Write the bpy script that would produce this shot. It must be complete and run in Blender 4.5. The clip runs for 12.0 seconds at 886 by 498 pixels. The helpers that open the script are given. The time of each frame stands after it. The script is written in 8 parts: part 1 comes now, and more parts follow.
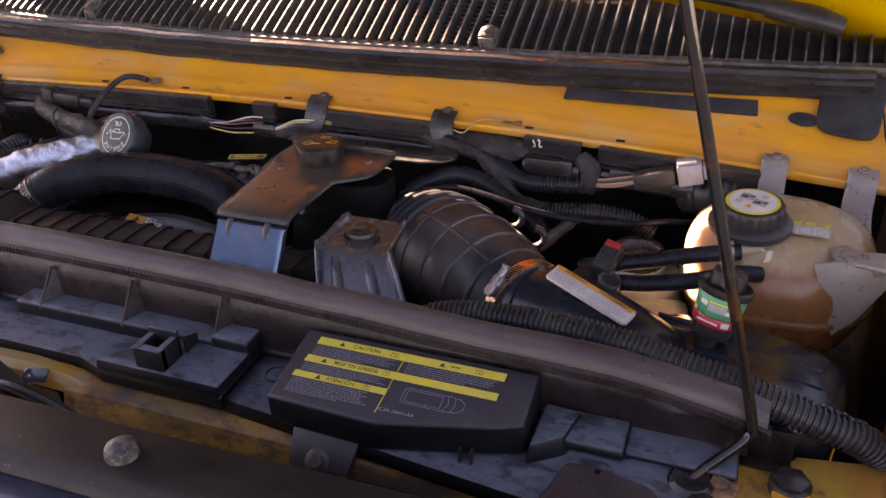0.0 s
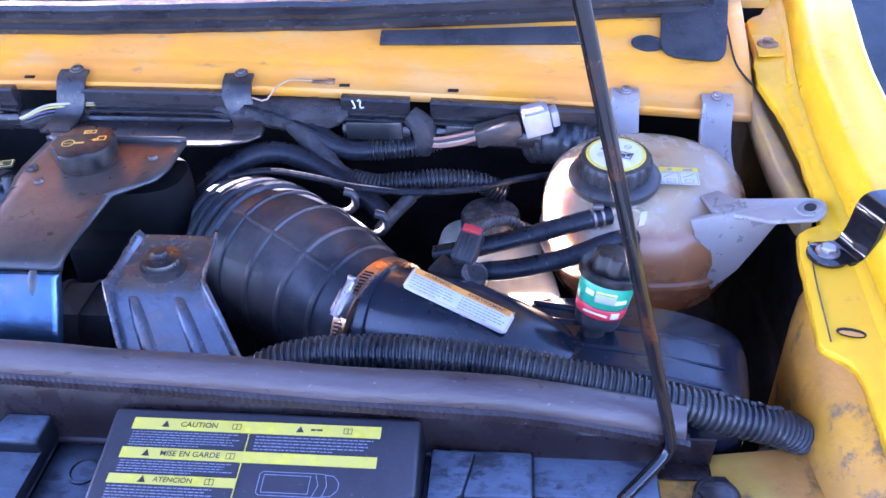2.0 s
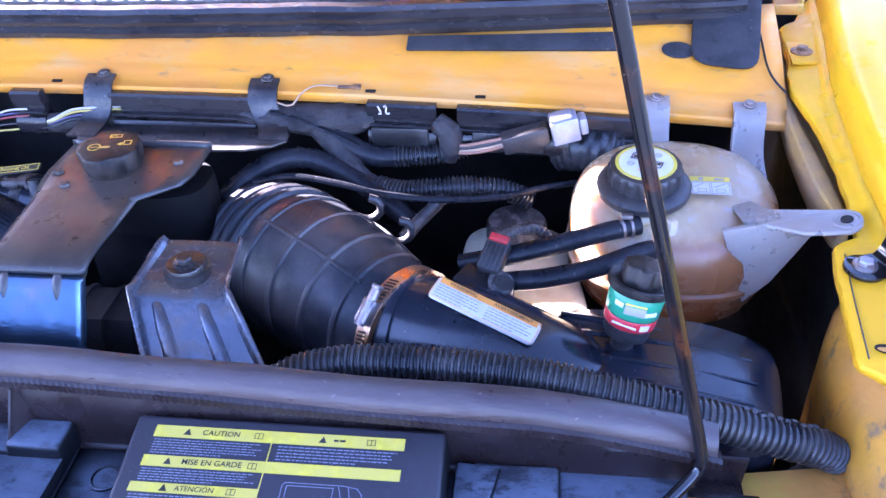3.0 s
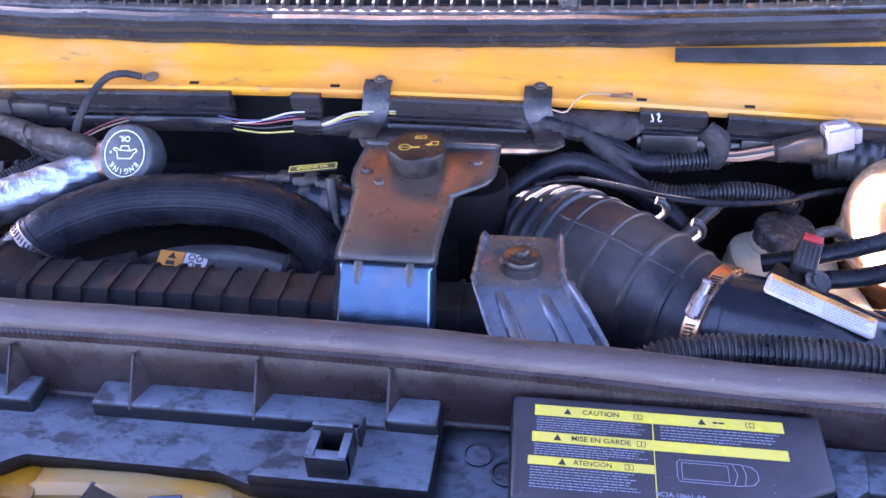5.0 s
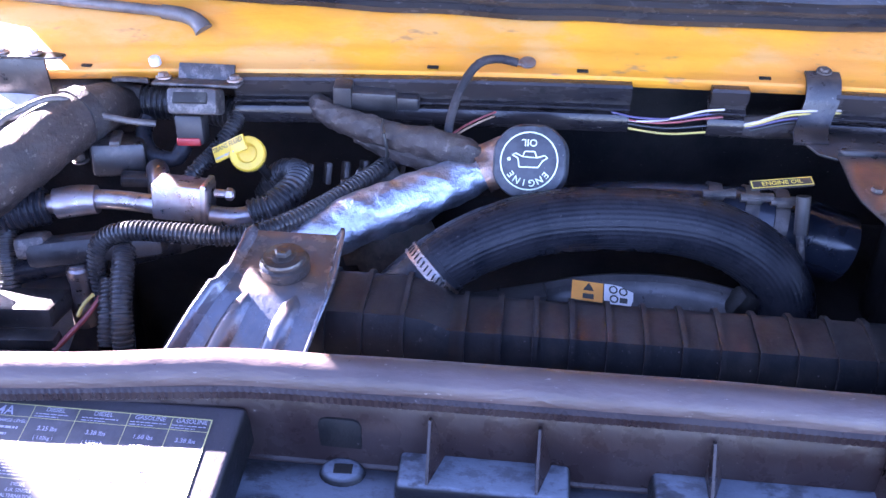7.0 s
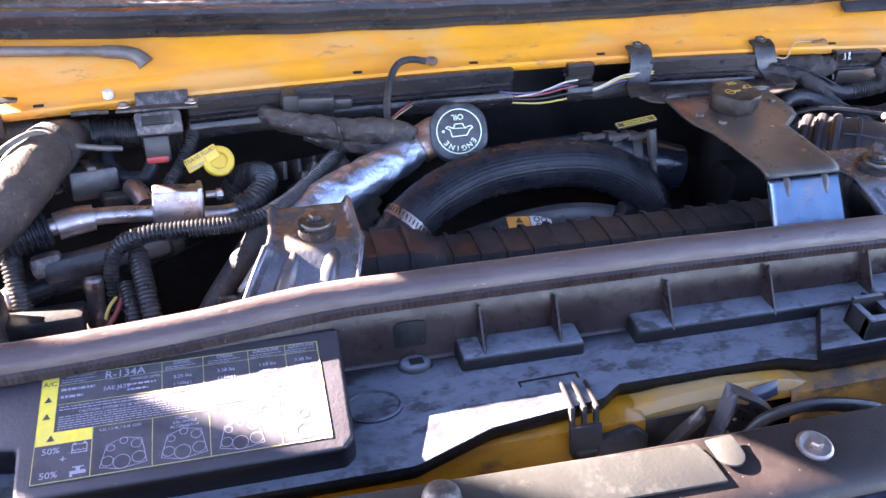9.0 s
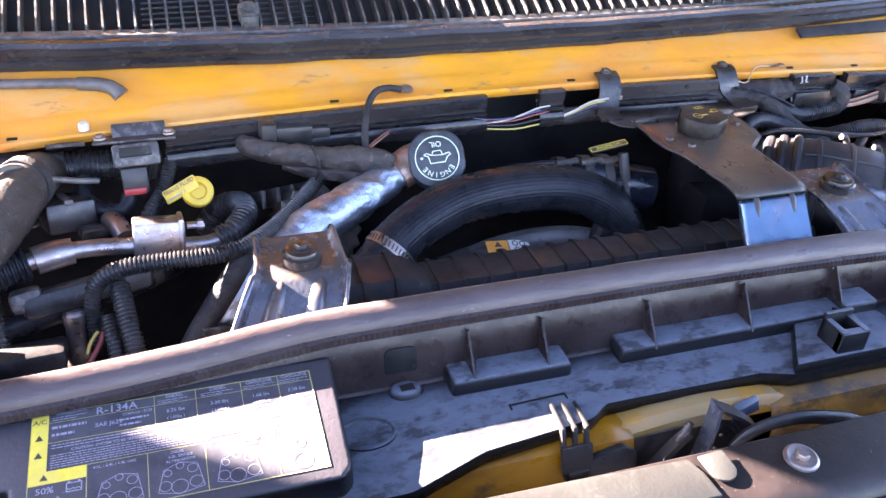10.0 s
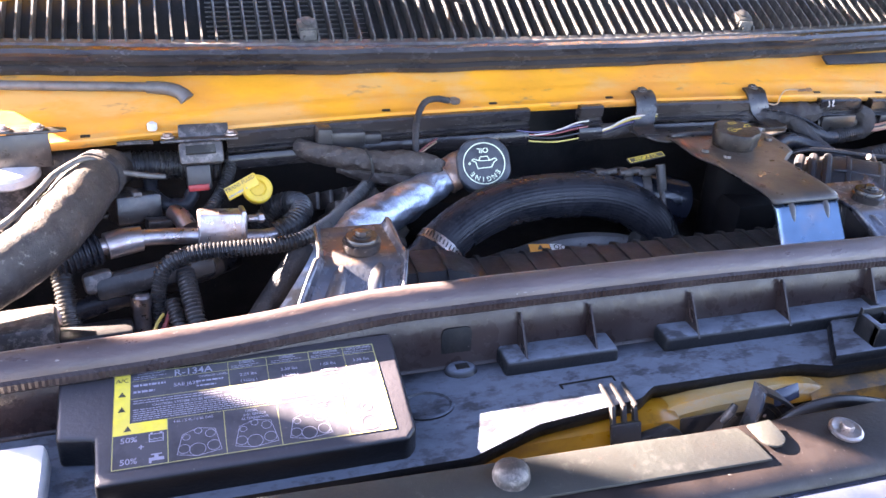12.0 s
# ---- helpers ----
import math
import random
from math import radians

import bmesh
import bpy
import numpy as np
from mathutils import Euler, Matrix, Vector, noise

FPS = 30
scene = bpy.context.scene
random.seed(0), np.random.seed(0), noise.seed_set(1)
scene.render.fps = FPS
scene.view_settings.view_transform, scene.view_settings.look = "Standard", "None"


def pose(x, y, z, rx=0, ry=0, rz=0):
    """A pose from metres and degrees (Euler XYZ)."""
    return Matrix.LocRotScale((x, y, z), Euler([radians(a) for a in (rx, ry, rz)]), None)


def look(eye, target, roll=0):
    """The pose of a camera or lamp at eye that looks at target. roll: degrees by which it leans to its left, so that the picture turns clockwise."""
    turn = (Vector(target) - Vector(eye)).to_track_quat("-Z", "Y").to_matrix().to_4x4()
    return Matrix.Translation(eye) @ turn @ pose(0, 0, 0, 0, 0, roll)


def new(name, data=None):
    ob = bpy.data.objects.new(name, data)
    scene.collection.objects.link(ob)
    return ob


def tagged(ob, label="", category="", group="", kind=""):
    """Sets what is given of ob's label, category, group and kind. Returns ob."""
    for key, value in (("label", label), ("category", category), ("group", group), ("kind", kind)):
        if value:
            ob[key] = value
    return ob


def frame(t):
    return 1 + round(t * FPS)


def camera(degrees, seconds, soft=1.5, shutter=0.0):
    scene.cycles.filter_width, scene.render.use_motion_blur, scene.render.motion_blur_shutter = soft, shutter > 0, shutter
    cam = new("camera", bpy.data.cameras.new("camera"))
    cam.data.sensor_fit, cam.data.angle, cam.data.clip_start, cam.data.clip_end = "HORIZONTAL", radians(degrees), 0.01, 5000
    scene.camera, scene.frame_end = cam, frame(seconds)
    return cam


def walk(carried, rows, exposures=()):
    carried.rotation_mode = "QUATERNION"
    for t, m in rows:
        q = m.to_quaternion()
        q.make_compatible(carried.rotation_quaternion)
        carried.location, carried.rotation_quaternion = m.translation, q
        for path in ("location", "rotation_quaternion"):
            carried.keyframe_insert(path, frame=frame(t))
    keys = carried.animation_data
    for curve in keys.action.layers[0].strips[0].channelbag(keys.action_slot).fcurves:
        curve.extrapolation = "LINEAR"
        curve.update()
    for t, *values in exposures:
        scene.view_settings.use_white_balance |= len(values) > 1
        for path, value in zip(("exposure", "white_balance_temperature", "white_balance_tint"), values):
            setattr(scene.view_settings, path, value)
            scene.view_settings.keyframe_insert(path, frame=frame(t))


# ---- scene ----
cam = camera(56.3, 12.0)
PATH = [
    (0, (0.65, 0.0, 1.5), (0.019, 1.632, 0.531), -1.7),
    (0.5, (0.598, 0.039, 1.503), (0.272, 1.701, 0.439), -2.0),
    (1, (0.593, 0.091, 1.51), (0.385, 1.72, 0.368), -2.2),
    (1.5, (0.584, 0.138, 1.509), (0.417, 1.741, 0.325), -2.2),
    (2, (0.578, 0.17, 1.509), (0.417, 1.761, 0.307), -2.1),
    (2.5, (0.572, 0.183, 1.506), (0.39, 1.77, 0.303), -2.3),
    (2.7, (0.573, 0.182, 1.505), (0.38, 1.772, 0.307), -2.4),
    (4.3, (0.54, 0.15, 1.509), (0.238, 1.741, 0.335), -2.3),
    (4.5, (0.495, 0.139, 1.509), (0.186, 1.734, 0.344), -2.1),
    (5, (0.313, 0.103, 1.519), (0.048, 1.72, 0.372), -2.4),
    (5.5, (0.2, 0.09, 1.521), (-0.015, 1.71, 0.368), -2.2),
    (6, (0.087, 0.142, 1.502), (-0.121, 1.747, 0.327), -1.6),
    (6.5, (-0.036, 0.207, 1.487), (-0.27, 1.784, 0.28), -0.9),
    (7, (-0.162, 0.216, 1.483), (-0.352, 1.788, 0.262), -0.6),
    (7.2, (-0.239, 0.213, 1.482), (-0.362, 1.793, 0.262), -0.6),
    (8.8, (-0.39, 0.038, 1.507), (0.016, 1.635, 0.374), 1.9),
    (9, (-0.402, 0.022, 1.512), (0.035, 1.623, 0.395), 2.0),
    (9.5, (-0.43, 0.012, 1.52), (0.077, 1.618, 0.44), 2.3),
    (10, (-0.432, 0.024, 1.519), (0.115, 1.624, 0.452), 2.7),
    (10.5, (-0.43, 0.036, 1.52), (0.121, 1.633, 0.45), 2.5),
    (11, (-0.428, 0.033, 1.522), (0.115, 1.629, 0.445), 1.9),
    (11.5, (-0.421, 0.032, 1.512), (0.112, 1.649, 0.463), 1.3),
    (12, (-0.492, -0.029, 1.484), (0.047, 1.642, 0.527), 3.3),
]
walk(cam, [(t, look(eye, target, roll)) for t, eye, target, roll in PATH],
     exposures=[(0.0, 4.12, 11000, 40), (0.5, 4.85, 12000, 43), (0.8, 5.35, 8300, 39), (1.0, 5.52, 7100, 37), (1.5, 5.65, 5550, 36), (2.6, 5.55, 5450, 37), (4.5, 5.62, 6150, 38), (5.5, 5.62, 6300, 38), (7.2, 5.62, 5850, 37), (8.8, 5.28, 6950, 27), (9.6, 5.32, 7050, 26), (12.0, 5.36, 7250, 24)])

# ---- light ----
SUN_WAY = Vector((-1.6, 1.0, 0.90)).normalized()
world = bpy.data.worlds.new("sky")
scene.world = world
world.use_nodes = True
wn = world.node_tree
sky = wn.nodes.new("ShaderNodeTexSky")
sky.sky_type, sky.sun_disc = "NISHITA", False
sky.sun_elevation = math.asin(SUN_WAY.z)
sky.sun_rotation = math.atan2(SUN_WAY.x, SUN_WAY.y)
sky.air_density, sky.dust_density, sky.ozone_density = 0.6, 0.35, 1.2
wn.links.new(sky.outputs["Color"], wn.nodes["Background"].inputs["Color"])
wn.nodes["Background"].inputs["Strength"].default_value = 0.05
sun = new("sun", bpy.data.lights.new("sun", "SUN"))
sun.data.energy, sun.data.angle, sun.data.color = 5.0, radians(0.55), (1.0, 0.95, 0.87)
sun.matrix_world = look(SUN_WAY * 6, (0, 0, 0))


# ---- materials ----
def material(name, base, rough=0.5, metal=0.0, second=None, scale=18.0, cut=(0.4, 0.65), dust=None, dust_scale=60.0, dust_cut=(0.5, 0.75),
             bump=0.15, bump_scale=300.0, spec=0.5, coat=0.0, stretch=(1, 1, 1), rough_vary=0.12, sss=0.0, random=0.0, top_dust=None, top=0.6, side=None, top_from=(0.35, 0.95), grit=None):
    """A worn surface: a base colour, stains of a second colour, fine dust, grain in the relief and an uneven gloss.
    side darkens steep faces as shade would.
    """
    m = bpy.data.materials.new(name)
    m.use_nodes = True
    t = m.node_tree
    bsdf = t.nodes["Principled BSDF"]
    co = t.nodes.new("ShaderNodeTexCoord")
    mp = t.nodes.new("ShaderNodeMapping")
    mp.inputs["Scale"].default_value = stretch
    t.links.new(co.outputs["Object"], mp.inputs["Vector"])

    def cloud(sc, lo, hi, detail=6.0, rough_n=0.62, off=0.0):
        n = t.nodes.new("ShaderNodeTexNoise")
        n.noise_dimensions = "4D"
        n.inputs["W"].default_value = off
        n.inputs["Scale"].default_value, n.inputs["Detail"].default_value, n.inputs["Roughness"].default_value = sc, detail, rough_n
        t.links.new(mp.outputs["Vector"], n.inputs["Vector"])
        r = t.nodes.new("ShaderNodeMapRange")
        r.inputs["From Min"].default_value, r.inputs["From Max"].default_value = lo, hi
        t.links.new(n.outputs["Fac"], r.inputs["Value"])
        return r.outputs["Result"]

    def blend(fac, a, b, strength=1.0):
        mx = t.nodes.new("ShaderNodeMix")
        mx.data_type = "RGBA"
        if strength != 1.0:
            k = t.nodes.new("ShaderNodeMath")
            k.operation = "MULTIPLY"
            k.inputs[1].default_value = strength
            t.links.new(fac, k.inputs[0])
            fac = k.outputs[0]
        t.links.new(fac, mx.inputs["Factor"])
        for s, v in (("A", a), ("B", b)):
            sock = [i for i in mx.inputs if i.name == s and i.type == "RGBA"][0]
            if isinstance(v, tuple):
                sock.default_value = (*v, 1)
            else:
                t.links.new(v, sock)
        return [o for o in mx.outputs if o.type == "RGBA"][0]

    if grit is None and max(base) < 0.06:
        grit = ((0.15, 0.13, 0.12), 330.0, 0.67, 0.71)
    cut = (cut[0], cut[0] + min(cut[1] - cut[0], 0.14))
    dust_cut = (dust_cut[0] - 0.01, dust_cut[0] + min(dust_cut[1] - dust_cut[0], 0.08))
    dim = tuple(c * 0.72 for c in base)
    col = blend(cloud(scale * 2.3, 0.3, 0.7, off=3.1), base, dim)
    if second:
        col = blend(cloud(scale, *cut), col, second)
    if dust:
        col = blend(cloud(dust_scale, *dust_cut, detail=9.0, rough_n=0.72, off=7.7), col, dust, 0.85)
    if grit:
        col = blend(cloud(grit[1], grit[2], grit[3], detail=3.0, off=21.0), col, grit[0], 0.8)
    if top_dust:
        geo_n = t.nodes.new("ShaderNodeNewGeometry")
        sep = t.nodes.new("ShaderNodeSeparateXYZ")
        t.links.new(geo_n.outputs["Normal"], sep.inputs["Vector"])
        up = t.nodes.new("ShaderNodeMapRange")
        up.inputs["From Min"].default_value, up.inputs["From Max"].default_value = top_from
        t.links.new(sep.outputs["Z"], up.inputs["Value"])
        mul = t.nodes.new("ShaderNodeMath")
        mul.operation = "MULTIPLY"
        t.links.new(up.outputs["Result"], mul.inputs[0])
        t.links.new(cloud(scale * 1.4, 0.3, 0.6, off=11.0), mul.inputs[1])
        col = blend(mul.outputs[0], col, top_dust, top)
    # Steep faces get a darker colour: shade put in by surface normal.
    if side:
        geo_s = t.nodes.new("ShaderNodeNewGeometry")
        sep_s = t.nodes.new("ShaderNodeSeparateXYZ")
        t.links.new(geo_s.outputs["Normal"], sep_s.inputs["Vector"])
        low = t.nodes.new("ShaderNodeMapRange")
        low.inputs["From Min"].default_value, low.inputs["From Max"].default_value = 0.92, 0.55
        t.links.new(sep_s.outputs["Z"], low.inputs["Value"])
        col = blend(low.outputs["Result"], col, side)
    if random:
        info = t.nodes.new("ShaderNodeObjectInfo")
        hs = t.nodes.new("ShaderNodeHueSaturation")
        mr = t.nodes.new("ShaderNodeMapRange")
        mr.inputs["To Min"].default_value, mr.inputs["To Max"].default_value = 1 - random, 1 + random
        t.links.new(info.outputs["Random"], mr.inputs["Value"])
        t.links.new(mr.outputs["Result"], hs.inputs["Value"])
        t.links.new(col, hs.inputs["Color"])
        col = hs.outputs["Color"]
    t.links.new(col, bsdf.inputs["Base Color"])
    rr = t.nodes.new("ShaderNodeMapRange")
    rr.inputs["To Min"].default_value, rr.inputs["To Max"].default_value = max(0.03, rough - rough_vary), min(1.0, rough + rough_vary)
    t.links.new(cloud(scale * 3.1, 0.3, 0.7, off=5.0), rr.inputs["Value"])
    t.links.new(rr.outputs["Result"], bsdf.inputs["Roughness"])
    bsdf.inputs["Metallic"].default_value = metal
    bsdf.inputs["Specular IOR Level"].default_value = spec
    bsdf.inputs["Coat Weight"].default_value = coat
    bsdf.inputs["Coat Roughness"].default_value = 0.08
    if sss:
        bsdf.inputs["Subsurface Weight"].default_value = sss
        bsdf.inputs["Subsurface Radius"].default_value = (0.05, 0.038, 0.024)
        bsdf.inputs["Subsurface Scale"].default_value = 1.0
    if bump:
        b = t.nodes.new("ShaderNodeBump")
        b.inputs["Strength"].default_value, b.inputs["Distance"].default_value = bump, 0.002
        t.links.new(cloud(bump_scale, 0.2, 0.8, detail=4.0, off=9.0), b.inputs["Height"])
        t.links.new(b.outputs["Normal"], bsdf.inputs["Normal"])
    return m


YELLOW_OLD = material("old_yellow_paint", (0.76, 0.300, 0.020), 0.46, second=(0.60, 0.225, 0.036), scale=9, cut=(0.43, 0.60), dust=(0.56, 0.275, 0.080),
                      dust_scale=11, dust_cut=(0.50, 0.62), bump=0.2, bump_scale=45, stretch=(0.6, 1.5, 1.5), coat=0.0, spec=0.4, grit=((0.27, 0.135, 0.06), 42, 0.62, 0.70))
YELLOW_NEW = material("bright_yellow_paint", (0.84, 0.50, 0.006), 0.34, second=(0.80, 0.43, 0.008), scale=8, dust=(0.62, 0.36, 0.03), dust_scale=40,
                      dust_cut=(0.66, 0.85), bump=0.03, coat=0.08, spec=0.40)
YELLOW_FLANGE = material("thin_inner_yellow_paint", (0.84, 0.46, 0.006), 0.5, second=(0.74, 0.37, 0.01), scale=10, dust=(0.55, 0.30, 0.05), dust_scale=40,
                         dust_cut=(0.62, 0.8), bump=0.04, spec=0.25)
CLAMP_GREY = material("dull_clamp_steel", (0.27, 0.25, 0.24), 0.32, 0.9, second=(0.34, 0.22, 0.16), scale=30, bump=0.1)
LEDGE_PAINT = material("tan_dusty_paint", (0.50, 0.30, 0.09), 0.5, second=(0.34, 0.21, 0.10), scale=14, dust=(0.24, 0.16, 0.10), dust_scale=40, dust_cut=(0.55, 0.75), bump=0.15, spec=0.3)
RAIL = material("ribbed_black_plastic", (0.014, 0.0125, 0.014), 0.26, second=(0.026, 0.021, 0.020), scale=20, dust=(0.065, 0.054, 0.048), dust_scale=90, dust_cut=(0.64, 0.88), bump=0.06, spec=0.4, stretch=(0.3, 1, 1))
WORN_PLATE = material("worn_stained_yellow_steel", (0.60, 0.265, 0.055), 0.45, second=(0.50, 0.31, 0.045), scale=9, cut=(0.46, 0.58), dust=(0.17, 0.085, 0.035), dust_scale=22, dust_cut=(0.55, 0.64), bump=0.25, bump_scale=80)
# Yellow darkened for the shade below the tray as well as for grime.
SUPPORT_YELLOW = material("grimy_yellow_paint", (0.46, 0.185, 0.009), 0.34, second=(0.22, 0.09, 0.015), scale=9, cut=(0.47, 0.6), dust=(0.05, 0.03, 0.02), dust_scale=16, dust_cut=(0.56, 0.66), bump=0.2, bump_scale=45, stretch=(0.7, 1, 1.4))
# Shaded copy of the support paint, with grime stains over it.
SUPPORT_SHADED = material("shade_grimed_yellow_paint", (0.40, 0.185, 0.030), 0.5, second=(0.17, 0.085, 0.022), scale=11, cut=(0.42, 0.56), dust=(0.03, 0.024, 0.020), dust_scale=20, dust_cut=(0.50, 0.60), bump=0.25, bump_scale=60, stretch=(0.7, 1, 1.4))
BRACKET_BLACK = material("brown_dusted_black_steel", (0.020, 0.018, 0.018), 0.34, second=(0.060, 0.048, 0.042), scale=30, cut=(0.5, 0.66), dust=(0.14, 0.11, 0.10), dust_scale=60, dust_cut=(0.64, 0.85), bump=0.12)
OCHRE = material("dirty_ochre_paint", (0.74, 0.33, 0.030), 0.5, second=(0.56, 0.25, 0.045), scale=14, cut=(0.42, 0.66), dust=(0.14, 0.09, 0.06),
                 dust_scale=34, dust_cut=(0.56, 0.8), bump=0.2, bump_scale=90)
BLACK = material("black_plastic", (0.012, 0.0115, 0.012), 0.36, second=(0.035, 0.031, 0.030), scale=22, dust=(0.085, 0.072, 0.064), dust_scale=70,
                 dust_cut=(0.62, 0.85), bump=0.15, spec=0.35)
# side: near-black steep faces, shade painted in beside the dusty top.
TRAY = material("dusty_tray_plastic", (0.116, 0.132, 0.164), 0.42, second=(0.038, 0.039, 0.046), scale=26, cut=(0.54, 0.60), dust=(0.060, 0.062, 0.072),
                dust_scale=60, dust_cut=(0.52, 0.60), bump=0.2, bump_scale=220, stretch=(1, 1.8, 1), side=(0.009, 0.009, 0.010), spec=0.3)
WALL_PLASTIC = material("brown_black_plastic", (0.020, 0.0115, 0.0110), 0.30, second=(0.028, 0.019, 0.018), scale=16, cut=(0.45, 0.7), dust=(0.13, 0.095, 0.085),
                        dust_scale=90, dust_cut=(0.68, 0.88), bump=0.12, bump_scale=160, spec=0.3)
# top_dust here: dust, made paler to carry sun brightness and sheen on top.
SEAL = material("aged_black_rubber", (0.036, 0.016, 0.0145), 0.36, second=(0.050, 0.027, 0.024), scale=24, dust=(0.15, 0.143, 0.135), dust_scale=150,
                dust_cut=(0.66, 0.9), bump=0.2, bump_scale=260, stretch=(0.4, 1, 1), spec=0.55, top_dust=(0.090, 0.084, 0.080), top=0.4, top_from=(0.62, 0.97))
SEAL_BLACK = material("black_weatherstrip", (0.017, 0.014, 0.014), 0.22, second=(0.030, 0.025, 0.023), scale=20, dust=(0.09, 0.08, 0.075), dust_scale=80,
                      dust_cut=(0.64, 0.9), bump=0.2, stretch=(0.4, 1, 1))
GRILLE = material("weathered_grille_plastic", (0.024, 0.023, 0.023), 0.5, second=(0.048, 0.045, 0.041), scale=30, dust=(0.10, 0.09, 0.08), dust_scale=90,
                  bump=0.15, random=0.15)
RUBBER = material("dusty_rubber", (0.020, 0.021, 0.025), 0.42, second=(0.052, 0.044, 0.042), scale=14, cut=(0.48, 0.66), dust=(0.10, 0.078, 0.066),
                  dust_scale=75, dust_cut=(0.62, 0.88), bump=0.2, bump_scale=200, spec=0.35)
HOSE = material("black_hose_rubber", (0.007, 0.008, 0.011), 0.30, second=(0.016, 0.016, 0.019), scale=25, dust=(0.055, 0.048, 0.045), dust_scale=90,
                dust_cut=(0.68, 0.9), bump=0.15, spec=0.16)
LOOM = material("corrugated_loom_plastic", (0.016, 0.0165, 0.019), 0.30, second=(0.042, 0.038, 0.036), scale=20, dust=(0.11, 0.095, 0.085), dust_scale=80,
                dust_cut=(0.64, 0.88), bump=0.08, spec=0.4)
# Upper side paler than its real dust alone, standing in for strong sun.
TAPE = material("brown_black_cloth_tape", (0.020, 0.015, 0.014), 0.55, second=(0.034, 0.025, 0.022), scale=40, dust=(0.17, 0.145, 0.125), dust_scale=120,
                dust_cut=(0.58, 0.8), bump=0.5, bump_scale=180, spec=0.3, top_dust=(0.085, 0.071, 0.060), top=0.8, top_from=(0.35, 0.9))
STEEL_BLACK = material("worn_black_painted_steel", (0.018, 0.018, 0.021), 0.34, second=(0.050, 0.037, 0.029), scale=16, cut=(0.60, 0.72), dust=(0.12, 0.085, 0.06),
                       dust_scale=55, dust_cut=(0.66, 0.84), bump=0.12, bump_scale=150, spec=0.4, top_dust=(0.088, 0.063, 0.046), top=0.85)
# Reddish second colour covers rust and painted-in orange reflections.
ROD = material("glossy_black_rod_paint", (0.012, 0.010, 0.010), 0.06, second=(0.060, 0.020, 0.009), scale=16, cut=(0.54, 0.64), bump=0.015, spec=0.6, rough_vary=0.05)
ALU = material("dull_aluminium", (0.44, 0.40, 0.41), 0.33, 0.9, second=(0.28, 0.22, 0.20), scale=30, dust=(0.3, 0.25, 0.22), dust_scale=90,
               dust_cut=(0.6, 0.85), bump=0.15)
FOIL = material("crinkled_silver_foil", (0.58, 0.64, 0.74), 0.44, 1.0, second=(0.30, 0.32, 0.38), scale=38, cut=(0.50, 0.64), dust=(0.30, 0.27, 0.26),
                dust_scale=80, dust_cut=(0.66, 0.85), bump=1.0, bump_scale=85)
COPPER_FOIL = material("scorched_copper_foil", (0.62, 0.33, 0.20), 0.4, 0.8, second=(0.3, 0.2, 0.16), scale=50, bump=0.8, bump_scale=90)
CLAMP = material("stainless_clamp_steel", (0.66, 0.62, 0.58), 0.3, 0.95, second=(0.72, 0.38, 0.20), scale=22, cut=(0.40, 0.58), bump=0.1)
RUST = material("rusty_steel", (0.22, 0.105, 0.055), 0.62, 0.25, second=(0.38, 0.2, 0.09), scale=40, dust=(0.1, 0.06, 0.045), bump=0.4)
ZINC = material("zinc_bolt_steel", (0.36, 0.33, 0.33), 0.36, 0.85, second=(0.3, 0.23, 0.2), scale=80, bump=0.15)
TANK_PLASTIC = material("stained_translucent_plastic", (0.50, 0.385, 0.245), 0.26, second=(0.42, 0.29, 0.165), scale=8, cut=(0.44, 0.62), dust=(0.42, 0.36, 0.32),
                        dust_scale=50, dust_cut=(0.56, 0.85), bump=0.08, sss=0.6)
TAB_PLASTIC = material("frosted_white_plastic", (0.40, 0.345, 0.305), 0.32, second=(0.33, 0.27, 0.23), scale=18, cut=(0.42, 0.66), bump=0.08, sss=0.3)
CREAM = material("cream_plastic", (0.70, 0.62, 0.44), 0.42, second=(0.52, 0.42, 0.28), scale=25, cut=(0.45, 0.7), bump=0.1, sss=0.2)
PLUG_GREY = material("greyed_white_plastic", (0.34, 0.33, 0.37), 0.42, second=(0.26, 0.24, 0.25), scale=60, bump=0.1)
WHITE_PLASTIC = material("dirty_white_plastic", (0.52, 0.50, 0.52), 0.42, second=(0.55, 0.5, 0.47), scale=60, bump=0.1)
YELLOW_PLASTIC = material("yellow_handle_plastic", (0.78, 0.50, 0.03), 0.36, second=(0.62, 0.38, 0.04), scale=60, bump=0.1)
LABEL_WHITE = material("white_label_paper", (0.66, 0.60, 0.54), 0.45, second=(0.54, 0.51, 0.49), scale=40, bump=0.03)
LABEL_ORANGE = material("orange_label_ink", (0.80, 0.30, 0.05), 0.45, bump=0.03)
LABEL_YELLOW = material("yellow_label_ink", (0.74, 0.57, 0.06), 0.46, second=(0.60, 0.46, 0.08), scale=60, bump=0.03)
LABEL_GREEN = material("green_label_ink", (0.02, 0.26, 0.13), 0.35, bump=0.03)
LABEL_RED = material("red_label_ink", (0.62, 0.03, 0.04), 0.35, bump=0.03)
LABEL_BLACK = material("black_label_film", (0.044, 0.041, 0.051), 0.44, second=(0.058, 0.054, 0.063), scale=40, dust=(0.085, 0.08, 0.09), dust_scale=120, dust_cut=(0.6, 0.8), bump=0.05, spec=0.4)
PRINT_LILAC = material("pale_lilac_print", (0.28, 0.275, 0.34), 0.5, bump=0.0)
CHART_YELLOW = material("pale_yellow_print", (0.40, 0.36, 0.14), 0.5, bump=0.0)
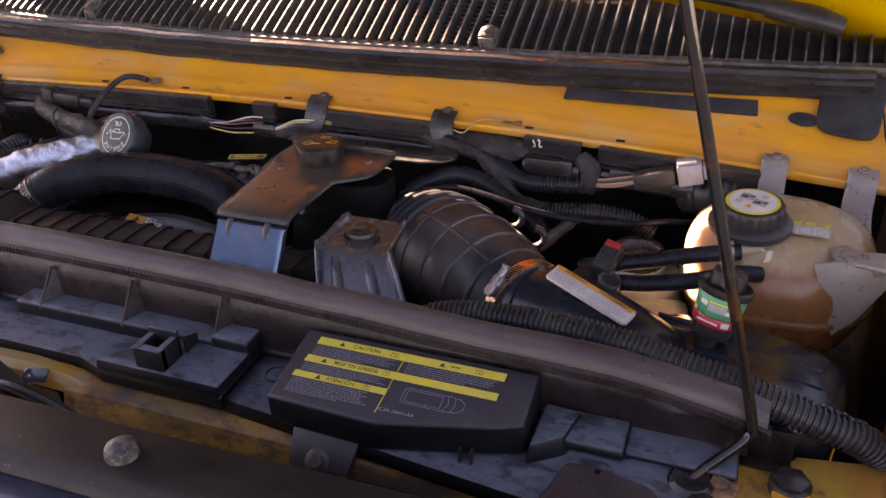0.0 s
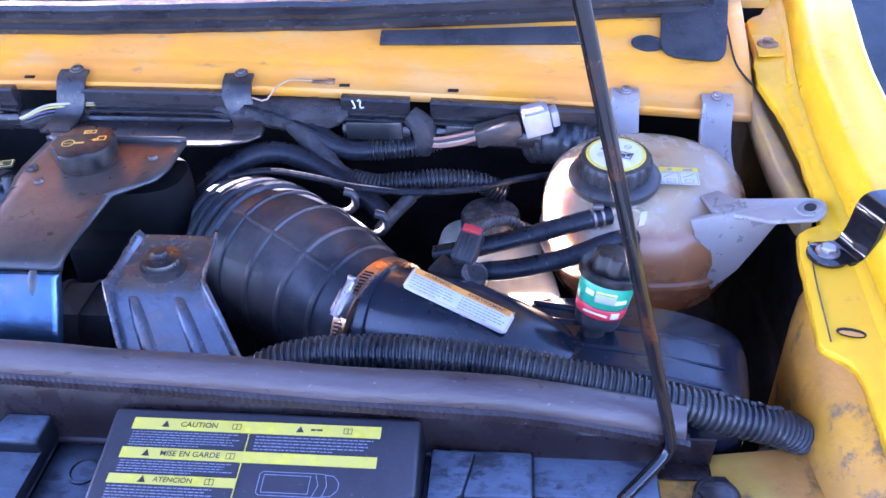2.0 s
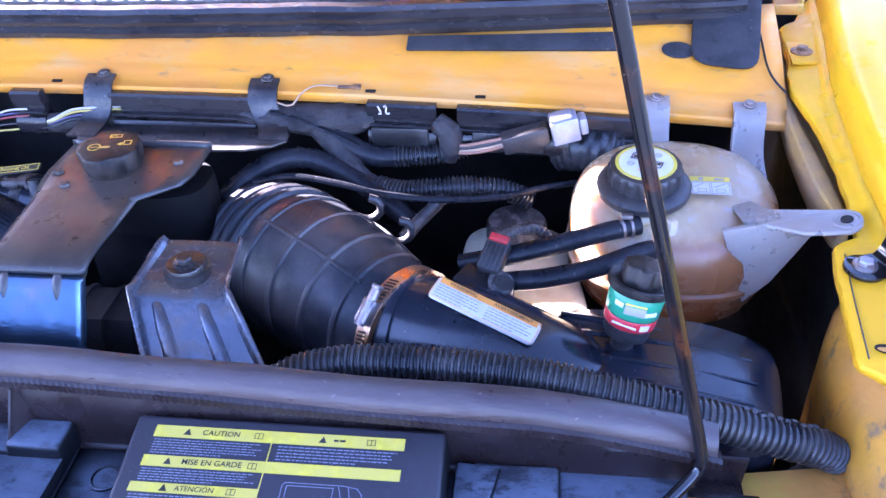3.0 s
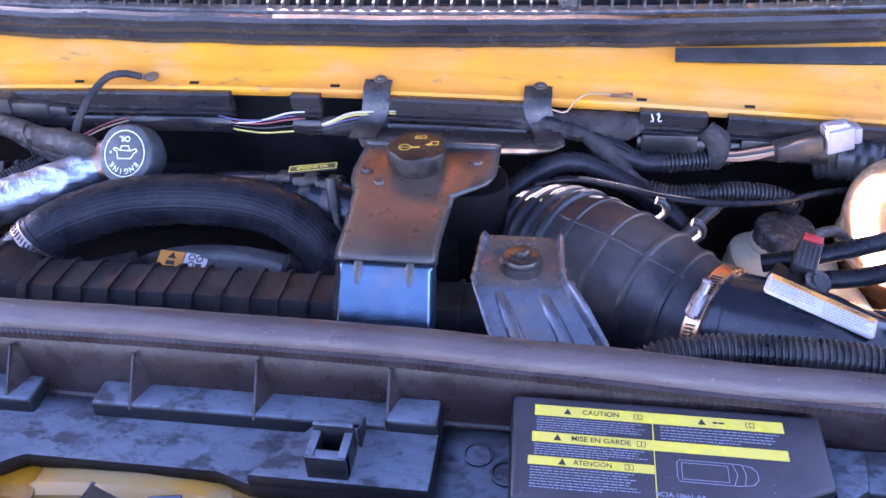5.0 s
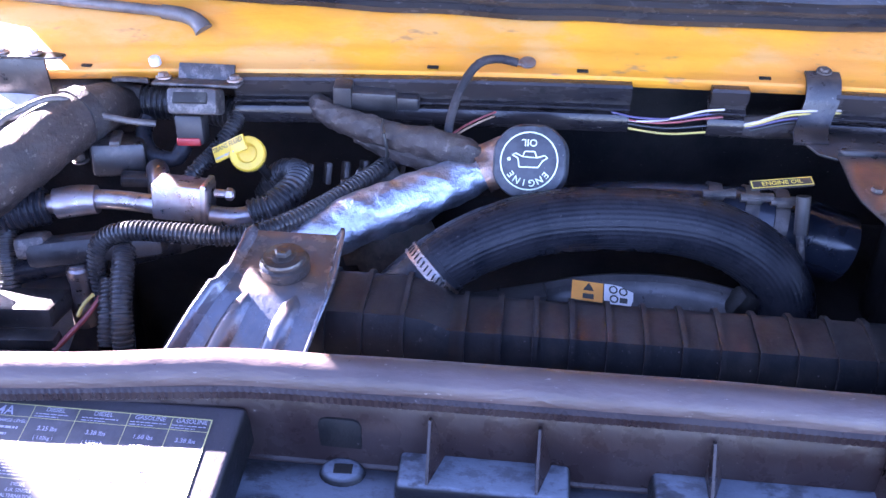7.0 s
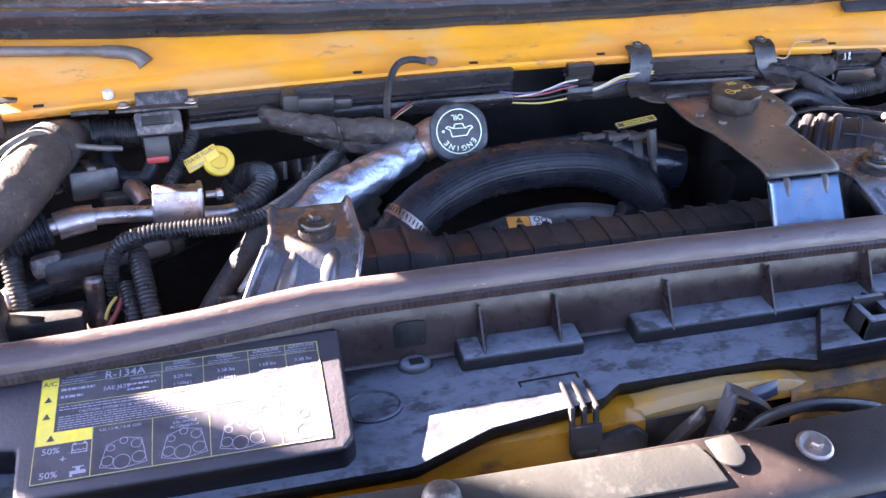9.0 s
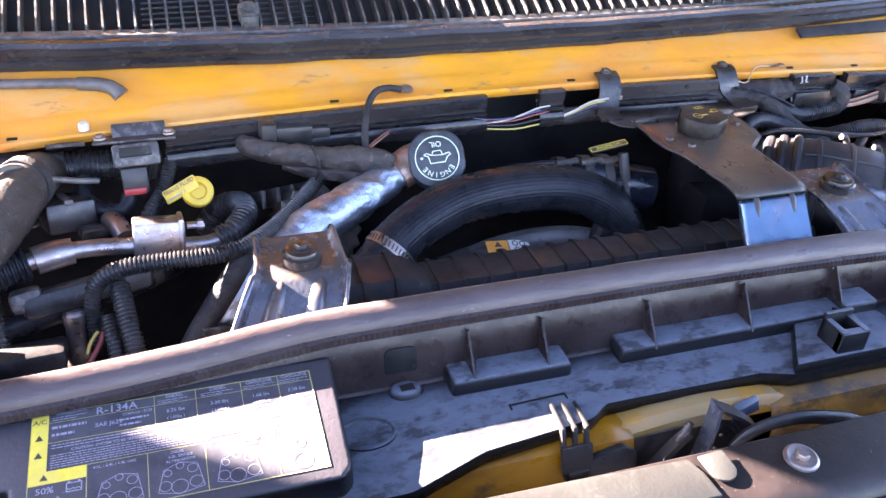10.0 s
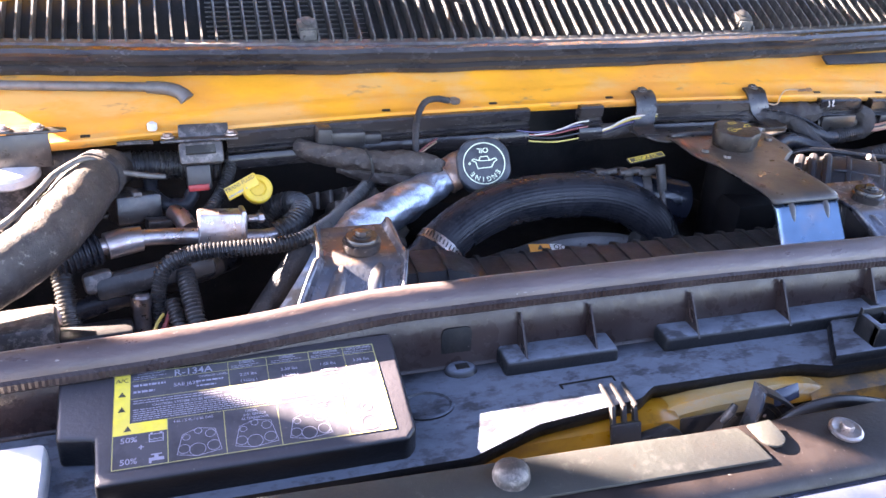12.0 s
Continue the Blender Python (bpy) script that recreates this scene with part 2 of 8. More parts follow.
GRILLE_TOP = material("brown_black_grille_plastic", (0.012, 0.009, 0.009), 0.40, second=(0.018, 0.013, 0.012), scale=18, dust=(0.05, 0.042, 0.038), dust_scale=100, dust_cut=(0.66, 0.85), bump=0.12, spec=0.28)
# Copy of the lilac print, its tone set for the light on this lid.
PRINT_CHART = material("chart_lilac_print", (0.32, 0.31, 0.38), 0.55, second=(0.25, 0.24, 0.30), scale=50, bump=0.0)
PRINT_BLACK = material("black_print", (0.045, 0.04, 0.03), 0.5, bump=0.0)
PRINT_CREAM = material("cream_print", (0.66, 0.72, 0.50), 0.5, bump=0.0)
PRINT_GREY = material("grey_print", (0.30, 0.28, 0.27), 0.5, bump=0.0)
RED_PLASTIC = material("red_clip_plastic", (0.38, 0.022, 0.020), 0.4, bump=0.05)
WIRES = {n: material("wire_" + n, c, 0.4, bump=0.0) for n, c in (("white", (0.55, 0.47, 0.40)), ("yellow", (0.52, 0.38, 0.09)), ("violet", (0.075, 0.060, 0.13)),
         ("red", (0.26, 0.05, 0.045)), ("pink", (0.34, 0.15, 0.09)), ("black", (0.02, 0.02, 0.02)), ("tan", (0.40, 0.25, 0.15)))}
AIRBOX = material("matte_black_moulded_plastic", (0.008, 0.011, 0.018), 0.19, second=(0.015, 0.018, 0.026), scale=12, dust=(0.045, 0.044, 0.046), dust_scale=85,
                  dust_cut=(0.66, 0.9), bump=0.05)
TAPE_BLACK = material("black_cloth_tape", (0.018, 0.017, 0.019), 0.68, second=(0.036, 0.031, 0.030), scale=35, dust=(0.08, 0.07, 0.065), dust_scale=110,
                      dust_cut=(0.6, 0.85), bump=0.9, bump_scale=120, spec=0.25)
PAD = material("matte_black_foam", (0.017, 0.017, 0.020), 0.75, second=(0.030, 0.029, 0.032), scale=25, dust=(0.07, 0.065, 0.065), dust_scale=90, dust_cut=(0.62, 0.85),
               bump=0.4, bump_scale=200, spec=0.25)
# Black steel given a blue base in place of reflected sky.
TAB_STEEL = material("sky_tinted_worn_steel", (0.070, 0.115, 0.170), 0.20, 0.85, second=(0.11, 0.11, 0.13), scale=20, cut=(0.5, 0.7), dust=(0.10, 0.085, 0.075), dust_scale=60,
                     dust_cut=(0.64, 0.85), bump=0.12, bump_scale=120)
BRACKET_STEEL = material("scuffed_dark_steel", (0.115, 0.122, 0.145), 0.24, 0.45, second=(0.13, 0.10, 0.085), scale=26, cut=(0.5, 0.7), dust=(0.20, 0.16, 0.13),
                         dust_scale=90, dust_cut=(0.62, 0.85), bump=0.2, bump_scale=140, top_dust=(0.22, 0.14, 0.09), top=0.9, top_from=(0.86, 0.98))
TANK_BLACK = material("dusty_glassfibre_plastic", (0.011, 0.011, 0.013), 0.50, second=(0.020, 0.017, 0.016), scale=22, cut=(0.48, 0.68), dust=(0.075, 0.068, 0.062),
                      dust_scale=70, dust_cut=(0.62, 0.80), bump=0.12, top_dust=(0.040, 0.037, 0.036), top=0.9, top_from=(0.72, 0.96), spec=0.18)
CAP_BLACK = material("dusty_black_cap_plastic", (0.010, 0.009, 0.009), 0.42, second=(0.030, 0.023, 0.019), scale=50, dust=(0.07, 0.055, 0.045), dust_scale=90, dust_cut=(0.66, 0.85), bump=0.12, spec=0.2)
SHROUD_GREY = material("dusty_grey_shroud_plastic", (0.036, 0.034, 0.036), 0.36, second=(0.060, 0.054, 0.052), scale=24, dust=(0.11, 0.095, 0.085), dust_scale=80, dust_cut=(0.6, 0.85), bump=0.12)
CAP_GREY = material("grey_black_cap_plastic", (0.016, 0.020, 0.026), 0.5, second=(0.032, 0.035, 0.041), scale=50, bump=0.12)
SOOT_METAL = material("dark_oily_metal", (0.035, 0.031, 0.029), 0.5, 0.4, second=(0.09, 0.075, 0.065), scale=40, bump=0.25)
SENSOR_GREY = material("dusty_grey_plastic", (0.023, 0.020, 0.019), 0.46, second=(0.042, 0.034, 0.031), scale=40, dust=(0.13, 0.11, 0.10), dust_scale=110, bump=0.15)
WASHER = material("grey_washer_hose", (0.065, 0.056, 0.052), 0.45, second=(0.10, 0.085, 0.075), scale=40, bump=0.1)
GREY_BAR = material("dull_grey_plastic", (0.036, 0.036, 0.033), 0.5, second=(0.027, 0.026, 0.024), scale=18, dust=(0.058, 0.055, 0.050), dust_scale=40, dust_cut=(0.56, 0.66), bump=0.12, spec=0.2)
LATCH_PAINT = material("dust_covered_amber_paint", (0.50, 0.235, 0.030), 0.42, second=(0.36, 0.24, 0.10), scale=16, cut=(0.44, 0.58), dust=(0.33, 0.245, 0.15), dust_scale=24, dust_cut=(0.50, 0.62), bump=0.2, bump_scale=70, stretch=(0.6, 1.3, 1.3))
ASPHALT = material("asphalt", (0.024, 0.034, 0.044), 0.9, second=(0.032, 0.042, 0.052), scale=2.5, dust=(0.012, 0.017, 0.022), dust_scale=150, dust_cut=(0.50, 0.60),
                   bump=0.6, bump_scale=120, spec=0.1, grit=((0.085, 0.105, 0.125), 260.0, 0.60, 0.66))
# Near-black base stands in for deep shade on bay walls, holes and recesses.
DEEP_BLACK = material("near_black_matte", (0.005, 0.005, 0.0055), 0.6, second=(0.014, 0.012, 0.011), scale=15, bump=0.3, spec=0.25)
# Albedo this low keeps sunlit faces dark: shade put into the colour.
SHADE_BLACK = material("shade_black_plastic", (0.0025, 0.0025, 0.003), 0.7, second=(0.005, 0.0045, 0.0045), scale=20, bump=0.1, spec=0.08, grit=((0.006, 0.006, 0.006), 200.0, 0.66, 0.72))
GLASSY_BLUE = material("dark_sky_blue_gloss", (0.022, 0.03, 0.055), 0.2, second=(0.035, 0.04, 0.06), scale=10, bump=0.03, coat=0.4)


def filled(mat, level, colour):
    """Colours a translucent vessel by the brown fluid that stands in it up to a level."""
    t = mat.node_tree
    bsdf = t.nodes["Principled BSDF"]
    old = bsdf.inputs["Base Color"].links[0].from_socket
    co = t.nodes.new("ShaderNodeTexCoord")
    sep = t.nodes.new("ShaderNodeSeparateXYZ")
    t.links.new(co.outputs["Object"], sep.inputs["Vector"])
    n = t.nodes.new("ShaderNodeTexNoise")
    n.inputs["Scale"].default_value = 14.0
    t.links.new(co.outputs["Object"], n.inputs["Vector"])
    add = t.nodes.new("ShaderNodeMath")
    add.operation = "MULTIPLY_ADD"
    add.inputs[1].default_value = 0.06
    t.links.new(n.outputs["Fac"], add.inputs[0])
    # Leaves the left third cream: its sun glow is put into the colour.
    away = t.nodes.new("ShaderNodeMapRange")
    away.inputs["From Min"].default_value, away.inputs["From Max"].default_value = 0.690, 0.640
    away.inputs["To Min"].default_value, away.inputs["To Max"].default_value = 0.0, 0.055
    t.links.new(sep.outputs["X"], away.inputs["Value"])
    rise = t.nodes.new("ShaderNodeMath")
    rise.operation = "ADD"
    t.links.new(sep.outputs["Z"], rise.inputs[0])
    t.links.new(away.outputs["Result"], rise.inputs[1])
    t.links.new(rise.outputs[0], add.inputs[2])
    r = t.nodes.new("ShaderNodeMapRange")
    r.inputs["From Min"].default_value, r.inputs["From Max"].default_value = level + 0.042, level + 0.018
    t.links.new(add.outputs[0], r.inputs["Value"])
    k = t.nodes.new("ShaderNodeMath")
    k.operation = "MULTIPLY"
    k.inputs[1].default_value = 0.85
    t.links.new(r.outputs["Result"], k.inputs[0])
    mx = t.nodes.new("ShaderNodeMix")
    mx.data_type = "RGBA"
    t.links.new(k.outputs[0], mx.inputs["Factor"])
    a, b = [i for i in mx.inputs if i.type == "RGBA"]
    t.links.new(old, a)
    b.default_value = (*colour, 1)
    t.links.new([o for o in mx.outputs if o.type == "RGBA"][0], bsdf.inputs["Base Color"])


TAB_PLASTIC.node_tree.nodes["Principled BSDF"].inputs["Transmission Weight"].default_value = 0.30
SEAL.node_tree.nodes["Principled BSDF"].inputs["Sheen Weight"].default_value = 0.05
filled(TANK_PLASTIC, 1.070, (0.20, 0.055, 0.008))


# ---- shapes ----
def merge(*geos):
    v, f = [], []
    for g in geos:
        n = len(v)
        v += list(g[0])
        f += [tuple(i + n for i in q) for q in g[1]]
    return v, f


def moved(g, m):
    return [tuple(m @ Vector(p)) for p in g[0]], g[1]


def taken(bm):
    bm.verts.index_update()
    out = [tuple(v.co) for v in bm.verts], [tuple(v.index for v in f.verts) for f in bm.faces]
    bm.free()
    return out


def box(c, s, bevel=0.002, turn=(0, 0, 0), taper=1.0, segments=2):
    """A block with rounded edges: centre, size, turn in degrees; taper scales its top."""
    bm = bmesh.new()
    bmesh.ops.create_cube(bm, size=1)
    for v in bm.verts:
        k = taper if v.co.z > 0 else 1.0
        v.co = Vector((v.co.x * s[0] * k, v.co.y * s[1] * k, v.co.z * s[2]))
    if bevel:
        bmesh.ops.bevel(bm, geom=bm.edges[:], offset=min(bevel, min(s) * 0.45), segments=segments, affect="EDGES", profile=0.5)
    return moved(taken(bm), pose(*c, *turn))


def prism(outline, low, high, m=None, bevel=0.0015, segments=2, inset=0.0):
    """An outline in the plane, drawn out from low to high and rounded."""
    bm = bmesh.new()
    a = [bm.verts.new((x, y, low)) for x, y in outline]
    b = [bm.verts.new((x, y, high)) for x, y in outline]
    n = len(a)
    bm.faces.new(a[::-1])
    bm.faces.new(b)
    for i in range(n):
        bm.faces.new((a[i], a[(i + 1) % n], b[(i + 1) % n], b[i]))
    if inset:
        cx, cy = sum(p[0] for p in outline) / n, sum(p[1] for p in outline) / n
        for v in b:
            d = Vector((v.co.x - cx, v.co.y - cy, 0))
            v.co -= d.normalized() * inset
    bmesh.ops.recalc_face_normals(bm, faces=bm.faces[:])
    if bevel:
        bmesh.ops.bevel(bm, geom=bm.edges[:], offset=bevel, segments=segments, affect="EDGES", profile=0.5, clamp_overlap=True)
    g = taken(bm)
    return moved(g, m) if m else g


def lathe(profile, m=None, seg=28, notch=None):
    """A profile of radius and height turned round the z axis. notch: (count, depth, from row, to row)."""
    v, f = [], []
    for k, (r, z) in enumerate(profile):
        for i in range(seg):
            a = 2 * math.pi * i / seg
            rr = r
            if notch and notch[2] <= k <= notch[3]:
                rr = r - notch[1] * (0.5 + 0.5 * math.cos(a * notch[0])) ** 2
            v.append((rr * math.cos(a), rr * math.sin(a), z))
    for k in range(len(profile) - 1):
        for i in range(seg):
            j = (i + 1) % seg
            f.append((k * seg + i, k * seg + j, (k + 1) * seg + j, (k + 1) * seg + i))
    f.append(tuple(range(seg))[::-1])
    f.append(tuple(range((len(profile) - 1) * seg, len(profile) * seg)))
    g = v, f
    return moved(g, m) if m else g


def smooth_path(pts, step):
    """A soft curve through points, in even steps; also each step's place along the points."""
    p = [np.array(q, float) for q in pts]
    ext = [2 * p[0] - p[1]] + p + [2 * p[-1] - p[-2]]
    fine, par = [], []
    for i in range(1, len(ext) - 2):
        for k in range(24):
            u = k / 24
            a, b, c, d = ext[i - 1:i + 3]
            fine.append(0.5 * (2 * b + (c - a) * u + (2 * a - 5 * b + 4 * c - d) * u * u + (3 * b - a - 3 * c + d) * u ** 3))
            par.append(i - 1 + u)
    fine.append(p[-1])
    par.append(len(p) - 1)
    fine, par = np.array(fine), np.array(par)
    s = np.r_[0, np.cumsum(np.linalg.norm(np.diff(fine, axis=0), axis=1))]
    n = max(2, int(round(s[-1] / step)))
    at = np.linspace(0, s[-1], n + 1)
    return np.stack([np.interp(at, s, fine[:, k]) for k in range(3)], 1), np.interp(at, s, par), at


def tube(pts, r, seg=14, step=0.008, corr=None, flute=None, oval=1.0, lumpy=0.0, freq=60):
    """A hose or wire through points. r: one radius or one for each point. corr: (pitch, depth) of its rings. flute: (count, depth) along it."""
    if corr:
        step = corr[0] / 4
    path, par, at = smooth_path(pts, step)
    rad = np.full(len(path), r) if isinstance(r, (int, float)) else np.interp(par, range(len(r)), r)
    if corr:
        rad = rad + corr[1] * np.array([0, 1, 1, 0])[np.arange(len(path)) % 4]
    tan = np.gradient(path, axis=0)
    tan /= np.linalg.norm(tan, axis=1)[:, None]
    side = np.cross(tan[0], (0, 0, 1) if abs(tan[0][2]) < 0.9 else (1, 0, 0))
    v, f = [], []
    for k in range(len(path)):
        side = side - tan[k] * (side @ tan[k])
        side /= np.linalg.norm(side)
        up = np.cross(side, tan[k])
        for i in range(seg):
            a = 2 * math.pi * i / seg
            q = rad[k]
            if flute:
                q += flute[1] * math.cos(a * flute[0])
            if lumpy:
                q *= 1 + lumpy * noise.noise(Vector((path[k][0] * freq + math.cos(a) * freq / 50, path[k][1] * freq + math.sin(a) * freq / 50, path[k][2] * freq)))
            v.append(tuple(path[k] + q * (math.cos(a) * side + oval * math.sin(a) * up)))
    for k in range(len(path) - 1):
        for i in range(seg):
            j = (i + 1) % seg
            f.append((k * seg + i, k * seg + j, (k + 1) * seg + j, (k + 1) * seg + i))
    f.append(tuple(range(seg))[::-1])
    f.append(tuple(range((len(path) - 1) * seg, len(path) * seg)))
    return v, f


def loft(rows, closed=False, caps=False):
    """A skin over rows of points, one row after another."""
    n = len(rows[0])
    v = [tuple(p) for row in rows for p in row]
    f = []
    for k in range(len(rows) - 1):
        for i in range(n if closed else n - 1):
            j = (i + 1) % n
            f.append((k * n + i, k * n + j, (k + 1) * n + j, (k + 1) * n + i))
    if caps:
        f.append(tuple(range(n))[::-1])
        f.append(tuple(range((len(rows) - 1) * n, len(rows) * n)))
    return v, f


def bolt_head(r, h, m, washer=0.0):
    g = lathe([(r * 0.95, 0), (r, 0.0004), (r, h * 0.8), (r * 0.85, h)], m, seg=6)
    if washer:
        g = merge(g, lathe([(washer, -0.0006), (washer, 0.0012), (washer * 0.9, 0.0018)], m, seg=24))
    return g


def part(name, geo, mat, parent=None, label="", smooth=35, thick=0.0):
    """One mesh object, under a thing or a part; with thick it is a sheet of that thickness."""
    me = bpy.data.meshes.new(name)
    me.from_pydata([tuple(p) for p in geo[0]], [], [tuple(q) for q in geo[1]])
    bm = bmesh.new()
    bm.from_mesh(me)
    bmesh.ops.recalc_face_normals(bm, faces=bm.faces[:])
    bm.to_mesh(me)
    bm.free()
    me.materials.append(mat)
    if smooth:
        me.shade_smooth()
        me.set_sharp_from_angle(angle=radians(smooth))
    ob = new(name, me)
    if thick:
        md = ob.modifiers.new("thickness", "SOLIDIFY")
        md.thickness, md.offset = thick, -1.0
    if parent:
        ob.parent = parent
        base = parent
        while base.parent:
            base = base.parent
        if parent == base:
            ob.matrix_parent_inverse = Matrix.Translation(parent.location).inverted()
    if label:
        ob["label"] = label
    return ob


def thing(name, at, label, category, group="", kind=""):
    """The empty at a thing's base, which carries its parts."""
    e = new(name)
    e.location = at
    e.empty_display_size = 0.02
    return tagged(e, label, category, group, kind)


def solid(name, geo, mat, label, category, group="", kind="", smooth=35, thick=0.0):
    """A thing that is one plain mesh."""
    return tagged(part(name, geo, mat, None, "", smooth, thick), label, category, group, kind)


def lettering(body, size, m, mat, parent, name="lettering", align="CENTER"):
    cu = bpy.data.curves.new(name, "FONT")
    cu.body, cu.size, cu.align_x, cu.align_y = body, size, align, "CENTER"
    cu.resolution_u = 3
    cu.offset = size * 0.010
    tmp = bpy.data.objects.new(name, cu)
    me = bpy.data.meshes.new_from_object(tmp)
    bpy.data.objects.remove(tmp)
    me.transform(m)
    me.materials.clear()
    me.materials.append(mat)
    ob = new(name, me)
    ob.parent = parent
    base = parent
    if not base.parent:
        ob.matrix_parent_inverse = Matrix.Translation(base.location).inverted()
    return ob


def flat(x0, y0, x1, y1, m, z=0.0):
    return moved(([(x0, y0, z), (x1, y0, z), (x1, y1, z), (x0, y1, z)], [(0, 1, 2, 3)]), m)


def text_lines(x0, y0, x1, y1, count, m, rnd, words=True):
    """Rows of small bars in place of print that cannot be read."""
    out = []
    h = (y1 - y0) / count
    for k in range(count):
        y = y1 - (k + 0.5) * h
        x = x0
        end = x1 - (x1 - x0) * (rnd.random() * 0.12 if k < count - 1 else 0.35)
        while x < end:
            w = min(end - x, rnd.uniform(0.0012, 0.0046))
            if w < 0.0006:
                break
            out.append(flat(x, y - h * 0.17, x + w, y + h * 0.17, m))
            x += w + 0.0008
    return merge(*out)


# ---- setting ----
CX = -0.03  # the truck's middle line


def lip_z(x):
    return 1.130 - 0.045 * x * x


def back_y(x):
    return 1.008 + 0.10 * x * x


solid("ground", ([(-400, -400, 0), (400, -400, 0), (400, 400, 0), (-400, 400, 0)], [(0, 1, 2, 3)]), ASPHALT, "grey asphalt ground beside the truck", "ground", kind="structure")

xs = [CX + (i - 45) / 45 * 0.88 for i in range(91)]
# painted cowl panel below the windscreen
cowl = thing("cowl_panel", (CX, 0.97, 1.1), "old dull yellow painted steel cowl panel with dirt and scratches", "cowl panel", kind="structure")
rows = []
for x in [min(v, 0.826) for v in xs if v < 0.84]:
    z, b = lip_z(x), back_y(x)
    wob = 0.0012 * noise.noise(Vector((x * 9, 0, 0)))
    rows.append([(x, 0.9545, z - 0.010), (x, 0.954, z - 0.002), (x, 0.9555, z), (x, 0.962, z + 0.0015 + wob), (x, 0.968, z + 0.0035), (x, 0.974, z + 0.009 + wob),
                 (x, 0.9815, z + 0.0135 + wob), (x, 0.9835, z + 0.0143 + wob), (x, 0.9855, z + 0.0158 + wob), (x, 0.5 * (0.985 + b), z + 0.62 * (0.5 * (0.985 + b) - 0.960) + 1.6 * wob), (x, b, 1.163), (x, b + 0.02, 1.170)])
part("panel", loft(rows), YELLOW_OLD, cowl, thick=0.0012)
for x in (-0.62, -0.26, -0.115, 0.055, 0.40, 0.515):
    part("slot", box((x, 0.9605, lip_z(x) + 0.0022), (0.011, 0.004, 0.0016), 0.0006, (12, 0, 0)), DEEP_BLACK, cowl, "small dark slot")
part("rubber_plug", lathe([(0.0145, 0), (0.0145, 0.0012), (0.012, 0.0016), (0.011, 0.0006), (0, 0.0006)], pose(0.719, 1.022, 1.1468, 30, 4, 0) @ Matrix.Diagonal((1.2, 0.7, 1, 1))), PAD, cowl,
     "oval black rubber plug")
part("seam", tube([(0.804, 1.062, 1.162), (0.806, 1.035, 1.150), (0.808, 1.012, 1.138), (0.812, 1.000, 1.130), (0.819, 0.992, 1.123), (0.827, 0.986, 1.117)], 0.0012, 8), DEEP_BLACK, cowl, "dark seam between panels")

solid("foam_pad", prism([(-0.116, -0.009), (0.040, -0.010), (0.118, -0.011), (0.118, 0.014), (0.02, 0.0115), (-0.114, 0.009)], 0, 0.0045, pose(0.549, 1.016, 1.1545, 27, 2, 6.5), 0.0012), PAD,
      "thin black foam pad glued along the cowl edge", "foam pad")
solid("corner_pad", prism([(-0.037, 0.050), (0.036, 0.050)] + [(math.copysign(abs(math.cos(radians(a))) ** 0.5, math.cos(radians(a))) * 0.035, -0.018 + 0.034 * -abs(math.sin(radians(a))) ** 0.5) for a in range(0, -181, -12)], 0, 0.005, pose(0.770, 1.050, 1.1585, 27, 5, -4), 0.0022), PAD,
      "rounded black rubber pad on the cowl corner", "rubber pad")

# weatherstrip along the cowl
prof = [(-0.002, 0.0), (-0.010, 0.003), (-0.012, 0.009), (-0.007, 0.013), (-0.010, 0.016), (-0.012, 0.021), (-0.008, 0.025), (-0.009, 0.029), (-0.006, 0.034), (0.002, 0.036), (0.012, 0.030), (0.012, 0.004)]
rows = []
for x in [v for v in xs if v < 0.80]:
    w = 0.0015 * noise.noise(Vector((x * 14, 3, 0)))
    rows.append([(x, back_y(x) + 0.004 + u + w, 1.160 + v + w) for u, v in prof])
solid("cowl_weatherstrip", loft(rows, True, True), SEAL_BLACK, "long black ribbed rubber weatherstrip along the cowl", "weatherstrip", kind="structure")

# cowl grille with upright fins
grille = thing("cowl_grille", (CX, 1.1, 1.2), "weathered black plastic cowl grille with many upright fins", "cowl grille")


def grille_at(x, d):
    """A place on the grille, d metres behind its front edge."""
    return (x, back_y(x) + 0.016 + d, 1.190 + 0.50 * d)


rows = [[grille_at(x, 0.0), (x, back_y(x) + 0.019, 1.196), grille_at(x, 0.016), (x, back_y(x) + 0.034, 1.188)] for x in xs if x < 0.838]
part("front_edge", loft(rows), GRILLE, grille, thick=0.002)
rows = [[(x, back_y(x) + 0.034, 1.186), (x, back_y(x) + 0.30, 1.186 + 0.13)] for x in xs if x < 0.838]
part("backing", loft(rows), DEEP_BLACK, grille, thick=0.002)
rows = [[grille_at(x, 0.232), grille_at(x, 0.27), (x, back_y(x) + 0.30, 1.31)] for x in xs if x < 0.838]
part("rear_edge", loft(rows), GRILLE, grille, thick=0.002)
fin = [(-0.0016, 0, -0.012), (0.0016, 0, -0.012), (0.0012, 0, 0.008), (-0.0012, 0, 0.008)]
me_fin = None
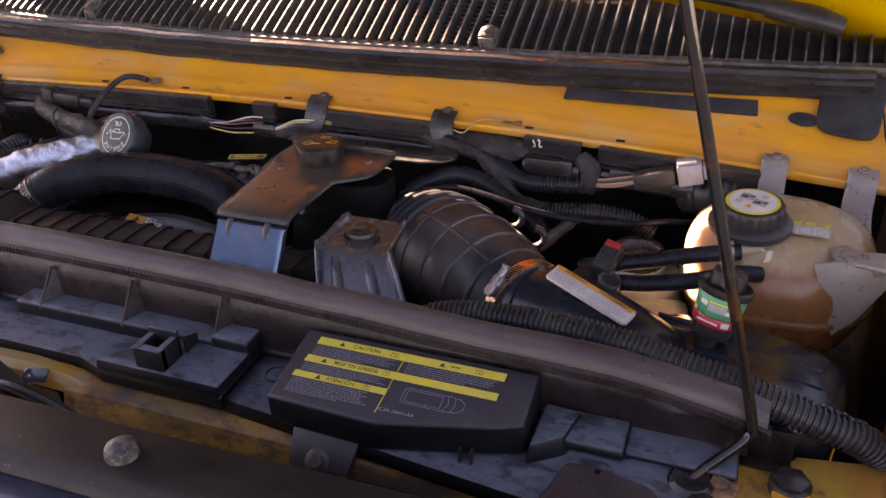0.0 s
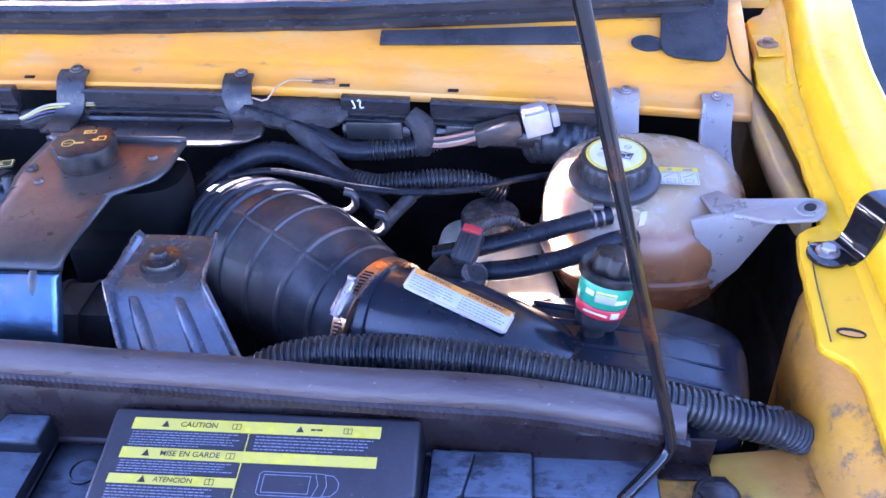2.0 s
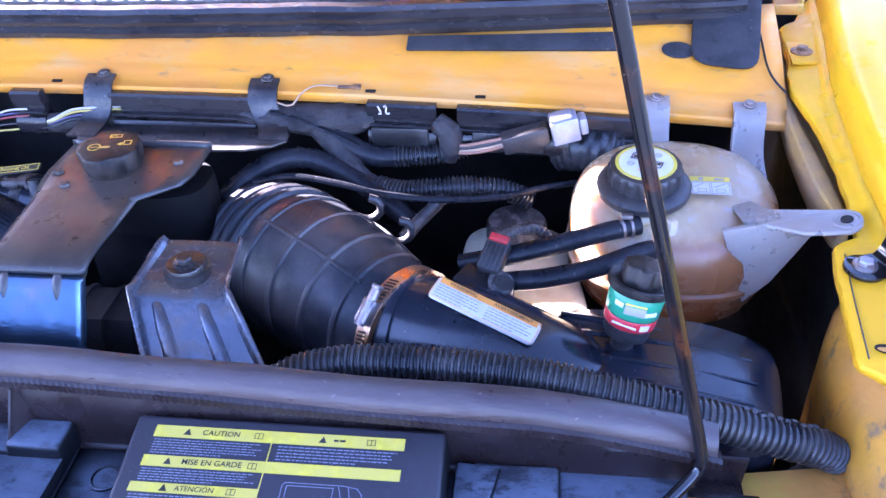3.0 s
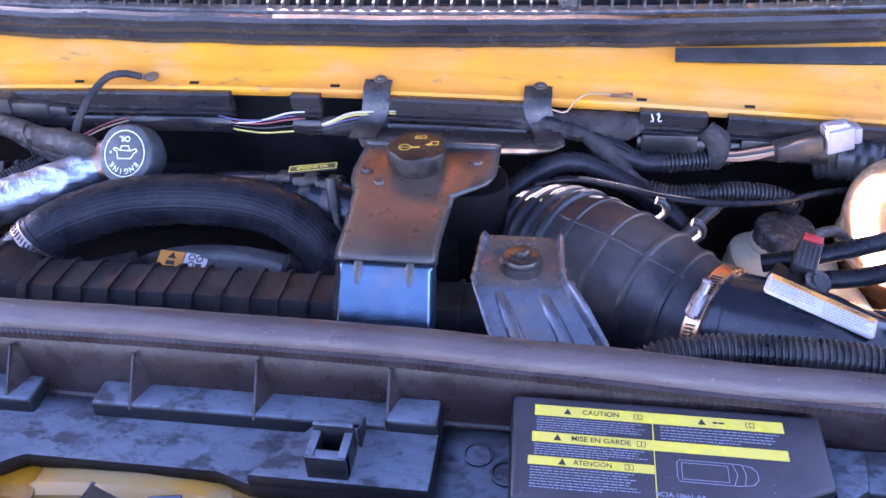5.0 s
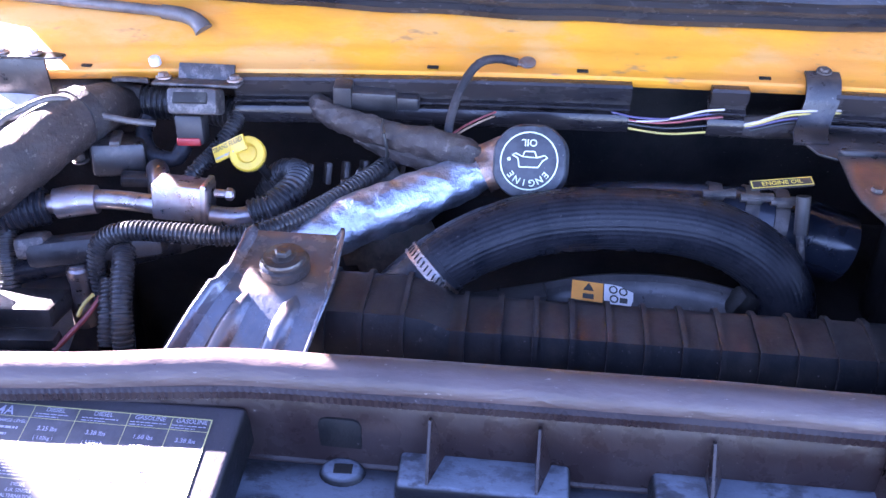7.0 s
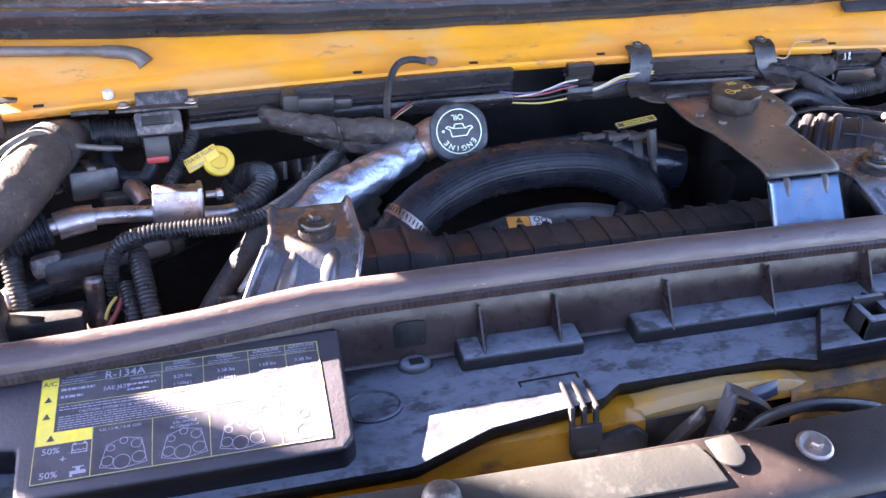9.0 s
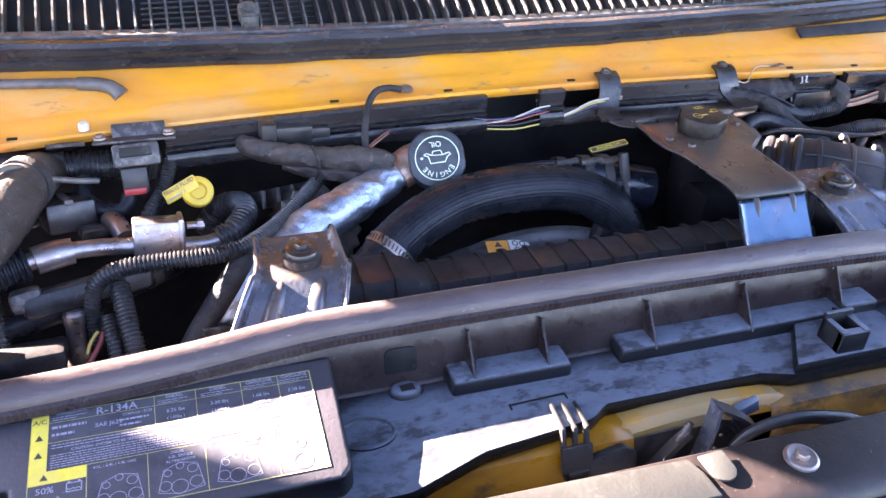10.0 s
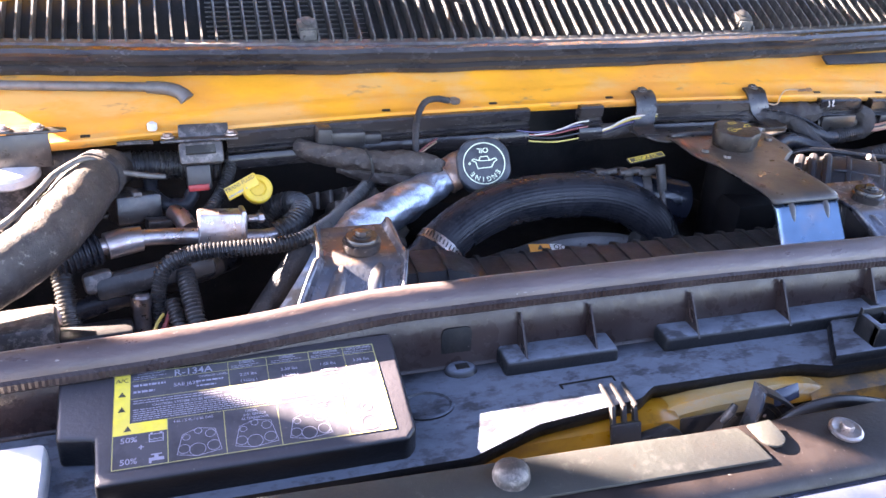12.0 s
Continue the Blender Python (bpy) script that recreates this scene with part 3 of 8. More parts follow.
for i in range(94):
    x = CX - 0.85 + i * 0.0183
    a, b = Vector(grille_at(0, 0.010)), Vector(grille_at(0, 0.240))
    off = Vector((x, back_y(x) - back_y(0), 0))
    if me_fin is None:
        v = [tuple(a + Vector(p)) for p in fin] + [tuple(b + Vector(p)) for p in fin]
        g = v, [(0, 1, 5, 4), (1, 2, 6, 5), (2, 3, 7, 6), (3, 0, 4, 7), (3, 2, 1, 0), (4, 5, 6, 7)]
        ob = part("fin", g, GRILLE, grille, smooth=0)
        me_fin = ob.data
        ob.location = off
    else:
        ob = new("fin", me_fin)
        ob.parent = grille
        ob.matrix_parent_inverse = Matrix.Translation(grille.location).inverted()
        ob.location = off
# fine mesh screens under the fins
for x0, x1 in ((-0.47, -0.26), (0.12, 0.33)):
    bars = []
    for k in range(20):
        d = 0.03 + k * 0.0085
        y0 = back_y((x0 + x1) / 2)
        bars.append(box(((x0 + x1) / 2, y0 + 0.016 + d, 1.190 + 0.5 * d - 0.011), (x1 - x0, 0.0018, 0.0018), 0))
    part("mesh_screen", merge(*bars), GRILLE, grille, smooth=0)
for x in (-0.344, 0.315):
    p = grille_at(x, 0.028)
    g = merge(box((x, p[1], p[2] + 0.006), (0.026, 0.022, 0.018), 0.004, (26, 0, 0)), box((x, p[1] - 0.012, p[2] - 0.008), (0.022, 0.004, 0.03), 0.0015, (10, 0, 0)),
              lathe([(0.008, 0), (0.008, 0.004), (0.005, 0.006)], pose(x, p[1], p[2] + 0.013, 26, 0, 0)))
    part("clip", g, GRILLE, grille, "small black plastic retaining clip")

# wiper arms lying on the grille
wiper = thing("wiper_arm", (0.70, 1.09, 1.24), "black wiper arm resting on the cowl grille", "wiper arm")
part("arm", tube([(0.40, 1.13, 1.285), (0.58, 1.085, 1.272), (0.68, 1.068, 1.262)], [0.007, 0.010, 0.013], oval=0.7), BLACK, wiper)
part("pivot_cover", tube([(0.66, 1.072, 1.264), (0.71, 1.064, 1.256), (0.745, 1.062, 1.248)], [0.016, 0.020, 0.014], oval=0.75), BLACK, wiper)
wiper = thing("wiper_arm", (-0.1, 1.08, 1.24), "black wiper arm resting on the cowl grille", "wiper arm")
part("arm", tube([(-0.125, 1.070, 1.243), (-0.165, 1.085, 1.254), (-0.30, 1.14, 1.285), (-0.5, 1.22, 1.325)], [0.012, 0.016, 0.011, 0.008], oval=0.6), BLACK, wiper)
part("red_mark", box((-0.185, 1.09, 1.258), (0.03, 0.012, 0.006), 0.002, (20, 0, -28)), RED_PLASTIC, wiper, "small red plastic mark")

# fender beside the bay
fender = thing("front_fender", (0.9, 0.8, 0.6), "bright yellow painted steel fender with a bolted inner lip", "fender", kind="structure")


def fender_base(y):
    return 0.838 + 0.045 * (y - 0.78) ** 2 + 0.010 * max(0, y - 1.0), 1.0985 + 0.122 * (y - 0.785) - 0.10 * (y - 0.785) ** 2


EDGE = ((-0.3, 0.832), (0.56, 0.832), (0.606, 0.832), (0.616, 0.829), (0.624, 0.822), (0.633, 0.808), (0.70, 0.812), (0.745, 0.8165), (0.756, 0.819), (0.762, 0.840), (0.816, 0.844), (0.865, 0.845),
        (0.919, 0.843), (0.96, 0.836), (0.994, 0.832), (1.03, 0.835), (1.038, 0.840), (1.10, 0.847), (1.132, 0.849), (1.140, 0.854), (1.150, 0.868), (1.185, 0.886), (1.50, 0.925))
CREASE = ((-0.3, 0.872), (0.60, 0.869), (0.782, 0.870), (0.833, 0.868), (0.95, 0.874), (1.0, 0.880), (1.116, 0.899), (1.5, 0.95))
LEDGE = ((0.79, 0.842), (0.803, 0.833), (0.815, 0.830), (0.85, 0.825), (0.887, 0.823), (0.94, 0.822), (0.981, 0.824), (1.02, 0.829), (1.10, 0.832), (1.2, 0.835))


def along(table, y):
    return float(np.interp(y, [a for a, b in table], [b for a, b in table]))


ys = [0.24 + i * 0.04 for i in range(8)] + [0.56 + i * 0.006 for i in range(35)] + [0.77 + i * 0.012 for i in range(30)] + [1.126 + i * 0.005 for i in range(8)] + [1.17 + i * 0.04 for i in range(8)]
rows = []
for y in ys:
    fz = fender_base(y)[1]
    rag = 0.0016 * noise.noise(Vector((0, y * 45, 5))) + 0.001 * noise.noise(Vector((0, y * 140, 9)))
    e, c = along(EDGE, y) + rag, along(CREASE, y)
    w = 0.0012 * noise.noise(Vector((3, y * 22, 1)))
    rows.append([(e - 0.001, y, fz - 0.007), (e, y, fz - 0.001), (e + 0.0015, y, fz), (0.5 * (e + c) - 0.008, y, fz + 0.0008 + w), (c - 0.018, y, fz + 0.003 + w), (c - 0.011, y, fz + 0.010), (c - 0.004, y, fz + 0.026), (c, y, fz + 0.031),
                 (c + 0.008, y, fz + 0.0345), (c + 0.030, y, fz + 0.0365), (c + 0.047, y, fz + 0.0345), (c + 0.050, y, fz + 0.0355), (c + 0.054, y, fz + 0.033), (c + 0.060, y, fz + 0.020), (c + 0.066, y, fz - 0.06), (c + 0.070, y, fz - 0.30), (c + 0.066, y, fz - 0.55)])
part("inner_flange", loft([r[:6] for r in rows]), YELLOW_FLANGE, fender, "yellow inner flange with a ragged edge", thick=0.0015)
part("panel", loft([r[5:] for r in rows]), YELLOW_NEW, fender, thick=0.0015)
for y in (0.976, 0.936, 0.898, 0.860):
    fz, c = fender_base(y)[1], along(CREASE, y)
    part("pressed_dent", loft([[(c - 0.022 + 0.012 * u, y + 0.006 * v - 0.004 * u, fz + 0.0026 + 0.0028 * u + 0.0028 * math.exp(-((v + 0.25) / 0.35) ** 2) * math.sin(math.pi * u)) for v in (-1, -0.5, -0.25, 0, 0.5, 1)] for u in (0, 0.25, 0.5, 0.75, 1)]), YELLOW_FLANGE, fender)
fz = fender_base(1.062)[1]
part("bolt_plate", prism([(0.8415, 1.036), (0.872, 1.038), (0.874, 1.092), (0.846, 1.094)], fz + 0.0008, fz + 0.0030, None, 0.0008), YELLOW_FLANGE, fender)
part("bolt", merge(lathe([(0.0115, 0), (0.0115, 0.0015), (0.0085, 0.0028)], pose(0.8575, 1.066, fz + 0.003)), bolt_head(0.0062, 0.0045, pose(0.8575, 1.066, fz + 0.005, 0, 0, 12))), RUST, fender, "rusty bolt with washer")
fz = fender_base(0.645)[1]
part("slot", prism([(0.0105 * math.cos(a / 8 * math.pi), 0.0048 * math.sin(a / 8 * math.pi)) for a in range(16)], 0, 0.0012, pose(0.832, 0.645, fz + 0.0012, 0, 0, -12), 0), DEEP_BLACK, fender, "dark oval hole")
part("slot_floor", prism([(0.0088 * math.cos(a / 8 * math.pi), 0.0026 * math.sin(a / 8 * math.pi)) for a in range(16)], 0, 0.0012, pose(0.8315, 0.6432, fz + 0.0016, 0, 0, -12), 0), OCHRE, fender, "ochre paint below the hole")
fold = [(along(EDGE, y) + 0.0075, y, fender_base(y)[1] + 0.0008) for y in (0.637, 0.66, 0.69, 0.72, 0.742)]
part("fold_line", tube(fold, 0.0006, 6), SENSOR_GREY, fender, "thin grey folded seam")
# hood hinge behind the fender's bolted lip
hinge = thing("hood_mount", (0.853, 1.16, 1.15), "worn ochre steel hood mount strap beside the cowl", "hood mount")
rows = []
for k in range(9):
    y = 1.132 + k * 0.022
    z = 1.147 + 0.22 * (y - 1.132) + 0.9 * max(0, y - 1.19) ** 1.5
    o = 0.10 * (y - 1.132)
    rows.append([(0.8365 + o, y, z + 0.006), (0.8375 + o, y, z + 0.001), (0.841 + o, y, z), (0.862 + o, y, z), (0.8665 + o, y, z + 0.002), (0.869 + o, y, z + 0.010), (0.8695 + o, y, z + 0.026)])
part("strap", loft(rows), WORN_PLATE, hinge, thick=0.003)
part("front_lip", box((0.853, 1.1305, 1.151), (0.033, 0.004, 0.013), 0.0018, (8, 0, 0)), WORN_PLATE, hinge)
part("bolt", bolt_head(0.006, 0.005, pose(0.850, 1.160, 1.1535, 10, 0, 0), 0.010), RUST, hinge, "rusty hinge bolt")
part("block", box((0.848, 1.185, 1.166), (0.016, 0.020, 0.018), 0.003, (10, 0, 0)), DEEP_BLACK, hinge, "dark hinge block")
# bumper bracket of the hood on the fender
br = thing("hood_bumper_bracket", (0.86, 0.725, 1.09), "glossy black steel bracket bolted to the fender lip", "bracket")
fz = fender_base(0.725)[1]
AC = (0.42, -1, 0)


def ribbon(pts, wide, thick, across):
    """A flat bent strip of steel through points, its corners kept fairly tight."""
    path, _, _ = smooth_path(pts, 0.003)
    a = Vector(across).normalized()
    out = []
    for k, p in enumerate(path):
        d = Vector(path[min(k + 1, len(path) - 1)] - path[max(k - 1, 0)]).normalized()
        n = a.cross(d).normalized() * (thick / 2)
        p = Vector(p)
        out.append([p - a * wide / 2 - n, p + a * wide / 2 - n, p + a * wide / 2 + n, p - a * wide / 2 + n])
    return loft(out, True, True)


part("foot", prism([(0.834 + 0.0165 * math.cos(radians(a)), 0.724 + 0.0165 * math.sin(radians(a))) for a in range(60, 331, 15)] + [(0.856, 0.720), (0.856, 0.738)], fz + 0.0012, fz + 0.0052, None, 0.0012), ROD, br)
part("arm", ribbon([(0.842, 0.725, fz + 0.0035), (0.852, 0.727, fz + 0.006), (0.8575, 0.728, fz + 0.022), (0.861, 0.730, fz + 0.042), (0.868, 0.733, fz + 0.0475), (0.882, 0.737, fz + 0.048), (0.904, 0.742, fz + 0.0485)], 0.030, 0.004, AC), ROD, br)
part("bolt", bolt_head(0.0065, 0.006, pose(0.8335, 0.7245, fz + 0.0055, 0, 0, 14), 0.0095), ZINC, br)
part("bolt", bolt_head(0.0070, 0.006, pose(0.884, 0.737, fz + 0.0505, 0, 0, 8), 0.0105), ZINC, br)

# inner panels under the fenders, firewall, front wall and underside
apron = thing("fender_apron", (0.82, 0.6, 0.9), "dirty ochre painted inner fender apron", "apron", kind="structure")
rows = []
for i in range(30):
    y = 0.30 + i * 0.0152
    fz = fender_base(y)[1]
    top = fz - 0.009
    b = 0.810 + 0.0035 * math.sin(y * 40) + 0.022 * max(0, (y - 0.66) / 0.08) ** 1.5
    rows.append([(0.872, y, top + 0.002), (0.846, y, top), (0.834, y, top - 0.006), (b + 0.008, y, top - 0.022), (b, y, top - 0.05), (b - 0.001, y, 1.004), (b + 0.002, y, 0.86)])
part("panel", loft(rows), OCHRE, apron, thick=0.0015)
rows = []
for i in range(26):
    y = 0.79 + i * 0.0156
    fz, l = fender_base(y)[1], along(LEDGE, y)
    s = 0.003 * math.sin((y - 0.80) * 26)
    rows.append([(l + 0.004, y, fz - 0.045), (l, y, fz - 0.020), (l + 0.001, y, fz - 0.0125), (l + 0.003, y, fz - 0.011), (l + 0.012 + s, y, fz - 0.0125), (l + 0.017 + s, y, fz - 0.017), (l + 0.024, y, fz - 0.024), (l + 0.05, y, fz - 0.026)])
part("rear_ledge", loft(rows), LEDGE_PAINT, apron, "tan painted ledge behind the bottle", thick=0.0015)
# Bay walls in near-black for shade; the last box is an added dark filler.
solid("wall_right", merge(box((0.86, 0.75, 0.62), (0.02, 1.1, 0.56), 0.004), box((0.865, 1.0, 0.98), (0.014, 0.56, 0.19), 0.003), box((0.87, 1.345, 0.94), (0.11, 0.29, 0.40), 0.004)), DEEP_BLACK, "dark inner side wall of the engine bay", "wall", kind="structure")
solid("wall_left", box((-0.93, 0.75, 0.72), (0.02, 1.1, 0.76), 0.004), DEEP_BLACK, "dark inner side wall of the engine bay", "wall", kind="structure")
solid("firewall", loft([[(x, back_y(x) + 0.004, 0.45), (x, back_y(x) + 0.004, 1.158), (x, back_y(x) + 0.016, 1.160), (x, back_y(x) + 0.016, 0.45)] for x in np.linspace(CX - 0.86, 0.80, 35)], True, True), DEEP_BLACK, "near-black firewall behind the engine", "firewall", kind="structure")
solid("floor", box((CX, 0.72, 0.45), (1.85, 1.2, 0.02), 0.004), DEEP_BLACK, "dark underside of the engine bay", "underside", kind="structure")
solid("radiator_core", box((CX, 0.635, 0.78), (1.0, 0.06, 0.44), 0.004), DEEP_BLACK, "dark radiator core below its top tank", "radiator", kind="structure")
solid("wall_front", box((CX, 0.33, 0.70), (1.86, 0.03, 0.56), 0.004), DEEP_BLACK, "dark back of the front end", "wall", kind="structure")

# open hood standing over the bay
hood = thing("open_hood", (CX, 1.08, 1.300), "open yellow hood with a pressed inner frame", "hood")
HM = pose(CX, 1.08, 1.300, 128.7, 0, 0)
rows = [[(u, -0.18 * u * u + k / 20 * (1.15 + 0.18 * u * u), 0.0) for u in [(-0.862 + 1.724 * i / 24) for i in range(25)]] for k in range(21)]
part("skin", moved(loft(rows), HM), YELLOW_NEW, hood, thick=0.002)
fr = merge(*[box(c, s, 0.008) for c, s in (((-0.76, 0.58, 0.012), (0.11, 1.10, 0.024)), ((0.76, 0.58, 0.012), (0.11, 1.10, 0.024)), ((0, 0.07, 0.012), (1.5, 0.10, 0.024)), ((0, 1.09, 0.012), (1.5, 0.10, 0.024)),
                                       ((0, 0.58, 0.012), (0.09, 1.0, 0.022)))])
part("inner_frame", moved(fr, HM), YELLOW_OLD, hood)
# Unseen dark pad, added so the yellow underside bounces less light.
part("insulation_pad", moved(prism([(-0.80, 0.16), (-0.74, 0.12), (0.74, 0.12), (0.80, 0.16), (0.80, 1.02), (0.70, 1.08), (-0.70, 1.08), (-0.80, 1.02)], 0.026, 0.038, None, 0.004), HM), PAD, hood, "unseen black pad added to cut yellow bounce light")


# ---- front end: tray, lids, seal, grille ----
def bow(x):
    """How far the rear wall and its seal bow forward beside the printed lid."""
    return float(np.interp(x, (-0.86, -0.555, -0.505, -0.42, -0.345), (-0.020, -0.013, -0.011, -0.005, 0.0)))


tray = thing("radiator_cover", (CX, 0.53, 1.0), "dusty black plastic radiator cover with ribs and raised steps", "radiator cover")
rows = []
for i in range(73):
    x = -0.86 + i * 0.0216
    e = max(0.0, (x - 0.60) / 0.1)
    top = 1.064 - 0.006 * min(1.0, max(0.0, (x - 0.3) / 0.2)) - 0.035 * min(1, e) ** 1.5
    f = bow(x)
    rows.append([(x, 0.592 + f, top + 0.002), (x, 0.586 + f, top), (x, 0.580 + f, top - 0.012), (x, 0.577 + f, 1.034), (x, 0.5755 + f, 1.020), (x, 0.573 + f, 1.0125), (x, 0.569 + f, 1.010)])
part("rear_wall", loft(rows), WALL_PLASTIC, tray, "brown-black plastic rear wall", thick=0.0025)
rows = []
for i in range(180):
    x = -0.86 + i * 0.0062
    if x < -0.23:
        f = 0.452 + 0.026 * max(0.0, (x + 0.30) / 0.07)
    elif x < -0.125:
        f = 0.478 + 0.012 * (x + 0.23) / 0.105
    elif x < -0.105:
        f = 0.490 + 0.014 * (x + 0.125) / 0.02
    elif x < 0.06:
        f = 0.504
    elif x < 0.09:
        f = 0.504 - 0.010 * (x - 0.06) / 0.03
    else:
        f = 0.494
    rows.append([(x, 0.571, 1.0105), (x, 0.55, 1.0102), (x, f + 0.006, 1.010), (x, f + 0.001, 1.0085), (x, f, 1.005), (x, f + 0.001, 0.994)])
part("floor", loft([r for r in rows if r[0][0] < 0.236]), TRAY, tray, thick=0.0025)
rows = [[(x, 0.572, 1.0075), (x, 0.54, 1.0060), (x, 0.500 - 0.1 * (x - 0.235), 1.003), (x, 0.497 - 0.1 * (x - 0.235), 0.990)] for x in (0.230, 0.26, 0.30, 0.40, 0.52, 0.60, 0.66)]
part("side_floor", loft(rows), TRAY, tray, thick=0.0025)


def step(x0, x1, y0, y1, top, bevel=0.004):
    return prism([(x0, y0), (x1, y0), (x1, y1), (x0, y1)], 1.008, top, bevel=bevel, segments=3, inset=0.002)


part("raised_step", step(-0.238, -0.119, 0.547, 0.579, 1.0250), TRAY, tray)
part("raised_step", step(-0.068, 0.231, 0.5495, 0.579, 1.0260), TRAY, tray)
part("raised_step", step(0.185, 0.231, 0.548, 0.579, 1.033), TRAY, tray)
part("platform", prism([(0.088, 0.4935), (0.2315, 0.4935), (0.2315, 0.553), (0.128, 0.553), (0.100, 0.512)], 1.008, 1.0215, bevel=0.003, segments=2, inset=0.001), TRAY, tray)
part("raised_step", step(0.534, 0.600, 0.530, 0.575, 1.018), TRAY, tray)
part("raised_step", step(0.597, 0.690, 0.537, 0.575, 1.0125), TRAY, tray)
for x, top in ((-0.2155, 1.058), (-0.143, 1.058), (-0.031, 1.058), (0.077, 1.060), (0.188, 1.062)):
    part("rib", ([(x - 0.0009, 0.5485, 1.022), (x + 0.0012, 0.5485, 1.022), (x + 0.012, 0.5790, 1.022), (x - 0.0009, 0.5790, 1.022), (x - 0.0009, 0.5765, top + 0.001), (x + 0.0009, 0.5765, top + 0.001), (x + 0.0015, 0.5800, top), (x - 0.0009, 0.5800, top)],
                 [(0, 3, 2, 1), (4, 5, 6, 7), (0, 1, 5, 4), (1, 2, 6, 5), (2, 3, 7, 6), (3, 0, 4, 7)]), WALL_PLASTIC, tray, smooth=0)
# open clip box
bx = merge(*[box(c, s, 0.0012) for c, s in (((0.1405, 0.5125, 1.031), (0.007, 0.029, 0.028)), ((0.1655, 0.5125, 1.031), (0.007, 0.029, 0.028)), ((0.153, 0.5015, 1.0305), (0.0320, 0.009, 0.027)),
                                            ((0.153, 0.5255, 1.034), (0.0320, 0.005, 0.034)))])
part("box_floor", box((0.153, 0.5125, 1.0235), (0.030, 0.026, 0.003), 0), DEEP_BLACK, tray)
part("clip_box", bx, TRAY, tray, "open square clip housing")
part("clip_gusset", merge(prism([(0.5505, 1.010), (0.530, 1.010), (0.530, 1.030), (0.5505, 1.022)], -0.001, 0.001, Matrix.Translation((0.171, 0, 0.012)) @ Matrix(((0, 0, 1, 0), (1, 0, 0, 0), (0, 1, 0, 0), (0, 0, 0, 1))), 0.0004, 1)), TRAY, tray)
part("recess_line", merge(box((-0.165, 0.524, 1.0112), (0.055, 0.0018, 0.0012), 0.0004, (0, 0, 2)), box((-0.192, 0.5205, 1.0112), (0.0018, 0.007, 0.0012), 0.0004), box((-0.138, 0.521, 1.0112), (0.0018, 0.006, 0.0012), 0.0004)), DEEP_BLACK, tray)
# Raised dark panel; its colour replaces the shade inside a moulded recess.
part("pocket", prism([(-0.015, 0.0)] + [(-0.009 - 0.006 * math.cos(radians(q)), 0.028 + 0.006 * math.sin(radians(q))) for q in (0, 45, 90)] + [(0.009 + 0.006 * math.sin(radians(q)), 0.028 + 0.006 * math.cos(radians(q))) for q in (0, 45, 90)] + [(0.015, 0.0)],
                     -0.002, 0.0008, pose(-0.278, 0.5762, 1.0165, 86, 0, 0), 0.0006), DEEP_BLACK, tray, "dark raised panel standing in for a shaded wall pocket")
part("boss", loft([[(-0.276 + 0.014 * k * math.cos(t * math.pi / 10), 0.565 + 0.010 * k * math.sin(t * math.pi / 10), z) for t in range(20)] for z, k in ((1.0085, 1.25), (1.0120, 1.1), (1.0145, 0.95), (1.0155, 0.80), (1.0158, 0.1))], True, True), TRAY, tray, "small moulded boss")
part("boss_hole", prism([(-0.0065, -0.004), (0.0065, -0.004), (0.0065, 0.004), (-0.0065, 0.004)], 0.0, 0.0012, pose(-0.275, 0.5645, 1.0152, 0, 0, 3), 0.0003), DEEP_BLACK, tray, "small square hole")
part("moulded_dish", lathe([(0.021, 0), (0.021, 0.0022), (0.0190, 0.0028), (0.0175, 0.0010), (0, 0.0010)], pose(-0.322, 0.522, 1.0098) @ Matrix.Diagonal((1.25, 0.9, 1, 1)), 32), TRAY, tray)
for x, y in ((0.262, 0.545), (0.285, 0.528)):
    part("moulded_ring", lathe([(0.012, 0), (0.012, 0.002), (0.0105, 0.0025), (0.0095, 0.001), (0, 0.001)], pose(x, y, 1.0095 if x < 0 else 1.0065)), TRAY, tray)
# clip strap folding over the front edge
part("edge_clip", merge(*[box((-0.158 + k * 0.011, 0.497 - 0.001 * k, 1.0125), (0.0035, 0.030, 0.004), 0.0012, (8, 0, 0)) for k in range(3)],
                        *[box((-0.158 + k * 0.011, 0.478, 0.996), (0.0045, 0.006, 0.034), 0.0012, (-24, 0, 0)) for k in range(3)],
                        box((-0.147, 0.471, 0.985), (0.030, 0.006, 0.026), 0.002, (-20, 0, 0)), box((-0.147, 0.468, 0.970), (0.022, 0.012, 0.014), 0.003)), BLACK, tray, "black spring clip")

# soft seal lying on the rear wall
rows = []
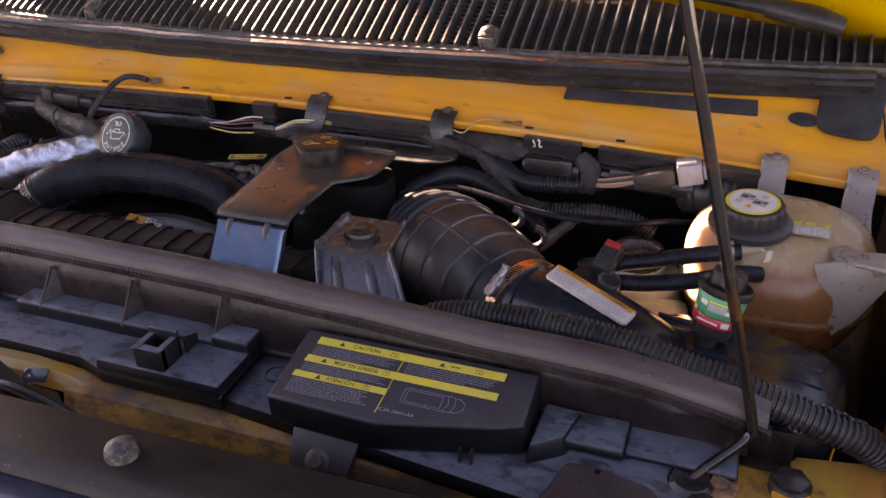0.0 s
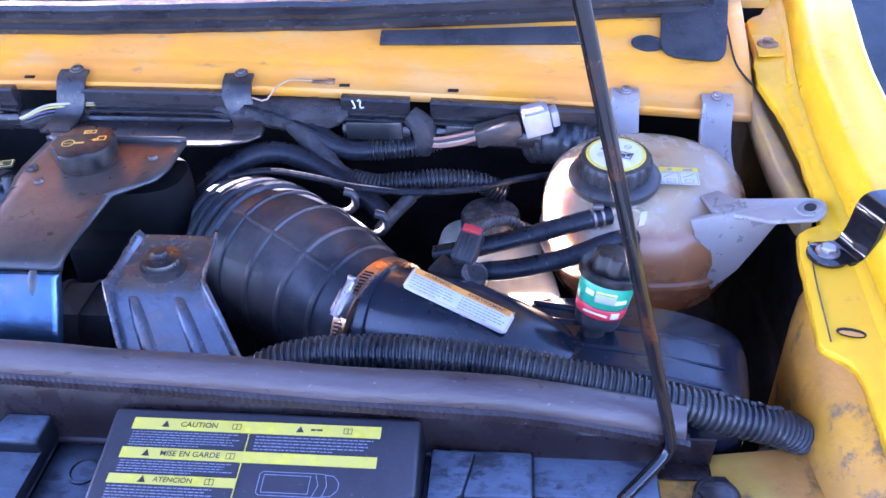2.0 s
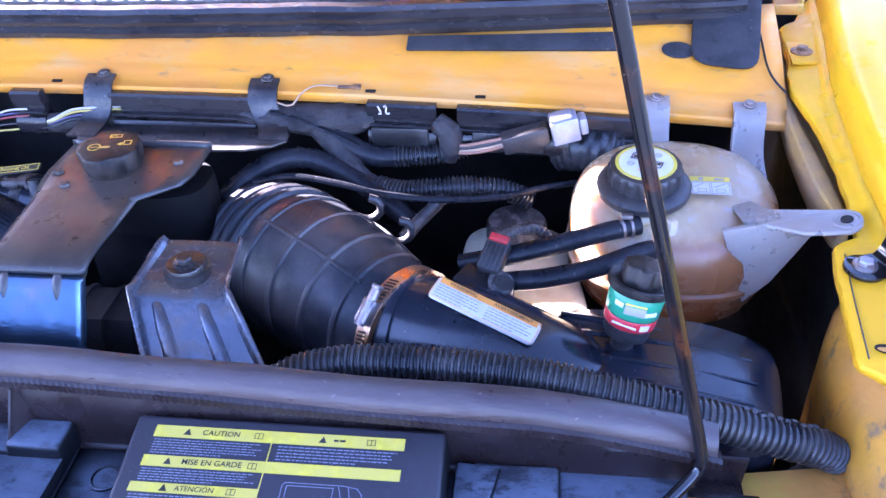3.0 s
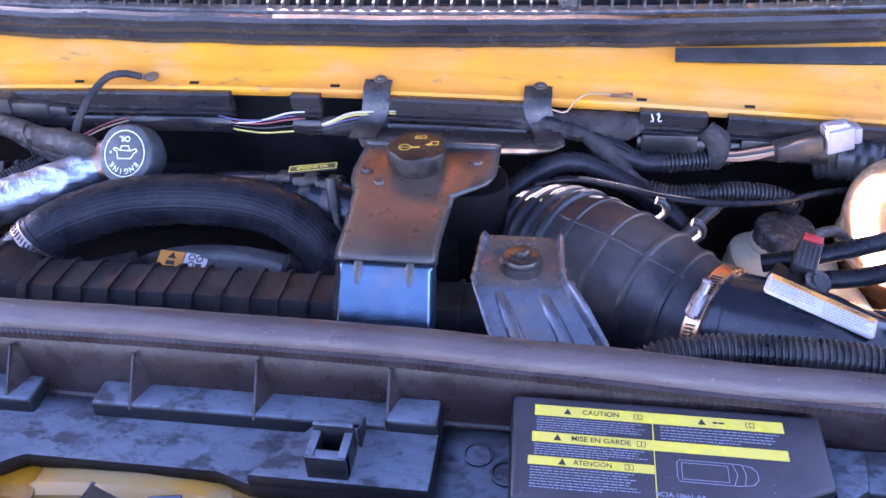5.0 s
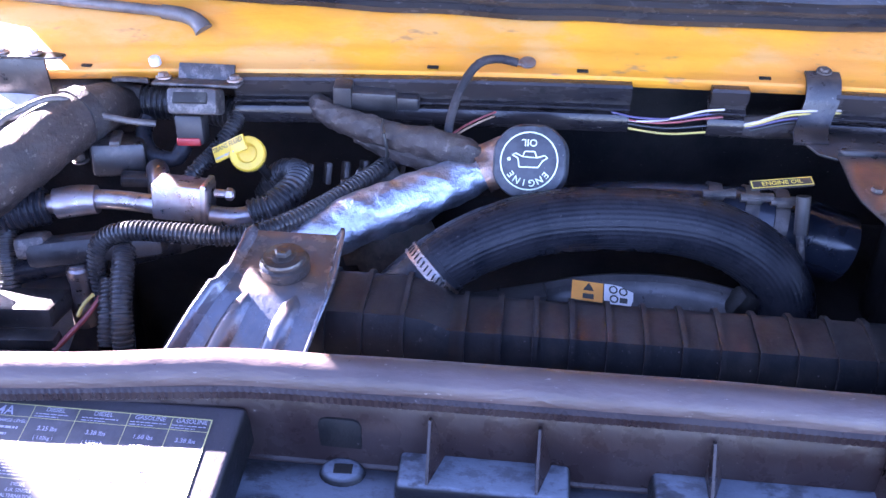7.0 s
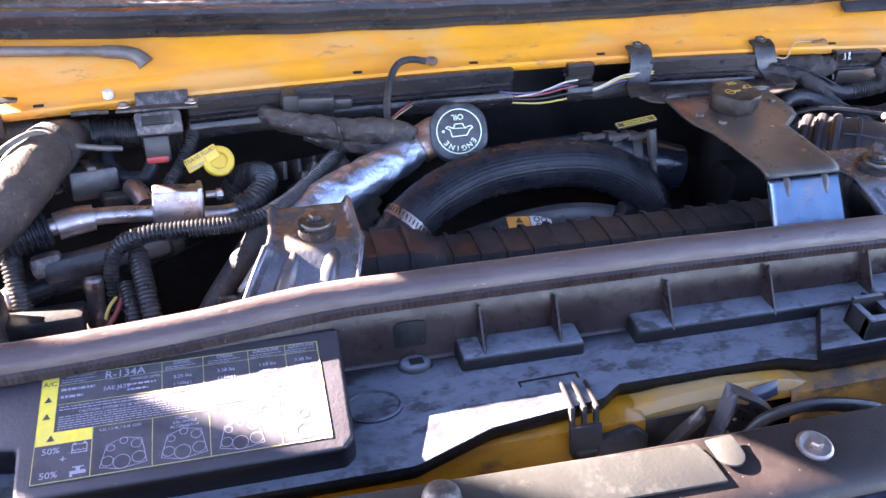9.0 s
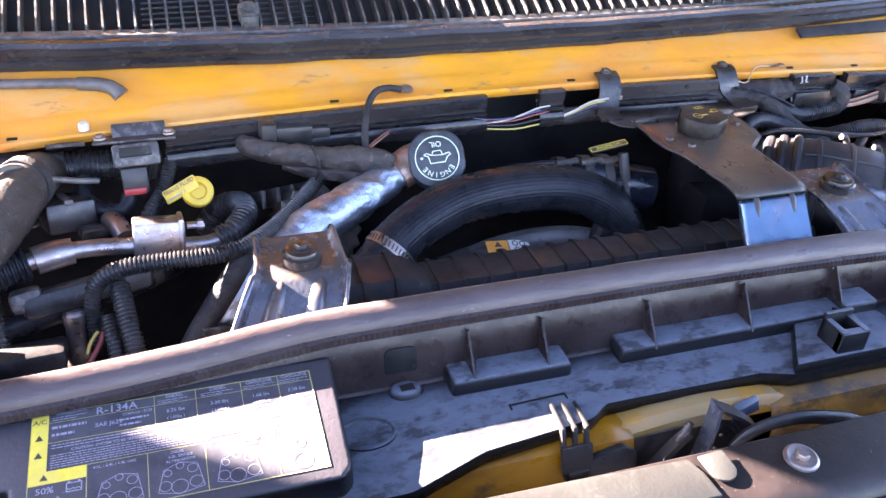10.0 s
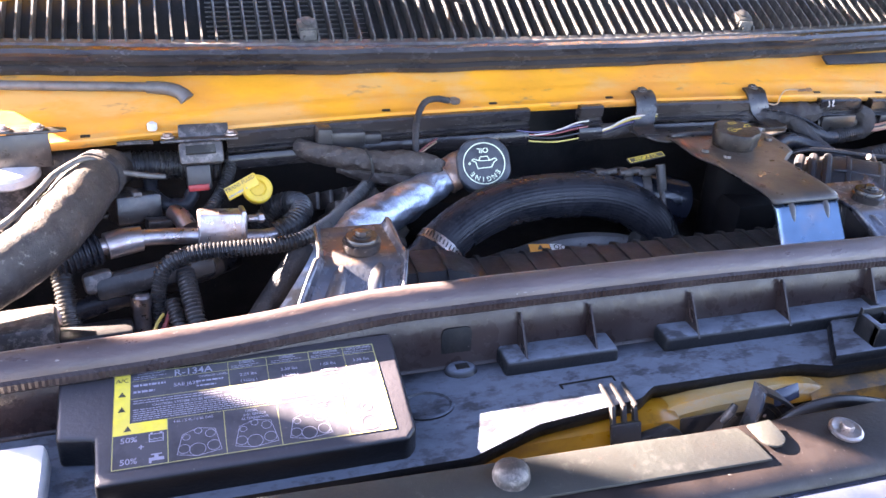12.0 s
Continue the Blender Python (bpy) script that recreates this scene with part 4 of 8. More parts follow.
for i in range(111):
    x = -0.86 + i * 0.01424
    dz = float(np.interp(x, (-0.86, -0.67, -0.50, -0.42, -0.32, 0.0, 0.20, 0.32, 0.40, 0.50, 0.58, 0.62, 0.66, 0.70, 0.71), (-0.015, -0.0105, -0.0070, -0.0040, 0.0, 0.0, -0.003, -0.005, -0.008, -0.009, -0.0105, -0.015, -0.023, -0.032, -0.035)))
    dy = -0.006 * min(1.0, max(0.0, (x - 0.2) / 0.3)) + 0.006 * max(0, 1 - (x / 0.55) ** 2) + bow(x)
    w = 0.0010 * noise.noise(Vector((x * 12, 1, 2)))
    ring = ((0.0135, 0.0), (0.0125, 0.0060), (0.0092, 0.0101), (0.0046, 0.0115), (0.0000, 0.0103), (-0.0042, 0.0072), (-0.0078, 0.0028), (-0.0102, -0.0022), (-0.0112, -0.0062), (-0.0094, -0.0095), (0.0, -0.0112), (0.0075, -0.0096), (0.0115, -0.0060))
    rows.append([(x, 0.588 + dy + u + w, 1.079 + dz + v + w) for u, v in ring])
seal = thing("radiator_seal", (CX, 0.59, 1.07), "aged brownish black rubber bulb seal along the radiator cover", "rubber seal")
part("bulb", loft(rows, True, True), SEAL, seal)
rows = []
for i in range(629):
    x = -0.86 + i * 0.0025
    dz = float(np.interp(x, (-0.86, -0.67, -0.50, -0.42, -0.32, 0.0, 0.20, 0.32, 0.40, 0.50, 0.58, 0.62, 0.66, 0.70, 0.71), (-0.015, -0.0105, -0.0070, -0.0040, 0.0, 0.0, -0.003, -0.005, -0.008, -0.009, -0.0105, -0.015, -0.023, -0.032, -0.035)))
    dy = -0.006 * min(1.0, max(0.0, (x - 0.2) / 0.3)) + 0.006 * max(0, 1 - (x / 0.55) ** 2) + bow(x)
    q = 0.0006 * (i % 2)
    rows.append([(x, 0.577 + dy, 1.074 + dz), (x, 0.5745 + dy - q, 1.0715 + dz), (x, 0.5740 + dy - q, 1.0655 + dz), (x, 0.5760 + dy, 1.0630 + dz), (x, 0.582 + dy, 1.0630 + dz), (x, 0.584 + dy, 1.074 + dz)])
part("grip_strip", loft(rows, True, True), WALL_PLASTIC, seal, "scuffed plastic grip strip with fine moulded teeth", 0)
part("end_bracket", merge(box((0.705, 0.5785, 1.018), (0.050, 0.0025, 0.034), 0.001, (4, 0, 0)), box((0.705, 0.572, 1.0035), (0.050, 0.014, 0.0025), 0.001)), WALL_PLASTIC, seal)


# raised lids with printed labels
def lid(name, outline, x, y, z, slope, label, depth=0.034):
    m = Matrix.Translation((x, y, z)) @ Matrix.Rotation(math.atan(slope), 4, "X")
    t = thing(name, (x, y, z - depth), label, "cover lid", "label lids")
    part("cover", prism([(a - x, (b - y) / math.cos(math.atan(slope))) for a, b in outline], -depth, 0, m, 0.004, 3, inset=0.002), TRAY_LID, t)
    return t, m


# side paints shade on the lid's edges; only the top keeps its dust.
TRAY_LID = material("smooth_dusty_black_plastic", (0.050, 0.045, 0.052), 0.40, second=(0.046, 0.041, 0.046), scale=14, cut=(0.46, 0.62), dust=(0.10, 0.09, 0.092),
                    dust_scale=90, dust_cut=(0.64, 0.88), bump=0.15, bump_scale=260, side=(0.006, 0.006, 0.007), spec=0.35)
lidr, MR = lid("caution_lid", [(0.285, 0.575), (0.519, 0.575), (0.521, 0.512), (0.500, 0.503), (0.395, 0.478), (0.289, 0.482)], 0.305, 0.566, 1.0475, 0.125,
               "dusty black plastic lid with a yellow caution label")
rnd = random.Random(4)
UP = Matrix.Translation((0, 0, 0.0006))
W = 0.184
part("yellow_band", merge(flat(0, -0.011, W, -0.001, MR, 0.0006), flat(-0.001, -0.035, W, -0.026, MR, 0.0006), flat(-0.003, -0.055, 0.088, -0.0475, MR, 0.0006)), LABEL_YELLOW, lidr, "yellow printed bands", 0)
part("divider", merge(*[moved(box((0.0885, -0.0435, 0.0007), (0.0008, 0.066, 0.0002), 0), MR)]), LABEL_YELLOW, lidr, "", 0)
part("small_print", merge(text_lines(0.002, -0.0250, 0.084, -0.0120, 6, MR @ UP, rnd), text_lines(0.001, -0.0465, 0.084, -0.0360, 5, MR @ UP, rnd), text_lines(-0.001, -0.0745, 0.078, -0.0560, 8, MR @ UP, rnd),
                          text_lines(0.094, -0.0250, 0.182, -0.0120, 5, MR @ UP, rnd)), PRINT_LILAC, lidr, "rows of pale small print", 0)
for body, x, y in (("CAUTION", 0.050, -0.006), ("MISE EN GARDE", 0.050, -0.0305), ("ATENCI\u00d3N", 0.044, -0.0513)):
    lettering(body, 0.0062 if y > -0.04 else 0.0055, MR @ Matrix.Translation((x, y, 0.0009)), PRINT_BLACK, lidr)
for x, y in ((0.025, -0.006), (0.018, -0.0305), (0.022, -0.0513), (0.125, -0.006)):
    part("warning_sign", moved(([(x - 0.003, y - 0.0025, 0), (x + 0.003, y - 0.0025, 0), (x, y + 0.003, 0)], [(0, 1, 2)]), MR @ Matrix.Translation((0, 0, 0.0009))), PRINT_BLACK, lidr, "", 0)
part("heading_print", text_lines(0.133, -0.0085, 0.147, -0.0035, 1, MR @ Matrix.Translation((0, 0, 0.0009)), rnd), PRINT_BLACK, lidr, "", 0)


def line(x0, y0, x1, y1, m, w=0.0005):
    d = Vector((x1 - x0, y1 - y0)).normalized() * (w / 2)
    return moved(([(x0 - d.y, y0 + d.x, 0), (x0 + d.y, y0 - d.x, 0), (x1 + d.y, y1 - d.x, 0), (x1 - d.y, y1 + d.x, 0)], [(0, 1, 2, 3)]), m)


def outline_box(x0, y0, x1, y1, m, w=0.0005):
    return merge(flat(x0, y0, x1, y0 + w, m), flat(x0, y1 - w, x1, y1, m), flat(x0, y0, x0 + w, y1, m), flat(x1 - w, y0, x1, y1, m))


BODY = [(0.106, -0.0590), (0.146, -0.0590), (0.156, -0.0575), (0.160, -0.0530), (0.160, -0.0470), (0.156, -0.0425), (0.146, -0.0410), (0.106, -0.0410), (0.104, -0.0430), (0.104, -0.0570)]


def drawn(pts, m, w=0.0005):
    return merge(*[line(*p, *q, m, w) for p, q in zip(pts, pts[1:] + pts[:1])])


part("truck_drawing", merge(drawn(BODY, MR @ UP), outline_box(0.107, -0.0570, 0.140, -0.0430, MR @ UP), line(0.143, -0.0585, 0.146, -0.050, MR @ UP), line(0.146, -0.050, 0.143, -0.0415, MR @ UP), line(0.150, -0.0580, 0.152, -0.050, MR @ UP), line(0.152, -0.050, 0.150, -0.0420, MR @ UP)), PRINT_LILAC, lidr, "outline drawing of a truck", 0)
for x, y in ((0.078, -0.006), (0.0795, -0.0305), (0.070, -0.0513), (0.160, -0.006)):
    part("book_sign", merge(outline_box(x - 0.0032, y - 0.0024, x + 0.0032, y + 0.0024, MR @ Matrix.Translation((0, 0, 0.0009)), 0.0005), flat(x - 0.0003, y - 0.0024, x + 0.0003, y + 0.0024, MR, 0.0009)), PRINT_BLACK, lidr, "", 0)
lettering("BC3A-10661-AA", 0.005, MR @ Matrix.Translation((0.105, -0.071, 0.0008)), PRINT_LILAC, lidr)

lidl, ML = lid("air_conditioning_lid", [(-0.622, 0.578), (-0.340, 0.580), (-0.343, 0.468), (-0.352, 0.458), (-0.590, 0.458), (-0.592, 0.504), (-0.620, 0.508)], -0.577, 0.5675, 1.0525, 0.165,
               "dusty black plastic lid with a printed air-conditioning chart")
part("label_film", flat(-0.001, -0.099, 0.216, -0.001, ML, 0.0006), LABEL_BLACK, lidl, "black printed label film", 0)
U2 = ML @ Matrix.Translation((0, 0, 0.0009))
U3 = ML @ Matrix.Translation((0, 0, 0.0012))
part("yellow_block", merge(flat(0.0, -0.066, 0.0125, -0.001, U2), flat(0.0125, -0.066, 0.040, -0.055, U2)), LABEL_YELLOW, lidl, "yellow printed corner", 0)
part("chart_frame", merge(outline_box(0.0, -0.0985, 0.2155, -0.001, U2, 0.0007), flat(0.0125, -0.030, 0.2155, -0.0295, U2), flat(0.040, -0.0555, 0.2155, -0.055, U2), flat(0.09, -0.030, 0.0905, -0.001, U2),
                          flat(0.122, -0.030, 0.1225, -0.001, U2), flat(0.158, -0.030, 0.1585, -0.001, U2), flat(0.188, -0.030, 0.1885, -0.001, U2), flat(0.0125, -0.011, 0.2155, -0.0106, U2),
                          flat(0.040, -0.0985, 0.0407, -0.055, U2), flat(0.083, -0.0985, 0.0836, -0.055, U2), flat(0.125, -0.0985, 0.1256, -0.055, U2), flat(0.178, -0.0985, 0.1786, -0.055, U2)), CHART_YELLOW, lidl, "pale yellow chart lines", 0)
for body, s, x, y in (("R-134A", 0.0100, 0.062, -0.0070), ("SAE J639", 0.0055, 0.056, -0.0205), ("DIESEL", 0.0046, 0.106, -0.004), ("DIESEL", 0.0046, 0.140, -0.004), ("GASOLINE", 0.0046, 0.173, -0.004), ("GASOLINE", 0.0046, 0.202, -0.004),
                      ("2.25 lbs", 0.0046, 0.106, -0.0185), ("3.38 lbs", 0.0046, 0.140, -0.0185), ("1.68 lbs", 0.0046, 0.173, -0.0185), ("3.38 lbs", 0.0046, 0.202, -0.0185),
                      ("( 1.02kg )", 0.0036, 0.106, -0.0255), ("( 1.53kg )", 0.0036, 0.140, -0.0255), ("( 0.80kg )", 0.0036, 0.173, -0.0255), ("( 1.53 kg )", 0.0036, 0.202, -0.0255), ("CHARGE LEVEL:", 0.0034, 0.078, -0.0145), ("REFRIGERANT:", 0.0034, 0.029, -0.0035),
                      ("4.6L / 5.4L / 6.8L GAS", 0.0034, 0.060, -0.0595), ("DIESEL", 0.0034, 0.105, -0.0590), ("6.0L SINGLE", 0.0034, 0.107, -0.0630), ("ALTERNATOR", 0.0034, 0.107, -0.0670), ("ALTERNATOR", 0.0034, 0.155, -0.0600), ("MAIN DRIVE", 0.0034, 0.155, -0.0640),
                      ("CAUTION: SYSTEM TO BE SERVICED BY QUALIFIED PERSONNEL.", 0.0034, 0.078, -0.0390), ("50%", 0.0075, 0.012, -0.072), ("+", 0.0085, 0.021, -0.0805), ("50%", 0.0075, 0.012, -0.0925)):
    lettering(body, s, U3 @ Matrix.Translation((x, y, 0)), PRINT_CHART, lidl)
lettering("A/C", 0.0062, U3 @ Matrix.Translation((0.0063, -0.009, 0)), PRINT_BLACK, lidl)
part("small_print", merge(text_lines(0.015, -0.010, 0.042, -0.0055, 2, U3, rnd), text_lines(0.015, -0.0265, 0.040, -0.0125, 2, U3, rnd), *[text_lines(x, -0.0105, x + 0.026, -0.0065, 2, U3, rnd) for x in (0.093, 0.126, 0.160, 0.189)],
                          text_lines(0.015, -0.0365, 0.120, -0.0315, 2, U3, rnd), text_lines(0.015, -0.0540, 0.190, -0.0410, 6, U3, rnd), text_lines(0.064, -0.027, 0.088, -0.017, 2, U3, rnd)), PRINT_CHART, lidl, "rows of pale small print", 0)
part("battery_drawing", merge(outline_box(0.0265, -0.0765, 0.0375, -0.0685, U3, 0.0008), flat(0.0275, -0.0685, 0.0295, -0.0672, U3), flat(0.0345, -0.0685, 0.0365, -0.0672, U3), *[line(0.0272 + 0.0019 * k, -0.0745 if k % 2 else -0.0732, 0.0291 + 0.0019 * k, -0.0732 if k % 2 else -0.0745, U3, 0.0007) for k in range(5)]), PRINT_CHART, lidl, "pale battery drawing", 0)
part("tap_drawing", merge(flat(0.0265, -0.0945, 0.0375, -0.0915, U3), flat(0.0305, -0.0915, 0.0335, -0.0890, U3), flat(0.0280, -0.0890, 0.0360, -0.0880, U3), flat(0.0265, -0.0965, 0.0285, -0.0945, U3)), PRINT_CHART, lidl, "pale water tap drawing", 0)


def ring(x, y, r, m, w=0.0005, n=20):
    v, f = [], []
    for i in range(n):
        a = 2 * math.pi * i / n
        v += [(x + r * math.cos(a), y + r * math.sin(a), 0), (x + (r - w) * math.cos(a), y + (r - w) * math.sin(a), 0)]
        j = (i + 1) % n
        f.append((2 * i, 2 * j, 2 * j + 1, 2 * i + 1))
    return moved((v, f), m)


for ox in (0.046, 0.089, 0.131):
    spots = [(0.006, -0.088, 0.0045), (0.016, -0.090, 0.0062), (0.028, -0.088, 0.005), (0.026, -0.076, 0.0040), (0.017, -0.072, 0.0030), (0.008, -0.077, 0.003)]
    loop = spots + spots[:1]
    part("belt_drawing", merge(*[ring(ox + x, y, r, U3) for x, y, r in spots],
                               *[line(ox + xa + 1.15 * ra * (xa - 0.017) / 0.011, ya + ra * (1 if ya > -0.08 else -1), ox + xb + 1.15 * rb * (xb - 0.017) / 0.011, yb + rb * (1 if yb > -0.08 else -1), U3) for (xa, ya, ra), (xb, yb, rb) in zip(loop, loop[1:])]),
         PRINT_CHART, lidl, "outline drawing of a drive belt", 0)
for x, y, r in ((0.196, -0.088, 0.0075), (0.196, -0.072, 0.004)):
    part("belt_drawing", ring(x, y, r, U3), PRINT_CHART, lidl, "outline drawing of a pulley", 0)
for x, y in ((0.0063, -0.024), (0.0063, -0.040), (0.011, -0.0605)):
    part("warning_sign", moved(([(x - 0.003, y - 0.0025, 0), (x + 0.003, y - 0.0025, 0), (x, y + 0.003, 0)], [(0, 1, 2)]), U3), PRINT_BLACK, lidl, "", 0)

# painted support under the tray
sup = thing("front_support", (CX, 0.46, 0.9), "dirty yellow painted front support below the radiator cover", "support panel", kind="structure")
rows = []
for i in range(60):
    x = -0.80 + i * 0.0245
    b = 0.010 * math.exp(-((x + 0.02) / 0.10) ** 2)
    rows.append([(x, 0.515, 0.992), (x, 0.494 - b * 0.3, 0.990 + b * 0.6), (x, 0.482 - b, 0.984 + b), (x, 0.474 - b, 0.966), (x, 0.466, 0.93), (x, 0.462, 0.86), (x, 0.44, 0.84)])
part("panel", loft([r for r in rows if r[0][0] < -0.086]), SUPPORT_YELLOW, sup, thick=0.0015)
part("panel", loft([r for r in rows if 0.050 < r[0][0] < 0.64]), SUPPORT_SHADED, sup, "grimy brown-yellow lower panel with shade in its colour", thick=0.0015)
part("latch_bridge", loft([[(x, 0.515, 0.990), (x, 0.500, 0.996 + b), (x, 0.488, 0.997 + b), (x, 0.481, 0.990 + b), (x, 0.480, 0.982), (x, 0.484, 0.978)] for x, b in ((-0.115, -0.012), (-0.10, -0.006), (-0.085, 0.0), (-0.05, 0.004), (0.0, 0.006), (0.04, 0.003), (0.06, 0.0), (0.085, -0.008))]), LATCH_PAINT, sup, "worn rounded yellow edge over the latch", thick=0.0015)
part("recess_back", box((-0.018, 0.500, 0.940), (0.15, 0.012, 0.10), 0.003), DEEP_BLACK, sup, "dark recess behind the latch")
# Black block on the uncut panel imitates the dark of an opening.
part("dark_opening", box((0.40, 0.462, 0.95), (0.10, 0.016, 0.06), 0.006), DEEP_BLACK, sup, "black block standing in for a shaded opening")
part("bolt", merge(bolt_head(0.008, 0.006, pose(-0.142, 0.458, 0.945, 70, 0, 0), 0.014)), RUST, sup)
part("bolt", merge(bolt_head(0.007, 0.006, pose(0.402, 0.452, 0.965, 70, 0, 0), 0.012)), RUST, sup)

corner = thing("support_corner", (0.74, 0.55, 0.98), "worn ochre steel corner of the radiator support with bolts", "support corner", kind="structure")
part("plate", prism([(0.640, 0.470), (0.812, 0.470), (0.812, 0.612), (0.785, 0.600), (0.735, 0.592), (0.725, 0.575), (0.645, 0.560)], 0.996, 1.001, None, 0.001), WORN_PLATE, corner)
part("bolt", merge(lathe([(0.0165, 0), (0.0165, 0.008), (0.014, 0.010)], pose(0.729, 0.548, 1.002)), lathe([(0.0145, 0.009), (0.0145, 0.013), (0.010, 0.015)], pose(0.729, 0.548, 1.002), 6)), SEAL_BLACK, corner, "black rubber-capped bolt")
part("bolt", bolt_head(0.008, 0.007, pose(0.676, 0.533, 1.0035, 0, 0, 15), 0.015), RUST, corner, "rusty bolt with washer")
part("hole", lathe([(0.0095, 0), (0.0095, 0.0012), (0.0, 0.0012)], pose(0.776, 0.543, 1.0008)), DEEP_BLACK, corner, "dark round hole")
part("square_hole", box((0.700, 0.508, 1.0012), (0.026, 0.026, 0.001), 0, (0, 0, 38)), DEEP_BLACK, corner, "dark square hole")
part("rod_socket", merge(lathe([(0.019, 0), (0.019, 0.005), (0.015, 0.009), (0.008, 0.007)], pose(0.654, 0.530, 1.0)), box((0.662, 0.516, 1.004), (0.026, 0.012, 0.008), 0.003, (0, 0, -30)), lathe([(0.008, 0), (0.008, 0.008), (0.006, 0.009)], pose(0.662, 0.508, 1.0))), SEAL_BLACK, corner, "black rubber prop rod socket")
part("bolt_pad", box((0.730, 0.5400, 1.0045), (0.029, 0.036, 0.011), 0.004, (0, 0, 6)), YELLOW_OLD, corner, "raised yellow pad")

rod = thing("hood_prop_rod", (0.652, 0.534, 1.0), "glossy black steel hood prop rod with a bent foot", "prop rod")
part("rod", tube([(0.650, 0.531, 1.000), (0.664, 0.542, 1.012), (0.688, 0.560, 1.030), (0.6945, 0.5655, 1.040), (0.692, 0.566, 1.055), (0.6785, 0.5645, 1.106), (0.607, 0.560, 1.372), (0.50, 0.555, 1.772), (0.457, 0.552, 1.932)],
                 0.0045, seg=20, step=0.005), ROD, rod)

# grille top in front
front = thing("grille_top", (CX, 0.33, 0.9), "dark plastic grille top panel with a glossy front edge", "grille panel")
rows = []
for i in range(70):
    x = -0.86 + i * 0.0240
    c = 0.03 * (x - CX) ** 2
    rows.append([(x, 0.398 + c, 1.036), (x, 0.398 + c, 1.048), (x, 0.394 + c, 1.052), (x, 0.372 + c, 1.054), (x, 0.345 + c, 1.053), (x, 0.325 + c, 1.046)])
part("top_panel", loft(rows), GRILLE_TOP, front, thick=0.003)
rows = [[(r[-1][0], r[-1][1] + 0.001, r[-1][2] - 0.001), (r[0][0], r[-1][1] - 0.02, 1.036), (r[0][0], r[-1][1] - 0.055, 1.006), (r[0][0], r[-1][1] - 0.07, 0.96), (r[0][0], r[-1][1] - 0.075, 0.75)] for r in rows]
# The face's blue is a sky reflection put into the base colour.
part("front_face", loft(rows), GLASSY_BLUE, front, "dark glossy front face with a sky reflection in its blue", thick=0.003)
part("edge_plate", prism([(-0.86, 0.416), (-0.60, 0.404), (-0.30, 0.3945), (-0.2, 0.392), (-0.104, 0.3875), (-0.099, 0.372), (-0.098, 0.350), (-0.30, 0.355), (-0.86, 0.376)], 1.0545, 1.0575, None, 0.001), GREY_BAR, front, "dull grey edge plate with water stains")
for x, y in ((-0.086, 0.3745),):
    part("tongue", prism([(-0.011, 0.012), (0.011, 0.012)] + [(0.011 * math.cos(radians(a)), -0.004 + 0.011 * math.sin(radians(a))) for a in range(0, -181, -20)], 0.0, 0.0025, pose(x, y, 1.0578, 3, 0, 4), 0.0008), GREY_BAR, front, "grey rounded clip tongue")
part("bolt", merge(lathe([(0.0135, 0), (0.0135, 0.002), (0.0115, 0.0032), (0.0075, 0.0025), (0.0, 0.0025)], pose(-0.0165, 0.367, 1.0545, 4, 0, 0)), bolt_head(0.0055, 0.006, pose(-0.0165, 0.367, 1.0555, 4, 0, 10))), ZINC, front, "round shiny fastener head")
part("button_pin", lathe([(0.0135, 0.0), (0.0140, 0.003), (0.0130, 0.008), (0.0095, 0.0115), (0.004, 0.013), (0.0, 0.0132)], pose(-0.300, 0.3765, 1.0575), 28), SENSOR_GREY, front, "grey domed button")
part("button_pin", merge(lathe([(0.0135, 0.0), (0.0135, 0.004), (0.012, 0.009), (0.008, 0.012), (0.003, 0.013)], pose(0.236, 0.366, 1.054))), SENSOR_GREY, front, "grey domed button")

# cover and bracket below the caution lid
COVER_BROWN = material("dusty_brown_black_plastic", (0.050, 0.034, 0.033), 0.36, second=(0.075, 0.053, 0.050), scale=14, dust=(0.15, 0.12, 0.11), dust_scale=110, dust_cut=(0.64, 0.8), bump=0.2)
hc = thing("headlamp_cover", (0.60, 0.50, 0.95), "dusty brown-black plastic headlamp cover with a small hole", "headlamp cover")
part("shell", prism([(0.553, 0.517), (0.576, 0.520), (0.625, 0.510), (0.639, 0.497), (0.652, 0.470), (0.660, 0.430), (0.530, 0.430), (0.543, 0.476)], 0.930, 1.0115, None, 0.005, 3, 0.002), COVER_BROWN, hc)
part("hole", lathe([(0.0028, 0), (0.0028, 0.0008), (0, 0.0008)], pose(0.582, 0.510, 1.0112), 12), DEEP_BLACK, hc)
lbk = thing("lid_bracket", (0.345, 0.49, 0.96), "black plastic mounting bracket with a bolt under the lid", "bracket")
part("plate", prism([(-0.028, -0.024), (0.026, -0.024), (0.034, 0.022), (-0.032, 0.022)], 0, 0.006, pose(0.345, 0.478, 0.985, 52, 0, 0), 0.002), BLACK, lbk)
part("bolt", bolt_head(0.007, 0.006, pose(0.343, 0.471, 0.985, 52, 0, 0), 0.0115), SOOT_METAL, lbk)
for x in (0.468, 0.478):
    part("leg", box((x, 0.497, 0.998), (0.003, 0.012, 0.034), 0.001, (0, 0, 10)), BLACK, lbk)
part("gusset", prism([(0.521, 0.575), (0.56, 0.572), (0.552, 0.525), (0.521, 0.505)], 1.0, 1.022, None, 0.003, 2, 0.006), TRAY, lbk)


